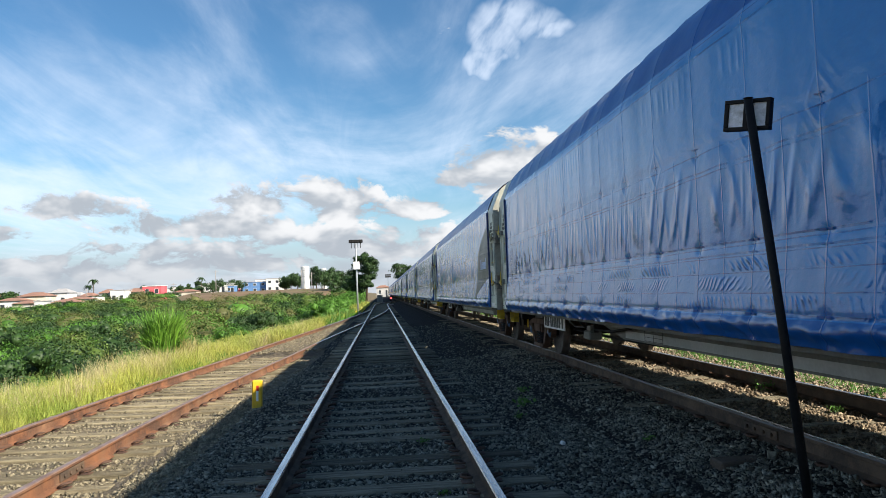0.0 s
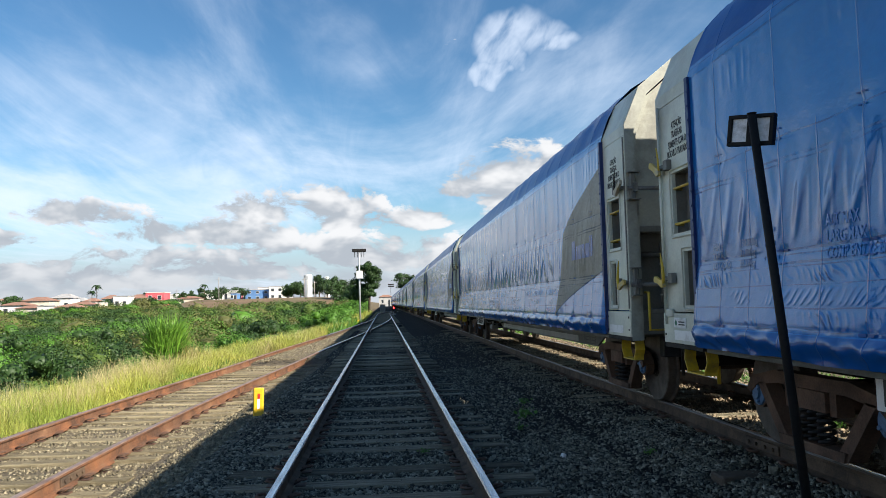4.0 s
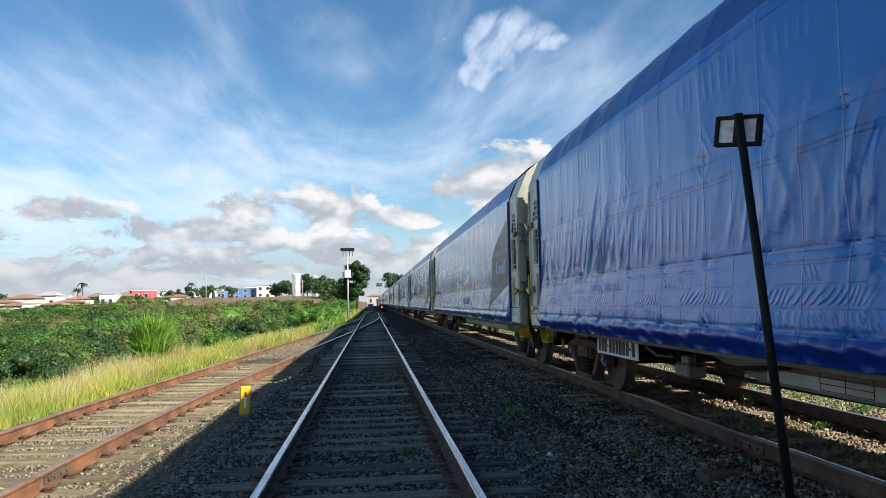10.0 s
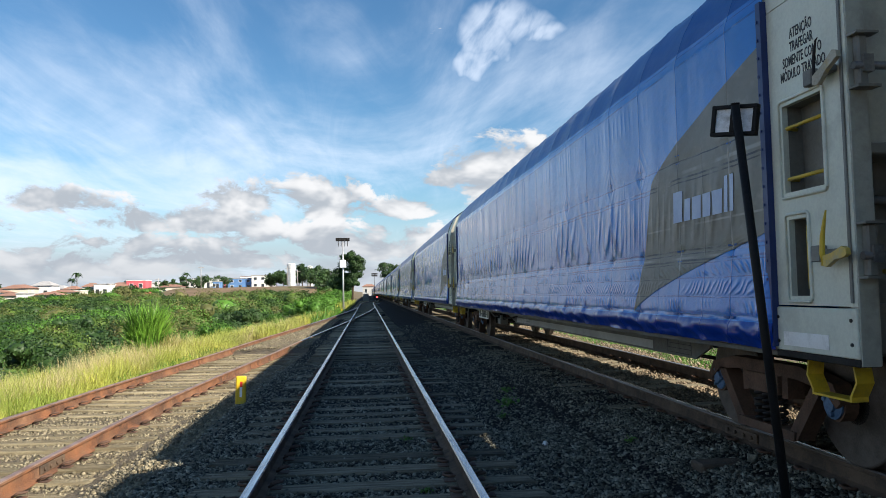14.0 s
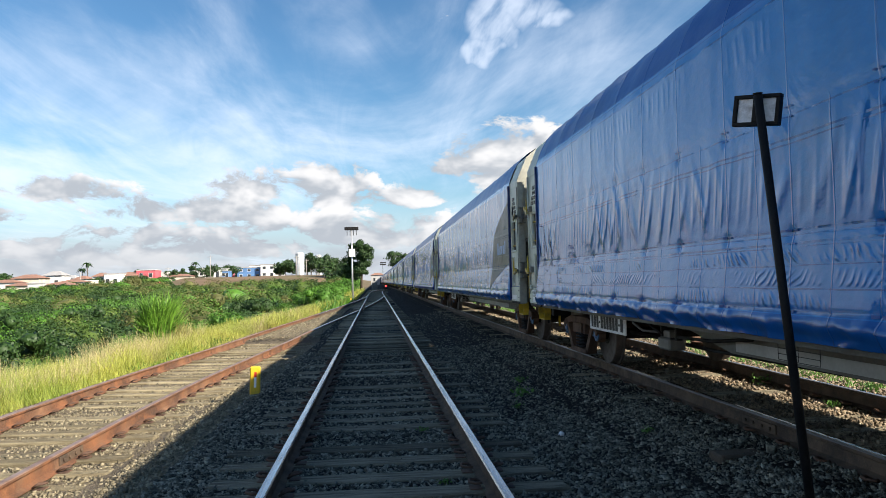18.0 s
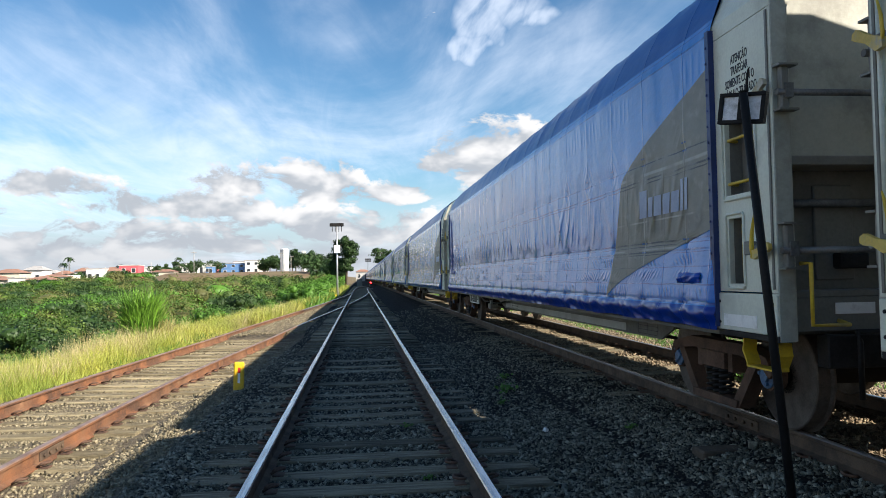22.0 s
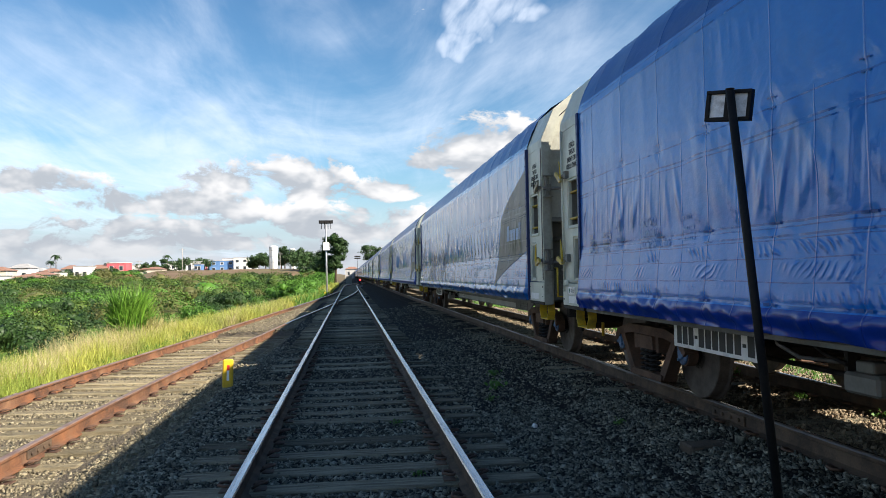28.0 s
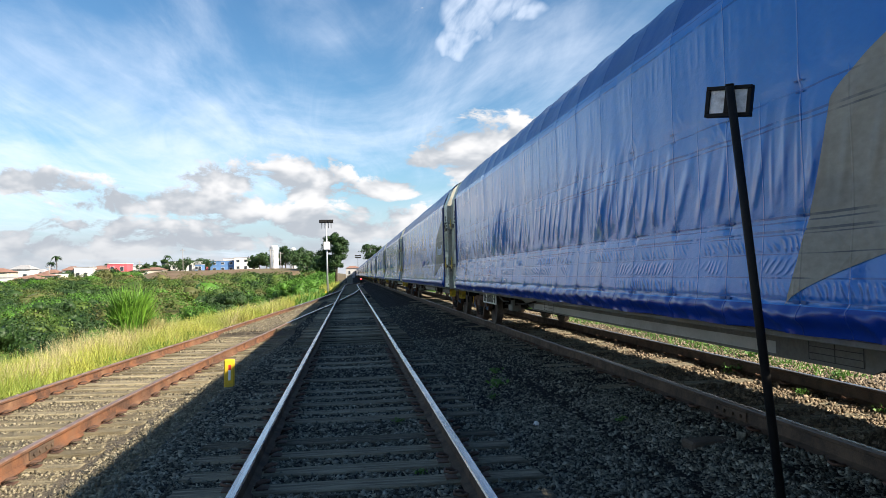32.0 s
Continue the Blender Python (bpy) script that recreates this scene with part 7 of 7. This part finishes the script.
def gravel(name, label, spans, seed, size=0.025, mat=None, drop=0.0):
    """Crushed stones over (x from, x to, y from, y to, count); fewer over the sleepers' tops."""
    rng = np.random.default_rng(seed)
    vs, fs, base = [], [], 0
    for x0, x1, y0, y1, count in spans:
        for k in range(8):
            n = count // 8
            x, y = rng.uniform(x0, x1, n), y0 + (y1 - y0) * rng.uniform(0, 1, n) ** 1.25
            z = np.array([ground_z(a, b) for a, b in zip(x, y)])
            s = size * rng.uniform(0.55, 1.3, n) * (1 + 0.012 * np.maximum(0, y - 8) + (y < 3) * 0.5)
            keep = np.ones(n, bool)
            for cx, top, y_first, step, bare in ((0.0, MAIN_TOP, 1.0, 0.53, 0.36), (TRAIN_X, TRAIN_TOP, 0.5, 0.56, 0.62)):
                on = (np.abs(((y - y_first + step / 2) % step) - step / 2) < 0.125) & (np.abs(x - cx) < 1.38)
                keep &= ~(on & (rng.uniform(0, 1, n) < bare))
                rails = np.abs(np.abs(x - cx) - HALF) < 0.085
                keep &= ~rails
            sx = np.array([side_x(b) for b in y])
            on = (np.abs(((y - 3.0 + 0.265) % 0.53) - 0.265) < 0.125) & (np.abs(x - sx) < 1.38)
            keep &= ~(on & (rng.uniform(0, 1, n) < 0.62)) & ~(np.abs(np.abs(x - sx) - HALF) < 0.085)
            x, y, z, s = x[keep], y[keep], z[keep], s[keep]
            n = len(x)
            m = np.zeros((n, 3, 4))
            m[:, :, :3] = turns(rng, n, 1.2) * s[:, None, None]
            m[:, :, :3] *= rng.uniform(0.5, 1.55, (n, 1, 3))
            m[:, :, 3] = np.stack([x, y, z - 0.012 - drop + s * rng.uniform(-0.3, 0.9, n)], 1)
            tv, tf = stone_template(rng)
            v, f = many(tv, tf, m)
            vs.append(v)
            fs.append(f + base)
            base += len(v)
    ob = new(name, raw_mesh(name, np.concatenate(vs), np.concatenate(fs), mat or M_STONE))
    tagged(ob, label, "gravel", kind="stuff")


gravel("ballast", "dark grey crushed stone ballast between and beside the rails",
       [(-1.9, 3.4, -5, 3.2, 7000), (-1.9, 3.4, 3.2, 8.5, 100000), (-1.9, 3.4, 8.5, 18, 50000), (-1.8, 3.2, 18, 36, 11000), (3.4, 3.75, 3.0, 30, 6000)], 5, 0.0165)
gravel("track_ballast", "brown crushed stone round the train's track", [(3.7, 7.6, -5, 3.0, 4000), (3.7, 7.6, 3.0, 12, 42000), (3.7, 7.6, 12, 32, 16000)], 15, 0.020, mat=M_BROWNSTONE, drop=-0.016)
gravel("siding_ballast", "sunlit tan crushed stone round the siding's sleepers", [(-6.3, -1.9, -5, 4.6, 7000), (-6.3, -1.9, 4.6, 13, 52000), (-6.2, -1.8, 13, 28, 20000), (-5.6, -1.7, 28, 48, 14000)], 6, 0.020, mat=M_TAN, drop=0.002)


# ---------------------------------------------------------------- what moves
def motions():
    # the train's way: nearly even, quickening a little at first and slackening towards the end
    slip = [(0.0, -0.34), (1.4, -0.215), (3.5, -0.03), (6.5, -0.02), (9.0, 0.0), (11.7, 0.0), (14.4, -0.02), (17.0, -0.06), (19.5, -0.06),
            (22.3, -0.12), (24.8, -0.14), (27.5, -0.22), (30.3, -0.287), (32.0, -0.34)]

    def along(t):
        return -2.27 + 7.785 * t + 0.002 * t * t + lerp_table(t, slip)

    for k, w in TRAIN.items():
        walk(w, [(t, pose(TRAIN_X, along(t) + PITCH * k, TRAIN_TOP)) for t, _ in slip])
    # the wheels roll: each axle of the first wagon is keyed, and the same axle of the others turns with it
    times = [i * 0.08 for i in range(401)]
    first = [o for o in TRAIN[FIRST].children if o.name.startswith("wheelset")]
    for i, ws in enumerate(first):
        walk(ws, [(t, pose(0, AXLES[i], WHEEL_R, 40 * i - math.degrees((along(t) - along(0)) / WHEEL_R))) for t in times])
    for k, w in TRAIN.items():
        if k == FIRST:
            continue
        for o, src in zip([o for o in w.children if o.name.startswith("wheelset")], first):
            o.rotation_mode = "QUATERNION"
            o.animation_data_create()
            o.animation_data.action = src.animation_data.action
            o.animation_data.action_slot = src.animation_data.action_slot


motions()
